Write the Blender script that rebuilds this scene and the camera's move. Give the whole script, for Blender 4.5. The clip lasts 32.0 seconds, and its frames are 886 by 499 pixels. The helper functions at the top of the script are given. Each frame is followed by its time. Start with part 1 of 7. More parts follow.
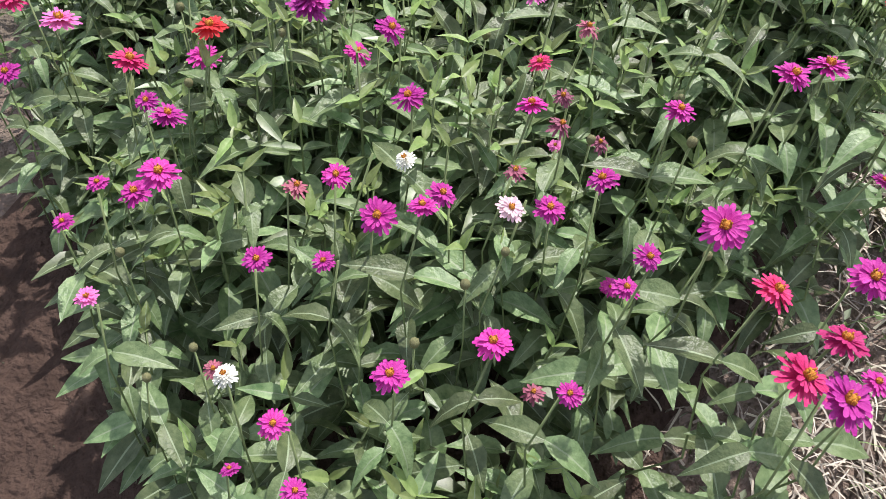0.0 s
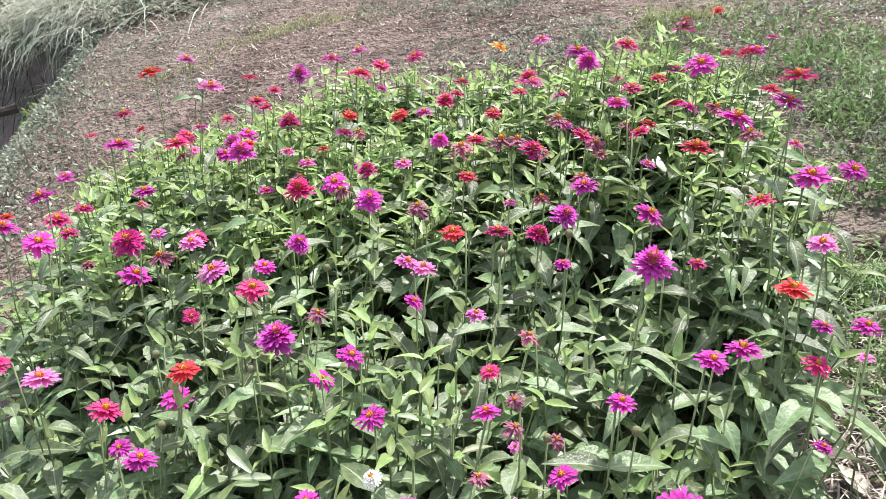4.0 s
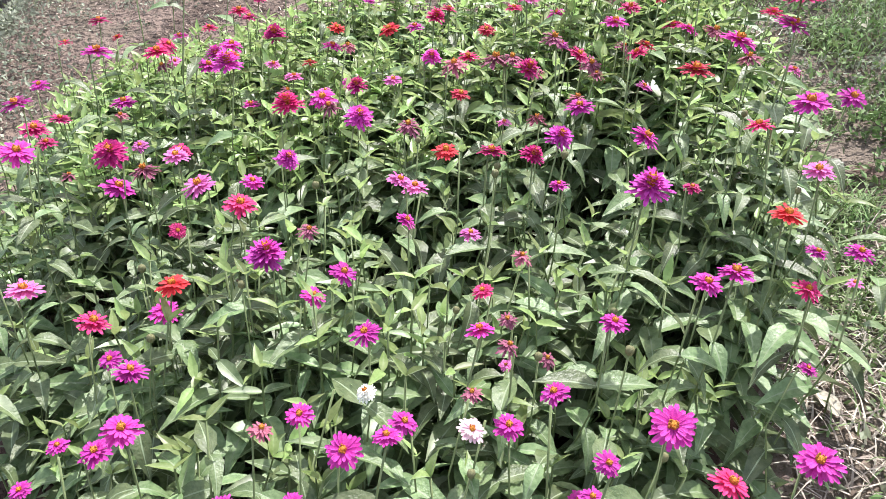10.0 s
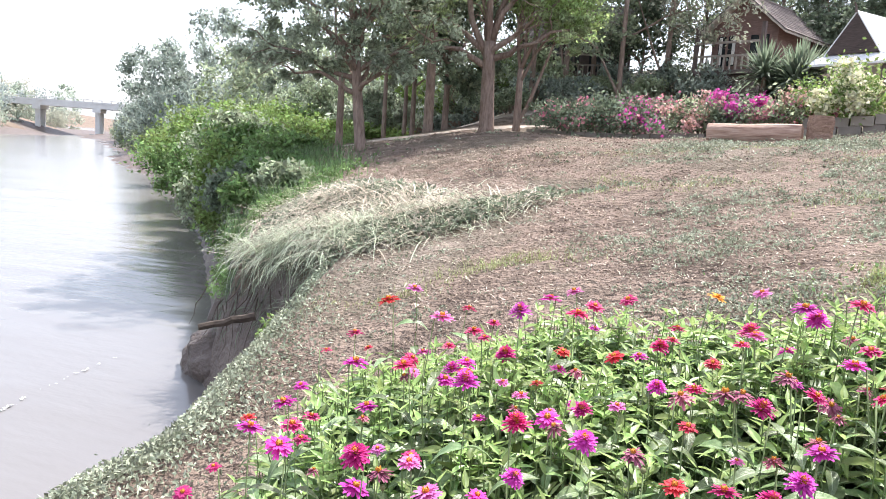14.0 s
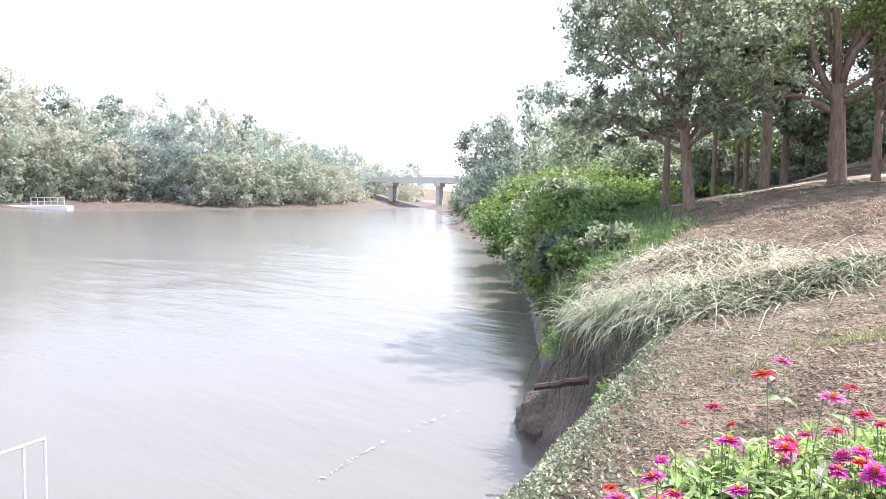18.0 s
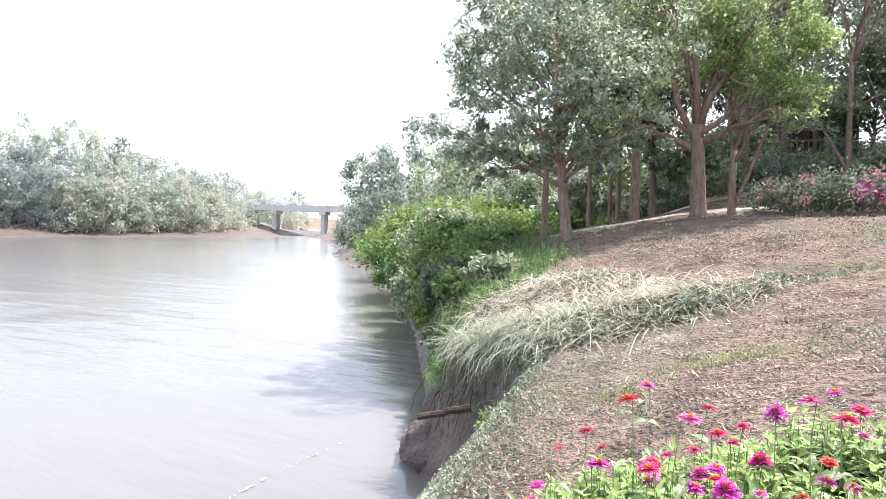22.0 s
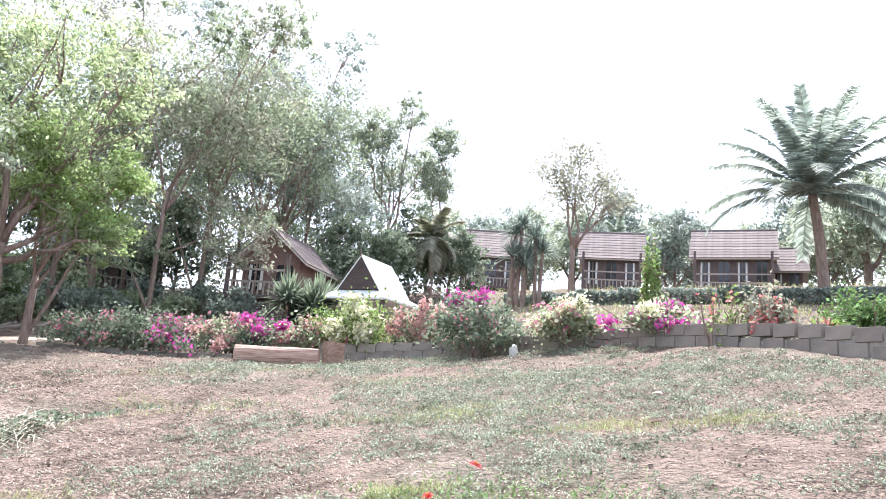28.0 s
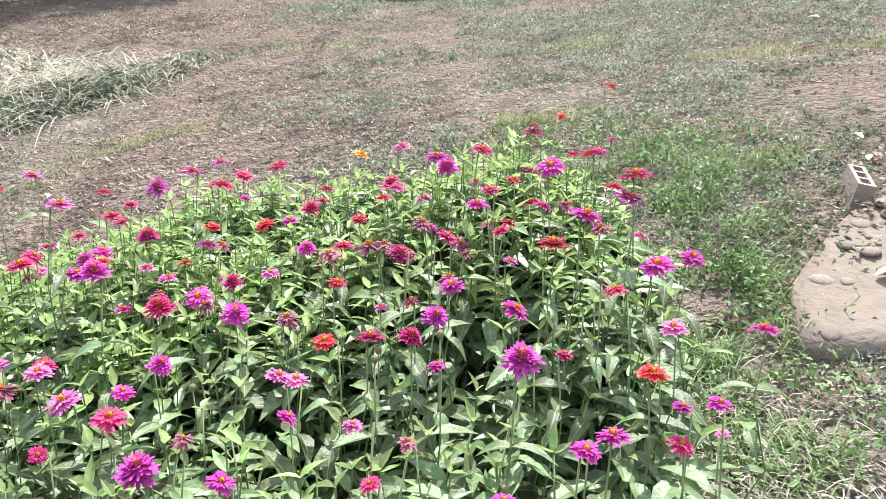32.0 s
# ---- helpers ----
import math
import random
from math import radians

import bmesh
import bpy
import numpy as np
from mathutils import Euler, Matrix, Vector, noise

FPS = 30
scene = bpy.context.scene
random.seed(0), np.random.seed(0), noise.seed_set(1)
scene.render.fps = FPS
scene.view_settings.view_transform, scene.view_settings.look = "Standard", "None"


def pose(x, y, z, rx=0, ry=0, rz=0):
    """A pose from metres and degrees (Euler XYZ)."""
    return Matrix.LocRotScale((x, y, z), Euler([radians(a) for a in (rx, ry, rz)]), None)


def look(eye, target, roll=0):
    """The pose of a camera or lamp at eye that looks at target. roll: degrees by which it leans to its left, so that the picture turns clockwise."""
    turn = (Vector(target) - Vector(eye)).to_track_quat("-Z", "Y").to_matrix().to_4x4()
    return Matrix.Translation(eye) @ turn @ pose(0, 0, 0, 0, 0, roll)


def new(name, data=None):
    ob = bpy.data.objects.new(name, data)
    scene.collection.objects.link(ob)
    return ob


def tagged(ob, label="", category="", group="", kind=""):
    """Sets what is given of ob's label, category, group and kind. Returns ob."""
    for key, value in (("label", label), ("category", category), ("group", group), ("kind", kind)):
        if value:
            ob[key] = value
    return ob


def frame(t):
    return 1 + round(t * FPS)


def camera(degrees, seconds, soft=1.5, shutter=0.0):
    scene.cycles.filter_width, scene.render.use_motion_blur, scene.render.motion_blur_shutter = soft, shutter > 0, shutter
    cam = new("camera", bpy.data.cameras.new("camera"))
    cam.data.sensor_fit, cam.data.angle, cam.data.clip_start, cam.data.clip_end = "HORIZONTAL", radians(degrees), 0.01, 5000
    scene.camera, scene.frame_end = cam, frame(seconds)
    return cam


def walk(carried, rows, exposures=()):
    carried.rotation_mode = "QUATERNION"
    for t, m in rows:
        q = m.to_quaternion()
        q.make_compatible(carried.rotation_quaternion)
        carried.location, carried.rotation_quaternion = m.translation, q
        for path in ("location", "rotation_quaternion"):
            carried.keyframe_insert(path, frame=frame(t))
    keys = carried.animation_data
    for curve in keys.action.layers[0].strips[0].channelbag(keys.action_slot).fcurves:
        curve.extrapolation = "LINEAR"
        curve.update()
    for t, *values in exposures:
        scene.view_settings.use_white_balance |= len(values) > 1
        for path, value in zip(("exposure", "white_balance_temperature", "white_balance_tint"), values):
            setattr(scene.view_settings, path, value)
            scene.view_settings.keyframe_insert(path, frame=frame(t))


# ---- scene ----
# camera: seconds, eye, heading (degrees right of +y), tilt, roll
cam = camera(62.48, 32.0, soft=0.75)


def turned(x, y, z, heading, tilt, roll):
    a, b = radians(heading), radians(tilt)
    way = Vector((math.sin(a) * math.cos(b), math.cos(a) * math.cos(b), math.sin(b)))
    return look((x, y, z), Vector((x, y, z)) + way, roll)


PATH = [
    (0, 0.007, 0.047, 1.514, -0.06, -48.53, 9.75), (0.5, 0.010, 0.043, 1.527, -1.39, -45.40, 7.77),
    (1, 0.013, 0.032, 1.539, -1.74, -41.00, 6.29), (1.5, 0.015, 0.038, 1.561, -2.23, -38.62, 4.62),
    (2, 0.039, 0.034, 1.582, -2.55, -34.52, 2.46), (2.5, 0.044, 0.022, 1.598, -1.97, -29.58, 1.77),
    (4.5, 0.012, -0.014, 1.574, 0.20, -24.85, 3.97), (5, -0.003, -0.016, 1.573, 0.83, -25.78, 4.76),
    (5.5, 0.009, -0.013, 1.568, 0.45, -26.86, 5.10), (6, 0.005, -0.005, 1.568, 0.00, -27.63, 4.87),
    (6.5, -0.001, -0.012, 1.564, 0.35, -27.73, 5.36), (7, -0.001, -0.010, 1.564, 0.75, -28.34, 5.44),
    (7.5, -0.002, -0.004, 1.561, 0.71, -28.84, 5.65), (8, -0.002, -0.005, 1.560, 0.94, -29.07, 5.75),
    (8.5, -0.007, -0.001, 1.559, 1.44, -29.50, 5.91), (9, 0.000, 0.000, 1.550, 1.38, -29.88, 5.71),
    (9.5, -0.004, 0.000, 1.557, 1.91, -30.58, 5.79), (10, -0.001, -0.001, 1.558, 1.80, -30.63, 5.51),
    (10.5, 0.003, -0.002, 1.557, 1.69, -30.17, 5.17), (11, 0.007, -0.004, 1.562, 1.61, -29.49, 4.97),
    (11.5, 0.003, -0.007, 1.562, 2.01, -28.57, 5.08), (12, 0.002, -0.013, 1.569, 2.05, -26.48, 4.78),
    (12.5, -0.003, -0.030, 1.585, -0.85, -21.70, 4.64), (13, -0.023, -0.054, 1.595, -6.11, -16.73, 4.33),
    (13.5, -0.029, -0.067, 1.608, -9.97, -11.45, 4.30), (14, -0.043, -0.084, 1.614, -16.84, -8.01, 3.74),
    (14.5, -0.053, -0.098, 1.617, -21.73, -6.88, 3.79), (15, -0.061, -0.103, 1.616, -25.14, -5.94, 4.01),
    (15.5, -0.071, -0.111, 1.616, -30.36, -6.11, 3.52), (17.5, -0.157, -0.156, 1.626, -41.64, -4.55, 1.33),
    (18, -0.156, -0.144, 1.625, -41.89, -4.16, 0.90), (18.5, -0.159, -0.138, 1.619, -41.72, -4.14, 1.09),
    (19, -0.158, -0.138, 1.622, -41.62, -4.08, 1.18), (19.5, -0.164, -0.141, 1.619, -41.55, -3.81, 1.32),
    (20, -0.163, -0.140, 1.619, -41.11, -3.83, 1.19), (20.5, -0.163, -0.135, 1.618, -40.51, -3.69, 0.90),
    (21, -0.158, -0.127, 1.619, -39.16, -3.72, 0.82), (21.5, -0.146, -0.136, 1.623, -36.79, -2.86, 1.22),
    (22, -0.130, -0.145, 1.634, -32.98, -1.71, 1.36), (22.5, -0.104, -0.149, 1.648, -28.29, 0.25, 1.35),
    (23, -0.091, -0.145, 1.658, -22.98, 1.76, 1.95), (23.5, -0.079, -0.131, 1.664, -18.10, 3.15, 2.32),
    (24, -0.053, -0.133, 1.667, -11.09, 5.74, 2.52), (24.5, -0.044, -0.148, 1.669, -4.88, 6.58, 2.98),
    (25, -0.025, -0.136, 1.673, 0.38, 7.04, 3.54), (25.5, 0.001, -0.126, 1.678, 5.93, 7.97, 3.27),
    (26, 0.029, -0.120, 1.687, 9.69, 9.77, 4.01), (26.5, 0.041, -0.118, 1.689, 14.54, 11.09, 4.31),
    (28.5, 0.034, -0.075, 1.659, 17.19, 11.40, 4.48), (29, 0.053, -0.051, 1.655, 16.78, 8.40, 4.10),
    (29.5, 0.061, -0.053, 1.645, 15.17, 4.71, 3.60), (30, 0.047, -0.036, 1.633, 13.88, 0.96, 3.18),
    (30.5, 0.054, -0.028, 1.630, 12.81, -3.18, 2.47), (31, 0.051, -0.024, 1.618, 12.24, -7.31, 2.36),
    (31.5, 0.045, -0.017, 1.607, 10.49, -11.71, 2.51), (32, 0.034, -0.011, 1.593, 9.44, -16.66, 3.08),
]
walk(cam, [(t, turned(*row)) for t, *row in PATH], exposures=[
    (0, 0.06, 6450, 14), (1, 0.3, 6400, 15), (2, 0.43, 6350, 15), (4.5, 0.57, 6300, 16), (12, 0.62, 6350, 15), (13, 0.85, 6300, 14), (14, 0.93, 6400, 13),
    (18, 0.93, 6450, 13), (22, 0.99, 6450, 14), (24, 1.1, 6300, 15), (28, 1.24, 6150, 14), (30, 1.16, 6150, 14), (31, 1.02, 6250, 13), (32, 0.8, 6300, 10)])

# ---- light: hazy midday sun from ahead and above, thin bright sky ----
SUN_AZ, SUN_EL = 18.0, 62.0
world = bpy.data.worlds.new("world")
scene.world = world
world.use_nodes = True
wn, wl = world.node_tree.nodes, world.node_tree.links
sky = wn.new("ShaderNodeTexSky")
sky.sky_type, sky.sun_disc = "NISHITA", False
sky.sun_elevation, sky.sun_rotation = radians(SUN_EL), radians(SUN_AZ)
sky.air_density, sky.dust_density, sky.ozone_density = 1.0, 3.0, 1.0
wl.new(sky.outputs[0], wn["Background"].inputs[0])
wn["Background"].inputs[1].default_value = 0.1
haze = wn.new("ShaderNodeBackground")
haze.inputs[0].default_value, haze.inputs[1].default_value = (0.92, 0.97, 1.07, 1), 0.48
both = wn.new("ShaderNodeAddShader")
wl.new(wn["Background"].outputs[0], both.inputs[0]), wl.new(haze.outputs[0], both.inputs[1])
wl.new(both.outputs[0], wn["World Output"].inputs[0])
sun = new("sun", bpy.data.lights.new("sun", "SUN"))
sun.data.energy, sun.data.angle, sun.data.color = 5.0, radians(0.8), (1.0, 0.97, 0.93)
a, b = radians(SUN_AZ), radians(SUN_EL)
sun.matrix_world = look((math.sin(a) * math.cos(b) * 50, math.cos(a) * math.cos(b) * 50, math.sin(b) * 50), (0, 0, 0))

# ---- materials ----
MATS = {}


def mat(name, stops, scale=8.0, rough=0.7, bump=0.3, bump_scale=None, vary=0.0, gloss=0.3, thin=0.0, metal=0.0,
        detail=6.0, coarse=0.0, island=False, stretch=(1, 1, 1), dist=0.01, coord="Object"):
    """A material of noise-mixed colours: stops are (position, (r, g, b)); vary shifts brightness from piece to piece; thin lets light through leaves and petals; coarse adds large, soft patches."""
    if name in MATS:
        return MATS[name]
    m = bpy.data.materials.new(name)
    m.use_nodes = True
    n, l = m.node_tree.nodes, m.node_tree.links
    p = n["Principled BSDF"]
    p.inputs["Roughness"].default_value, p.inputs["Metallic"].default_value = rough, metal
    p.inputs["Specular IOR Level"].default_value = gloss
    co = n.new("ShaderNodeTexCoord")
    mp = n.new("ShaderNodeMapping")
    mp.inputs["Scale"].default_value = stretch
    l.new(co.outputs[coord], mp.inputs[0])
    tx = n.new("ShaderNodeTexNoise")
    tx.inputs["Scale"].default_value, tx.inputs["Detail"].default_value, tx.inputs["Roughness"].default_value = scale, detail, 0.62
    l.new(mp.outputs[0], tx.inputs[0])
    fac = tx.outputs[0]
    if coarse:
        t2 = n.new("ShaderNodeTexNoise")
        t2.inputs["Scale"].default_value, t2.inputs["Detail"].default_value = scale * coarse, 3.0
        l.new(co.outputs[coord], t2.inputs[0])
        mx = n.new("ShaderNodeMix")
        mx.inputs[0].default_value = 0.6
        l.new(fac, mx.inputs[2]), l.new(t2.outputs[0], mx.inputs[3])
        fac = mx.outputs[0]
    ramp = n.new("ShaderNodeValToRGB")
    el = ramp.color_ramp.elements
    while len(el) < len(stops):
        el.new(0.5)
    for e, (pos, c) in zip(el, stops):
        e.position, e.color = pos, (*c, 1)
    l.new(fac, ramp.inputs[0])
    col = ramp.outputs[0]
    if vary:
        if island:
            rnd = n.new("ShaderNodeNewGeometry").outputs["Random Per Island"]
        else:
            rnd = n.new("ShaderNodeObjectInfo").outputs["Random"]
        mr = n.new("ShaderNodeMapRange")
        mr.inputs[3].default_value, mr.inputs[4].default_value = 1 - vary, 1 + vary
        l.new(rnd, mr.inputs[0])
        hs = n.new("ShaderNodeHueSaturation")
        l.new(mr.outputs[0], hs.inputs["Value"]), l.new(col, hs.inputs["Color"])
        hm = n.new("ShaderNodeMapRange")
        hm.inputs[3].default_value, hm.inputs[4].default_value = 0.5 - vary * 0.04, 0.5 + vary * 0.04
        l.new(rnd, hm.inputs[0]), l.new(hm.outputs[0], hs.inputs["Hue"])
        col = hs.outputs[0]
    l.new(col, p.inputs["Base Color"])
    if bump:
        tb = n.new("ShaderNodeTexNoise")
        tb.inputs["Scale"].default_value, tb.inputs["Detail"].default_value = bump_scale or scale * 3, 5.0
        l.new(mp.outputs[0], tb.inputs[0])
        bp = n.new("ShaderNodeBump")
        bp.inputs["Strength"].default_value, bp.inputs["Distance"].default_value = bump, dist
        l.new(tb.outputs[0], bp.inputs["Height"]), l.new(bp.outputs[0], p.inputs["Normal"])
    if thin:
        tr = n.new("ShaderNodeBsdfTranslucent")
        l.new(col, tr.inputs[0])
        ms = n.new("ShaderNodeMixShader")
        ms.inputs[0].default_value = thin
        l.new(p.outputs[0], ms.inputs[1]), l.new(tr.outputs[0], ms.inputs[2])
        l.new(ms.outputs[0], n["Material Output"].inputs[0])
    MATS[name] = m
    return m


def leafy(name, dark, light, vary=0.45, thin=0.35, rough=0.5, gloss=0.4, scale=3.0):
    return mat(name, [(0.3, dark), (0.7, light)], scale=scale, rough=rough, bump=0, vary=vary, thin=thin, gloss=gloss, island=True)


# ---- mesh helpers ----
def mesh_of(name, verts, faces, material, smooth=False):
    me = bpy.data.meshes.new(name)
    me.from_pydata([tuple(v) for v in verts] if not isinstance(verts, np.ndarray) else verts.tolist(), [],
                   faces.tolist() if isinstance(faces, np.ndarray) else faces)
    for m in material if isinstance(material, (list, tuple)) else [material]:
        me.materials.append(m)
    if smooth:
        me.polygons.foreach_set("use_smooth", [True] * len(me.polygons))
    me.update()
    return me


def bm_mesh(name, bm, material, smooth=False):
    me = bpy.data.meshes.new(name)
    bm.normal_update()
    bm.to_mesh(me)
    bm.free()
    me.materials.append(material)
    if smooth:
        me.polygons.foreach_set("use_smooth", [True] * len(me.polygons))
    return me


def put(name, me, parent=None, m=None, label=""):
    ob = new(name, me)
    if parent is not None:
        ob.parent = parent
    if m is not None:
        ob.matrix_basis = m
    if label:
        ob["label"] = label
    return ob


def part(name, bm, material, parent, label="", smooth=False, m=None):
    return put(name, bm_mesh(name, bm, material, smooth), parent, m, label)


def thing(name, m, label, category, group="", kind=""):
    ob = new(name)
    ob.empty_display_size = 0.1
    ob.matrix_basis = m
    return tagged(ob, label, category, group, kind)


def box(bm, x0, y0, z0, x1, y1, z1, bevel=0.0, m=None):
    r = bmesh.ops.create_cube(bm, size=1.0)
    mm = Matrix.Translation(((x0 + x1) / 2, (y0 + y1) / 2, (z0 + z1) / 2)) @ Matrix.Diagonal((abs(x1 - x0), abs(y1 - y0), abs(z1 - z0), 1))
    bmesh.ops.transform(bm, matrix=mm, verts=r["verts"])
    vs = r["verts"]
    if bevel:
        es = list({e for v in vs for e in v.link_edges})
        g = bmesh.ops.bevel(bm, geom=es, offset=bevel, segments=2, affect="EDGES", profile=0.6)
        vs = list({v for f in g["faces"] for v in f.verts} | {v for v in vs if v.is_valid})
    if m is not None:
        bmesh.ops.transform(bm, matrix=m, verts=vs)
    return bm


def slab(x0, y0, z0, x1, y1, z1, bevel=0.0, m=None):
    return box(bmesh.new(), x0, y0, z0, x1, y1, z1, bevel, m)


def tube(bm, pts, radii, sides=8, cap=True):
    """A tapered tube along pts."""
    rings = []
    for i, p in enumerate(pts):
        p = Vector(p)
        d = (Vector(pts[min(i + 1, len(pts) - 1)]) - Vector(pts[max(i - 1, 0)])).normalized()
        u = d.orthogonal().normalized() if not rings else (last - d * last.dot(d)).normalized()
        last = u
        w = d.cross(u)
        rings.append([bm.verts.new(p + (u * math.cos(k * math.tau / sides) + w * math.sin(k * math.tau / sides)) * radii[i]) for k in range(sides)])
    for r0, r1 in zip(rings, rings[1:]):
        for k in range(sides):
            bm.faces.new((r0[k], r0[(k + 1) % sides], r1[(k + 1) % sides], r1[k]))
    if cap:
        bm.faces.new(rings[0][::-1]), bm.faces.new(rings[-1])
    return bm


def dirs(n, rng):
    v = rng.normal(size=(n, 3))
    return v / np.linalg.norm(v, axis=1)[:, None]


def cards(pos, size, rng, ratio=0.5, up=0.3, droop=0.0, fold=0.25, axis=None):
    """Small folded leaves, four corners and two triangles each: vertices and faces."""
    n = len(pos)
    d = dirs(n, rng) if axis is None else axis
    d[:, 2] -= droop
    d /= np.linalg.norm(d, axis=1)[:, None]
    w = dirs(n, rng)
    w[:, 2] *= 1 - up
    w -= d * (w * d).sum(1)[:, None]
    w /= np.linalg.norm(w, axis=1)[:, None] + 1e-9
    nn = np.cross(d, w)
    s = (np.asarray(size) * rng.uniform(0.65, 1.35, n))[:, None]
    a = pos - d * s * 0.5
    c = pos + d * s * 0.5
    b1 = pos + w * s * ratio * 0.5 + nn * s * fold * 0.3
    b2 = pos - w * s * ratio * 0.5 + nn * s * fold * 0.3
    v = np.stack([a, b1, c, b2], 1).reshape(-1, 3)
    k = np.arange(n)[:, None] * 4
    f = np.concatenate([k + [[0, 1, 2]], k + [[0, 2, 3]]], 0)
    return v, f


def stuff(name, verts, faces, material, label, category, smooth=False):
    ob = new(name, mesh_of(name, verts, faces, material, smooth))
    return tagged(ob, label, category, kind="stuff")
# ---- the lie of the land ----
WATER = -1.5
NEAR_BANK = [(-4.5, -60), (-3.6, -12), (-3.2, -3), (-3.15, 0), (-2.7, 1.8), (-2.45, 3.0), (-2.6, 4.2), (-2.85, 5.3), (-3.0, 6.15), (-3.6, 7.0), (-5.0, 7.75), (-5.6, 9.0),
             (-7.0, 11.5), (-9.6, 15), (-14, 21), (-20, 29), (-36, 47), (-78, 92), (-112, 132), (-140, 165), (-185, 215), (-400, 430)]
FAR_BANK = [(-460, 400), (-215, 200), (-165, 160), (-143, 137), (-132, 110), (-131, 80), (-136, 41), (-138, 0), (-140, -60)]
RIVER = np.array(NEAR_BANK + FAR_BANK, float)
RISE = ([-40, -3, -1, 0, 1, 1.5, 2.5, 3.3, 4.2, 5, 6.45, 8.45, 9.9, 11.2, 14, 30, 300],
        [-1.1, -0.9, -0.6, 0, 1, 1.36, 1.85, 2.08, 2.38, 2.7, 3.8, 5.2, 6.5, 6.8, 7.2, 8.6, 14])


def river_gap(x, y):
    """Distance to the river's edge, positive on land."""
    x, y = np.asarray(x, float), np.asarray(y, float)
    best = np.full(x.shape, 1e9)
    inside = np.zeros(x.shape, bool)
    for (x0, y0), (x1, y1) in zip(RIVER, np.roll(RIVER, -1, 0)):
        dx, dy = x1 - x0, y1 - y0
        k = np.clip(((x - x0) * dx + (y - y0) * dy) / (dx * dx + dy * dy), 0, 1)
        best = np.minimum(best, np.hypot(x - x0 - k * dx, y - y0 - k * dy))
        if dy:
            inside ^= ((y0 > y) != (y1 > y)) & (x < (x1 - x0) * (y - y0) / dy + x0)
    return np.where(inside, -best, best)


def ripple(x, y):
    return 0.5 * np.sin(x * 1.3 + 0.7 * np.sin(y * 0.9)) + 0.5 * np.sin(y * 1.7 + 1.3 * np.sin(x * 0.6))


def ground(x, y):
    x, y = np.asarray(x, float), np.asarray(y, float)
    z = np.interp(0.25 * x + 0.2 * y, *RISE)
    z = z + 0.03 * ripple(x, y) + 0.012 * ripple(x * 3.1, y * 2.7)
    z = z + 0.014 * ripple(x * 11 + 2 * np.sin(y * 3), y * 15 + 2 * np.sin(x * 4)) * ((y < 19) & (np.abs(x) < 9))
    z = z + 0.05 * np.clip(x - 2, 0, 6) * (y > -5)
    z = z + 0.27 * np.clip((x - 3.2) / 4.3, 0, 1) ** 3 * np.clip((y - 4) / 4, 0, 1)
    # mound below the trees and the slope behind them
    z = z + 0.27 * np.exp(-((x + 5.5) / 3.2) ** 2 - ((y - 18) / 3.8) ** 2)
    z = z + 1.15 * np.clip((y - 19.5) / 9, 0, 1) * np.clip((x + 8.5) / 3, 0, 1) * np.clip((4 - x) / 5, 0, 1) * (y < 200)
    # shallow gully that runs down to the bank
    g = (y - 8.6 - 0.28 * (x + 1.5)) / 0.62
    z = z - 0.24 * np.exp(-g * g) * np.clip((2.6 - x) / 2, 0, 1) * (y < 30)
    e = river_gap(x, y)
    far = (x < -100) & (y < 0.98 * -x + 30)
    z = np.where(far, np.clip(0.35 * e, -2, 9) - 0.4, z)
    k = np.clip(-e / np.where(y < 5.2, 2.1, np.where(y < 8, 0.95, np.where(y < 10, 0.85, 1.6))) + 0.1, 0, 1)
    k = k * k * (3 - 2 * k)
    z = z + k * (1 - k) * (0.5 * ripple(x * 3.1 + 1.4, y * 2.9) + 0.3 * ripple(x * 5.3, y * 4.9) + 0.14 * ripple(x * 9 + 1, y * 8.7)) * (e > -6)
    return z * (1 - k) + (WATER - 0.9) * k


def gz(x, y):
    return float(ground(np.array([x]), np.array([y]))[0])


def spread(lo, f0, f1, hi, step, grow=1.13):
    mid = list(np.arange(f0, f1 + 1e-6, step))
    up, d = [], step
    v = f1
    while v < hi:
        d *= grow
        v += d
        up.append(v)
    dn, d = [], step
    v = f0
    while v > lo:
        d *= grow
        v -= d
        dn.append(v)
    return np.array(dn[::-1] + mid + up)


gx, gy = spread(-700, -6.5, 7, 700, 0.09), spread(-60, -1.5, 18, 800, 0.09)
X, Y = np.meshgrid(gx, gy)
Zg = ground(X.ravel(), Y.ravel())
ij = (np.arange(len(gy) - 1)[:, None] * len(gx) + np.arange(len(gx) - 1)[None]).ravel()
quads = np.stack([ij, ij + 1, ij + 1 + len(gx), ij + len(gx)], 1)
soil = mat("soil", [(0.32, (0.075, 0.058, 0.046)), (0.42, (0.16, 0.122, 0.098)), (0.48, (0.26, 0.198, 0.16)), (0.54, (0.165, 0.136, 0.105)), (0.60, (0.225, 0.186, 0.148)), (0.68, (0.30, 0.245, 0.20))],
           scale=3.2, rough=0.95, bump=1.0, bump_scale=24, coarse=0.14, gloss=0.1, dist=0.1)
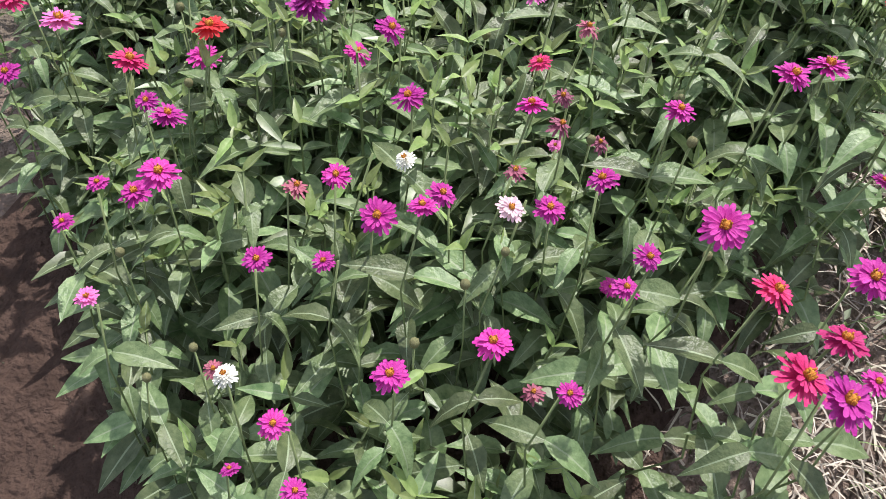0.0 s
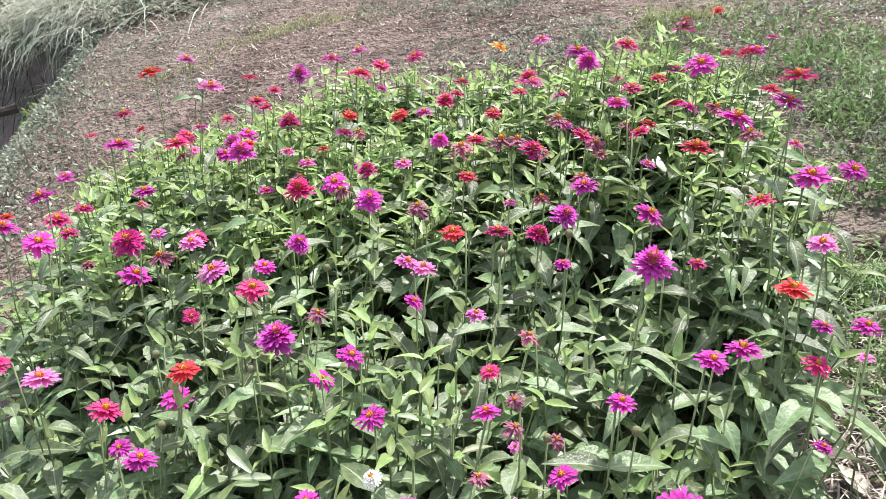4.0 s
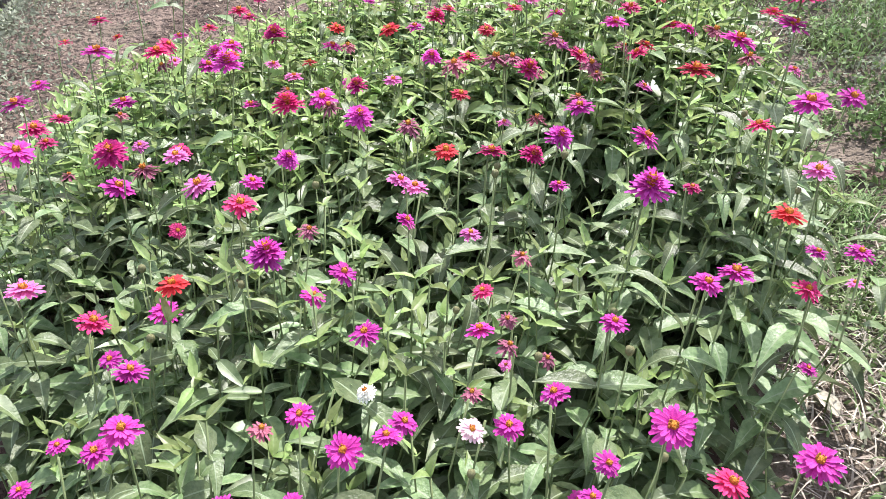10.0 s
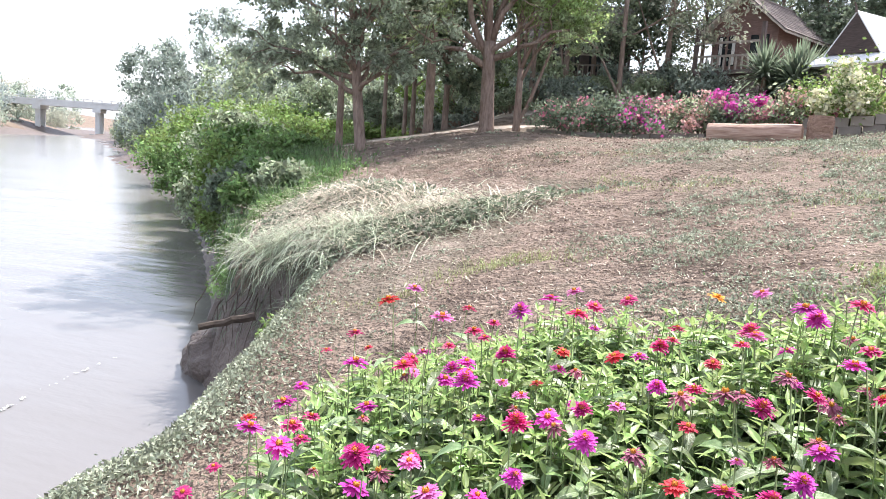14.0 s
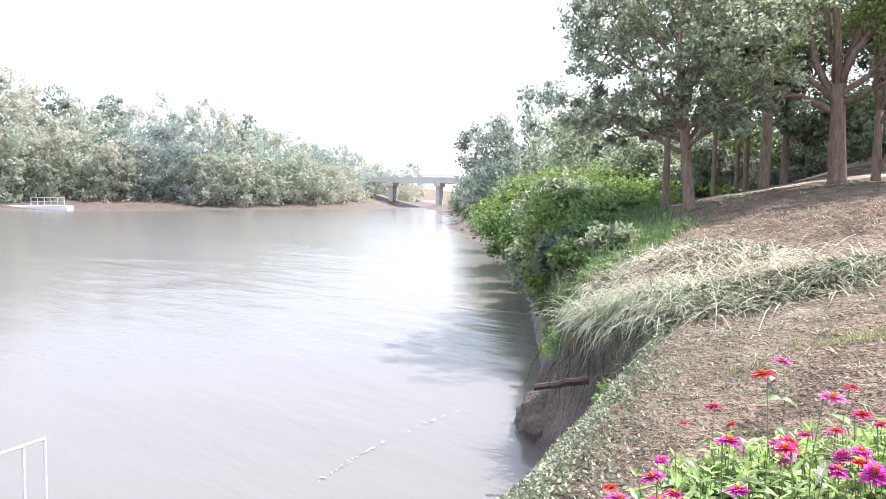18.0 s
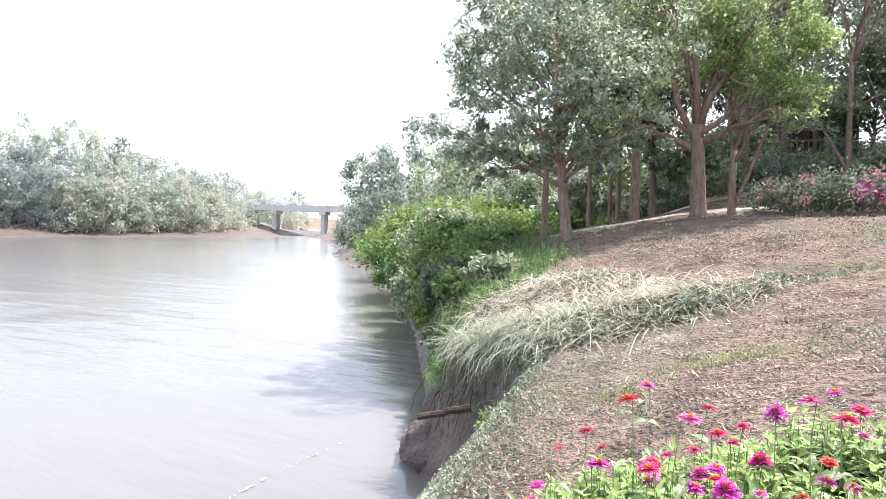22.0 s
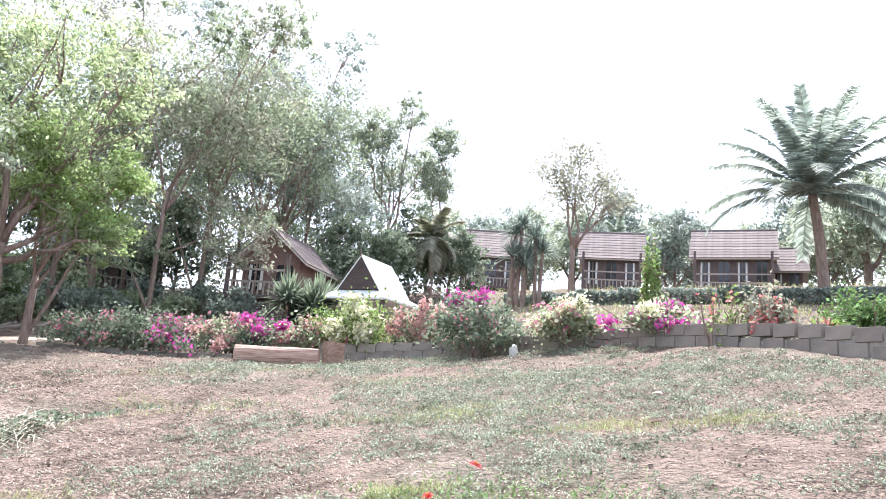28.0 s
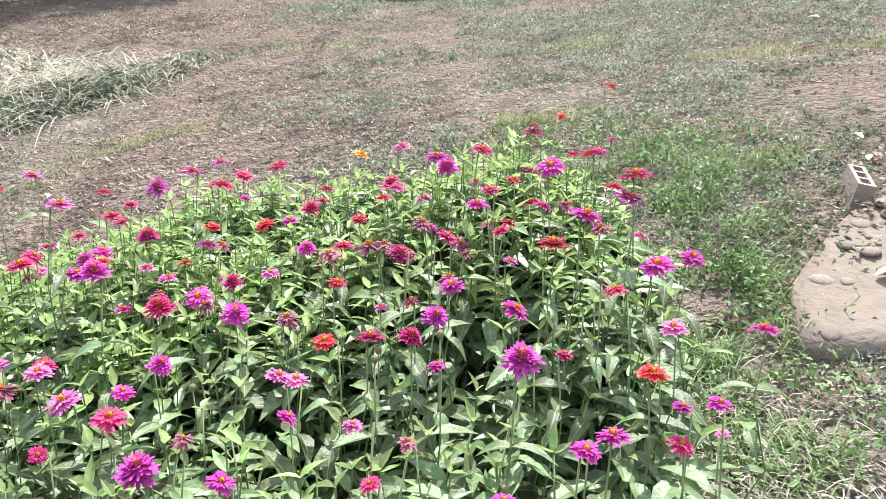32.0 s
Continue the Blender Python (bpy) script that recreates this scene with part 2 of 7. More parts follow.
# wet mud on the faces of the bank
mud = mat("wet_mud", [(0.3, (0.06, 0.045, 0.038)), (0.5, (0.12, 0.093, 0.079)), (0.7, (0.19, 0.152, 0.13))], scale=4.5, rough=0.5, bump=1.0, bump_scale=16, coarse=0.3, gloss=0.4, dist=0.05)
# Pale sand whose colour also paints the sun patches behind the trees.
sunlit_sand = mat("sand_sun_patch", [(0.3, (0.34, 0.28, 0.23)), (0.55, (0.46, 0.39, 0.33)), (0.75, (0.54, 0.47, 0.40))], scale=5, rough=0.95, bump=0.6, bump_scale=30, coarse=0.3, gloss=0.1, dist=0.03)
# Brown leaf litter, its colour darkened for the shade in the gully.
dim_litter = mat("shaded_litter", [(0.3, (0.045, 0.034, 0.026)), (0.5, (0.095, 0.072, 0.056)), (0.7, (0.17, 0.135, 0.105))], scale=11, rough=0.95, bump=1.0, bump_scale=40, coarse=0.3, gloss=0.1, dist=0.04)
land = new("ground", mesh_of("ground", np.stack([X.ravel(), Y.ravel(), Zg], 1), quads, [soil, mud, sunlit_sand, dim_litter], True))
mx, my = X.ravel()[quads].mean(1), Y.ravel()[quads].mean(1)
kind = (river_gap(mx, my) + 0.12 * ripple(mx * 5, my * 5) < np.where(my < 5, -0.5, -0.12)).astype(np.int32)
# Ellipses of bare sand and sunlit slope, painted pale into the ground.
for sx, sy, ra, rb, turn in ((-6.9, 18.3, 1.5, 0.75, 0.25), (-4.6, 20.6, 2.2, 0.5, 0.45), (-5.6, 25.5, 3.2, 0.9, 0.3)):
    du, dv = (mx - sx) * math.cos(turn) + (my - sy) * math.sin(turn), (my - sy) * math.cos(turn) - (mx - sx) * math.sin(turn)
    kind[((du / ra) ** 2 + (dv / rb) ** 2 + 0.35 * ripple(mx * 3.3, my * 3.7) < 1) & (kind == 0)] = 2
# The strip along the gully floor takes the shade-darkened litter.
gully = np.abs(my - 8.55 - 0.28 * (mx + 1.5)) + 0.16 * ripple(mx * 4.1, my * 5.3)
kind[(gully < 0.27) & (mx > -2.6) & (mx < 1.3) & (kind == 0)] = 3
land.data.polygons.foreach_set("material_index", kind)
tagged(land, "sloping bare earth lawn with dry patchy grass", "ground", kind="structure")

# water
wm = bpy.data.materials.new("river_water")
wm.use_nodes = True
n, l = wm.node_tree.nodes, wm.node_tree.links
p = n["Principled BSDF"]
p.inputs["Base Color"].default_value = (0.165, 0.154, 0.146, 1)
p.inputs["Roughness"].default_value = 0.16
p.inputs["IOR"].default_value = 1.45
tc = n.new("ShaderNodeTexCoord")
mp = n.new("ShaderNodeMapping")
mp.inputs["Rotation"].default_value, mp.inputs["Scale"].default_value = (0, 0, radians(40)), (0.35, 1.0, 1)
l.new(tc.outputs["Object"], mp.inputs[0])
tn = n.new("ShaderNodeTexNoise")
tn.inputs["Scale"].default_value, tn.inputs["Detail"].default_value = 0.7, 7.0
l.new(mp.outputs[0], tn.inputs[0])
bp = n.new("ShaderNodeBump")
bp.inputs["Strength"].default_value, bp.inputs["Distance"].default_value = 0.32, 0.3
tm, rm, mm = n.new("ShaderNodeTexNoise"), n.new("ShaderNodeMapRange"), n.new("ShaderNodeMath")
tm.inputs["Scale"].default_value, tm.inputs["Detail"].default_value = 0.06, 3.0
l.new(mp.outputs[0], tm.inputs[0]), l.new(tm.outputs[0], rm.inputs[0])
rm.inputs[1].default_value, rm.inputs[2].default_value, rm.inputs[3].default_value, rm.inputs[4].default_value = 0.45, 0.65, 0.12, 1.0
mm.operation = "MULTIPLY"
l.new(rm.outputs[0], mm.inputs[0]), l.new(tn.outputs[0], mm.inputs[1])
l.new(mm.outputs[0], bp.inputs["Height"]), l.new(bp.outputs[0], p.inputs["Normal"])
water = new("water", mesh_of("water", [(-700, -200, WATER), (30, -200, WATER), (30, 700, WATER), (-700, 700, WATER)], [(0, 1, 2, 3)], wm))
tagged(water, "calm grey-brown river water", "river", kind="structure")
# ---- trees ----
BARK = mat("bark", [(0.3, (0.17, 0.12, 0.095)), (0.7, (0.38, 0.285, 0.235))], scale=6, rough=0.9, bump=0.8, stretch=(3, 3, 0.6), gloss=0.1, dist=0.03)


def at(az, d):
    a = radians(az)
    return d * math.sin(a), d * math.cos(a)


def limb(bm, p0, p1, r0, r1, rng, sag=0.1, steps=5, sides=7):
    p0, p1 = Vector(p0), Vector(p1)
    size = (p1 - p0).length
    pts, rad = [], []
    for i in range(steps + 1):
        k = i / steps
        j = Vector(rng.normal(size=3)) * size * 0.035 * (0 < i < steps)
        pts.append(p0.lerp(p1, k) + j + Vector((0, 0, sag * size * math.sin(k * math.pi) * 0.5)))
        rad.append(r0 + (r1 - r0) * k ** 0.8)
    tube(bm, pts, rad, sides)
    return pts


def tree(x, y, blobs, trunk_r, leaves, leaf, material, label, seed, fork=0.35, lean=(0, 0), clumps=170, name="tree", group="", stems=1, sink=0.05, ratio=0.5, shell=0.35, droop=0.3, spread_of=0.15):
    """blobs: crown masses (dx, dy, height above the base, rx, ry, rz)."""
    rng = np.random.default_rng(seed)
    z0 = gz(x, y) - sink
    t = thing(name, Matrix.Translation((x, y, z0)), label, "tree", group)
    top = max(b[2] for b in blobs)
    bm = bmesh.new()
    fk = Vector((lean[0], lean[1], top * fork))
    for s in range(stems):
        off = Vector((rng.normal() * trunk_r * 1.4, rng.normal() * trunk_r * 1.4, 0)) if s else Vector((0, 0, 0))
        f2 = Vector(blobs[s % len(blobs)][:3]) if s else fk
        pts = [off + Vector((0, 0, -0.1)), off + Vector((0, 0, 0.15)), off.lerp(f2, 0.33), off.lerp(f2, 0.66), f2]
        r = trunk_r * (1 if not s else 0.6)
        tube(bm, pts, [r * 1.5, r * 1.1, r, r * 0.9, r * 0.8] if not s else [r * 1.3, r, r * 0.8, r * 0.5, r * 0.2], 10)
    for b in blobs:
        c = Vector(b[:3])
        pts = limb(bm, Vector((fk.x, fk.y, 0)) * min(1, 0.75 * c.z / fk.z) + Vector((0, 0, min(fk.z * rng.uniform(0.7, 1), c.z * 0.72))), c, trunk_r * 0.55, trunk_r * 0.16, rng)
        for k in range(6):
            e = c + Vector((rng.normal() * b[3] * 0.6, rng.normal() * b[4] * 0.6, rng.normal() * b[5] * 0.6))
            limb(bm, pts[int(rng.integers(2, 6))], e, trunk_r * 0.16, trunk_r * 0.03, rng, steps=4, sides=5)
    part("trunk", bm, BARK, t, smooth=True)
    vol = np.array([b[3] * b[4] * b[5] for b in blobs]) ** 0.5
    vol /= vol.sum()
    allp = []
    for b, q in zip(blobs, vol):
        nc = max(4, int(clumps * q))
        d = dirs(nc, rng) * (shell + (1 - shell) * rng.random((nc, 1))) * rng.uniform(0.8, 1.15, (nc, 1))
        cc = np.array(b[:3]) + d * np.array(b[3:6])
        m = int(leaves * q)
        who = rng.integers(0, nc, m)
        s = spread_of * np.mean(b[3:6]) * rng.uniform(0.5, 1.3, nc)[who][:, None]
        allp.append(cc[who] + rng.normal(size=(m, 3)) * s * [1, 1, 0.7])
    v, f = cards(np.concatenate(allp), leaf, rng, ratio=ratio, droop=droop)
    put("crown", mesh_of("crown", v, f, material), t)
    return t


# Mid, dark, blue, feathery and silver leaves are paled to carry haze.
G_MID = leafy("foliage_mid_hazed", (0.19, 0.235, 0.145), (0.44, 0.49, 0.33), thin=0.62)
G_LIGHT = leafy("foliage_light", (0.14, 0.22, 0.06), (0.32, 0.42, 0.14), thin=0.45)
G_DARK = leafy("foliage_dark_hazed", (0.12, 0.155, 0.105), (0.25, 0.30, 0.205), thin=0.52)
G_PALE = leafy("foliage_pale", (0.25, 0.255, 0.18), (0.44, 0.44, 0.33), thin=0.5)
# Blued for haze on far crowns; also the grey-green of hedges and yucca.
G_BLUE = leafy("foliage_blue_hazed", (0.18, 0.22, 0.185), (0.38, 0.43, 0.36), thin=0.58)
G_LAWN = leafy("foliage_fresh", (0.10, 0.175, 0.055), (0.23, 0.34, 0.125), thin=0.45)
G_LIGHT2 = leafy("foliage_feathery_hazed", (0.25, 0.32, 0.15), (0.53, 0.59, 0.35), thin=0.7)
G_SILVER = leafy("foliage_silver_hazed", (0.24, 0.285, 0.20), (0.52, 0.565, 0.43), thin=0.68, rough=0.35, gloss=0.7)

x, y = at(-24.0, 17.0)
tree(x, y, [(-0.6, 0, 4.8, 2.3, 2.2, 1.7), (-1.9, -.4, 3.6, 1.6, 1.5, 1.3), (0.9, 0.2, 4.2, 1.8, 1.8, 1.5), (-0.3, 0, 6.9, 1.7, 1.7, 1.6), (0.3, -0.5, 3.2, 1.3, 1.2, .8), (-2.2, -0.2, 2.3, 1.3, 1.1, 0.8), (-0.9, 0.5, 2.1, 1.1, 1.0, 0.6), (0.4, 0.5, 2.2, 1.1, 1.0, 0.5), (1.6, 0, 2.5, 1.1, 1.0, 0.7), (-1.6, -0.6, 1.8, 1.0, 0.9, 0.5), (0.8, -0.5, 1.85, 1.0, 0.9, 0.45), (-0.3, -0.7, 2.5, 1.3, 1.0, 0.7), (-2.0, 0, 6.0, 1.3, 1.3, 1.4), (-2.3, 0, 4.7, 1.2, 1.1, 1.2)],
     0.125, 26000, 0.125, G_SILVER, "broad-leaved green tree with slim brown trunk on the bank", 1, fork=0.36, lean=(-0.25, 0), clumps=360, shell=0.3, spread_of=0.11)
x, y = at(-14.3, 18.5)
tree(x, y, [(-.8, 0, 5.0, 1.9, 1.8, 1.6), (1.2, 0, 4.6, 1.9, 1.8, 1.6), (0.2, .3, 7.2, 2.2, 2.1, 2.0), (-1.6, .4, 6.6, 1.6, 1.6, 1.5), (1.9, .2, 6.6, 1.5, 1.5, 1.5), (-1.6, 0, 2.8, 1.3, 1.1, 0.8), (1.2, 0, 3.0, 1.2, 1.0, 0.7), (-0.4, 0.4, 3.4, 1.2, 1.0, 0.7), (-2.0, -0.3, 2.2, 1.1, 1.0, 0.6), (1.9, -0.2, 2.5, 1.0, 0.9, 0.7)],
     0.175, 15000, 0.12, G_LIGHT2, "tall tree with thick trunk and feathery light green leaves", 2, fork=0.31, lean=(-0.08, 0), clumps=230, shell=0.3, spread_of=0.10)
x, y = at(-25.6, 21)
tree(x, y, [(-.5, 0, 5.5, 2.2, 2, 2), (0.8, 0, 7, 2, 2, 2)], 0.1, 13000, 0.14, G_SILVER, "green tree with dark trunk near the bank", 3, clumps=200, shell=0.3, spread_of=0.10)
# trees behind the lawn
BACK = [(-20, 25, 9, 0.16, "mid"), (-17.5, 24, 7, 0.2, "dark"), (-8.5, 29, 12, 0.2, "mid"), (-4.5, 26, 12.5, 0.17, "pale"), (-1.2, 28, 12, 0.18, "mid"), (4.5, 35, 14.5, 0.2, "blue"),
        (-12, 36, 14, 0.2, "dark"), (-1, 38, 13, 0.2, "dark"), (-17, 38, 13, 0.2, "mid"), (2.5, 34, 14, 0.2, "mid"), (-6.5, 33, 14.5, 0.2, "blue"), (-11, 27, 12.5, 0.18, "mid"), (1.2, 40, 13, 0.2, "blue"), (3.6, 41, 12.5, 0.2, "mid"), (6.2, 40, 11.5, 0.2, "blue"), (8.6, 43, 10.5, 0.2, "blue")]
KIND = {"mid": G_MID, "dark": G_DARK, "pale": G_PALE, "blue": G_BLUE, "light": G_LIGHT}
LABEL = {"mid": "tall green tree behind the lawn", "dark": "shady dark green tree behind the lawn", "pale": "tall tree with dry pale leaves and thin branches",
         "blue": "tall blue-green tree behind the huts, haze in its colour", "light": "young light green tree with thin stems"}
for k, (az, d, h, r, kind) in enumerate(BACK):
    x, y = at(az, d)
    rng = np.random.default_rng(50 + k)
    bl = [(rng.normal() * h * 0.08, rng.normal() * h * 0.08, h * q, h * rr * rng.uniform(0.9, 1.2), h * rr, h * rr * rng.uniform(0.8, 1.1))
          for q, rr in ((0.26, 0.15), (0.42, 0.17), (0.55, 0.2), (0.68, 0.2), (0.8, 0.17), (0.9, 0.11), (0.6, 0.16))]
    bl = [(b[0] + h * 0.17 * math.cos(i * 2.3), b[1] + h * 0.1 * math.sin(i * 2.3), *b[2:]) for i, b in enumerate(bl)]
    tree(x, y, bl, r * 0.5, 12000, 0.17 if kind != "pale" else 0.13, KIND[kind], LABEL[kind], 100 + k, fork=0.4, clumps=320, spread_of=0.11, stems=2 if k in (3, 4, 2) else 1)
x, y = at(-12.0, 18.8)
tree(x, y, [(0.3, 0, 3.6, 1.1, 1.0, 0.8), (1.1, -0.2, 3.0, 1.0, 0.9, 0.8), (-.3, 0, 4.6, 1.0, 1.0, 0.9), (1.5, 0, 4.2, 0.8, 0.8, 0.7)], 0.09, 12000, 0.10, leafy("young_leaf", (0.22, 0.31, 0.11), (0.44, 0.54, 0.24), thin=0.62),
     "small tree with bright light green leaves and forked stem", 7, fork=0.35, stems=2)
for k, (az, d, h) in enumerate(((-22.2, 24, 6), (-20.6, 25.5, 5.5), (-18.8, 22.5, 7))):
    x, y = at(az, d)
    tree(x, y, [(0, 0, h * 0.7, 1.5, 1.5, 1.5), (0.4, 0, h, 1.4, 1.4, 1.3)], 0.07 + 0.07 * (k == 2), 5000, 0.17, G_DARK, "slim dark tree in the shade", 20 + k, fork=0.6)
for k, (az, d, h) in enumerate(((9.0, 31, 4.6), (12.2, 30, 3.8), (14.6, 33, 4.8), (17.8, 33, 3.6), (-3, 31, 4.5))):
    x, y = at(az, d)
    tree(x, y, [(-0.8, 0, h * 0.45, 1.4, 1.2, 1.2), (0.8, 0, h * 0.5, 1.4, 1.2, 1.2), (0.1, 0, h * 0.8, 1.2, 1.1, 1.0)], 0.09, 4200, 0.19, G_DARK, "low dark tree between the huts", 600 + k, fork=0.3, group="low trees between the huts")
for k, (az, d, h, r) in enumerate(((-27, 31, 2.6, 1.7), (-24.2, 33, 3.4, 1.8), (-21.4, 31, 2.8, 1.7), (-18.8, 33, 3.4, 1.7), (-16.2, 31, 2.6, 1.6), (-13.6, 32, 3.0, 1.6), (-11, 31, 2.6, 1.5), (-22.8, 27, 2.0, 1.2))):
    x, y = at(az, d)
    tree(x, y, [(-r * 0.5, 0, h * 0.4, r, r * 0.8, h * 0.36), (r * 0.5, 0, h * 0.5, r, r * 0.8, h * 0.4), (0, 0, h * 0.8, r * 0.8, r * 0.7, h * 0.3)], 0.06, 4200, 0.18, (G_MID, G_SILVER, G_LIGHT)[k % 3], "leafy understorey tree in the shade", 640 + k, fork=0.25, group="understorey trees")
# sparse trees on the hut side
x, y = at(12.6, 36)
tree(x, y, [(0, 0, 6.6, 1.6, 1.5, 1.7), (-.8, 0, 8.8, 1.3, 1.3, 1.5), (.7, 0, 10, 1.0, 1.0, 1.4), (1.6, 0, 7.3, 1.1, 1, 1.2), (-1.8, 0, 7.8, .8, .8, 1.5)], 0.11, 11000, 0.15, G_SILVER,
     "tall slender tree with sparse foliage", 31, fork=0.4, stems=3)
x, y = at(16, 38)
tree(x, y, [(0, 0, 6, 1.5, 1.5, 1.6), (0.3, 0, 8.4, 1.1, 1.1, 1.3)], 0.1, 7000, 0.16, G_SILVER, "slender tree beside a hut", 32)
x, y = at(27.4, 31)
tree(x, y, [(0, 0, 4.6, 1.7, 1.5, 0.9), (-1.1, 0, 5.5, 1.1, 1.0, 0.7), (1.4, 0, 5.3, 1.2, 1.1, 0.7), (0.2, 0, 6.2, 1.3, 1, 0.6), (2.0, 0, 4.5, .8, .8, .6)], 0.12, 4200, 0.15, G_PALE,
     "thin tree with sparse dry crown before the huts", 33, fork=0.42, spread_of=0.3)
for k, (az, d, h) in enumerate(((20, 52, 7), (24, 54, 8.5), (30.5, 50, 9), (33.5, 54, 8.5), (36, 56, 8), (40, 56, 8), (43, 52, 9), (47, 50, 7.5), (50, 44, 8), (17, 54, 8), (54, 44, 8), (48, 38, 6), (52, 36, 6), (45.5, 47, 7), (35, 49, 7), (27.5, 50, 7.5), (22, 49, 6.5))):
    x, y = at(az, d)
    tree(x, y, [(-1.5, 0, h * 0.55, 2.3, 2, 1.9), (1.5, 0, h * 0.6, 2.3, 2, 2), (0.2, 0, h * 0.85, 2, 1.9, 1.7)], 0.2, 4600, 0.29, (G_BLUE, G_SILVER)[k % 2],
         "tree behind the huts, leaf colour paled for haze", 40 + k, group="trees behind the huts")


def palm(x, y, h, n, size, seed, label, lean=(0.0, 0.0), trunk=0.17, rise=(0.15, 1.25), name="palm_tree", leaf=0.5, material=None, bend=1.0):
    rng = np.random.default_rng(seed)
    t = thing(name, Matrix.Translation((x, y, gz(x, y) - 0.05)), label, "palm")
    bm = bmesh.new()
    pts = [(lean[0] * (k / 8) ** 2, lean[1] * (k / 8) ** 2, h * k / 8) for k in range(9)]
    tube(bm, pts, [trunk * (1.5 if k == 0 else 1.05 - 0.25 * k / 8) for k in range(9)], 10)
    part("trunk", bm, BARK, t, smooth=True)
    top = Vector(pts[-1])
    for k in range(n):
        az = k * 2.39996 + rng.normal() * 0.2
        el = rise[0] + (rise[1] - rise[0]) * (k / max(n - 1, 1)) + rng.normal() * 0.08
        out = Vector((math.cos(az), math.sin(az), 0))
        mid, vs, fs = [], [], []
        p, e = top.copy(), el
        for i in range(13):
            mid.append(p.copy())
            p = p + (out * math.cos(e) + Vector((0, 0, math.sin(e)))) * size / 12
            e -= (0.085 + 0.03 * i / 4) * bend * (0.35 + 0.65 * math.cos(el))
        side = out.cross(Vector((0, 0, 1)))
        for i in range(1, 13):
            for q in (0, 0.2, 0.4, 0.6, 0.8):
                c = mid[i].lerp(mid[i - 1], q)
                d = (mid[i] - mid[i - 1]).normalized()
                ll = leaf * math.sin(min(1, (i - q) / 3.0) * 1.57) * (1.1 - 0.6 * (i / 12) ** 2)
                for s in (-1, 1):
                    tip = c + side * s * ll * 0.8 + d * ll * 0.55 + Vector((0, 0, -0.28 * ll + rng.normal() * 0.05))
                    b0, b1 = c - d * 0.05, c + d * 0.05
                    m = c.lerp(tip, 0.5) + Vector((0, 0, 0.05 * ll))
                    j = len(vs)
                    vs += [b0, b1, m + d * 0.045, m - d * 0.045, tip]
                    fs += [(j, j + 1, j + 2, j + 3), (j + 3, j + 2, j + 4)]
        for i in range(12):
            j = len(vs)
            w = 0.035 * (1 - i / 13)
            vs += [mid[i] - side * w, mid[i] + side * w, mid[i + 1] + side * w, mid[i + 1] - side * w]
            fs += [(j, j + 1, j + 2, j + 3)]
        put("frond", mesh_of("frond", vs, fs, material or G_BLUE), t)
    return t


x, y = at(45.3, 27)
palm(x, y, 3.55, 34, 3.8, 5, "coconut palm with curved grey trunk and long fronds", lean=(-0.4, 0), trunk=0.19, rise=(0.15, 1.5), leaf=0.62, material=G_BLUE, bend=0.85)
x, y = at(16.3, 31)
palm(x, y, 3.0, 16, 1.6, 6, "fan palm with drooping yellowed fronds", trunk=0.14, rise=(-0.9, 1.2), material=G_PALE)
x, y = at(31, 45)
palm(x, y, 3.6, 16, 2.6, 7, "palm behind the huts", trunk=0.16, rise=(-0.1, 1.3))
x, y = at(41.5, 50)
palm(x, y, 4.0, 14, 2.6, 8, "distant palm behind the huts", trunk=0.16)


def spiky(x, y, n, size, seed, label, material, stems=5, height=0.6):
    """A clump of sword-leaved rosettes."""
    rng = np.random.default_rng(seed)
    t = thing("yucca_clump", Matrix.Translation((x, y, gz(x, y) - 0.03)), label, "plant")
    for s in range(stems):
        c = Vector((rng.normal() * size * 0.35, rng.normal() * size * 0.25, 0))
        top = c + Vector((rng.normal() * 0.1, rng.normal() * 0.1, height * rng.uniform(0.4, 1.4)))
        bm = bmesh.new()
        tube(bm, [c, c.lerp(top, 0.5), top], [0.08, 0.07, 0.06], 7)
        part("stem", bm, BARK, t)
        vs, fs = [], []
        for k in range(n):
            az, el = rng.uniform(0, 6.28), rng.uniform(-0.35, 1.4)
            d = Vector((math.cos(az) * math.cos(el), math.sin(az) * math.cos(el), math.sin(el)))
            w = d.cross(Vector((0, 0, 1))).normalized() * size * 0.032
            ll = size * rng.uniform(0.6, 1.0)
            m = top + d * ll * 0.55
            e = top + d * ll - Vector((0, 0, 0.18 * ll * math.cos(el)))
            j = len(vs)
            vs += [top - w * 0.6, top + w * 0.6, m + w, m - w, e, ]
            fs += [(j, j + 1, j + 2, j + 3), (j + 3, j + 2, j + 4)]
        put("rosette", mesh_of("rosette", vs, fs, material), t)
    return t


x, y = at(7.2, 22.5)
spiky(x, y, 190, 1.3, 11, "large dark green sword-leaved clump", G_DARK, 6, 0.9)
x, y = at(24, 26.5)
spiky(x, y, 110, 0.95, 12, "tall bluish sword-leaved clump before the huts", G_BLUE, 7, 2.4)

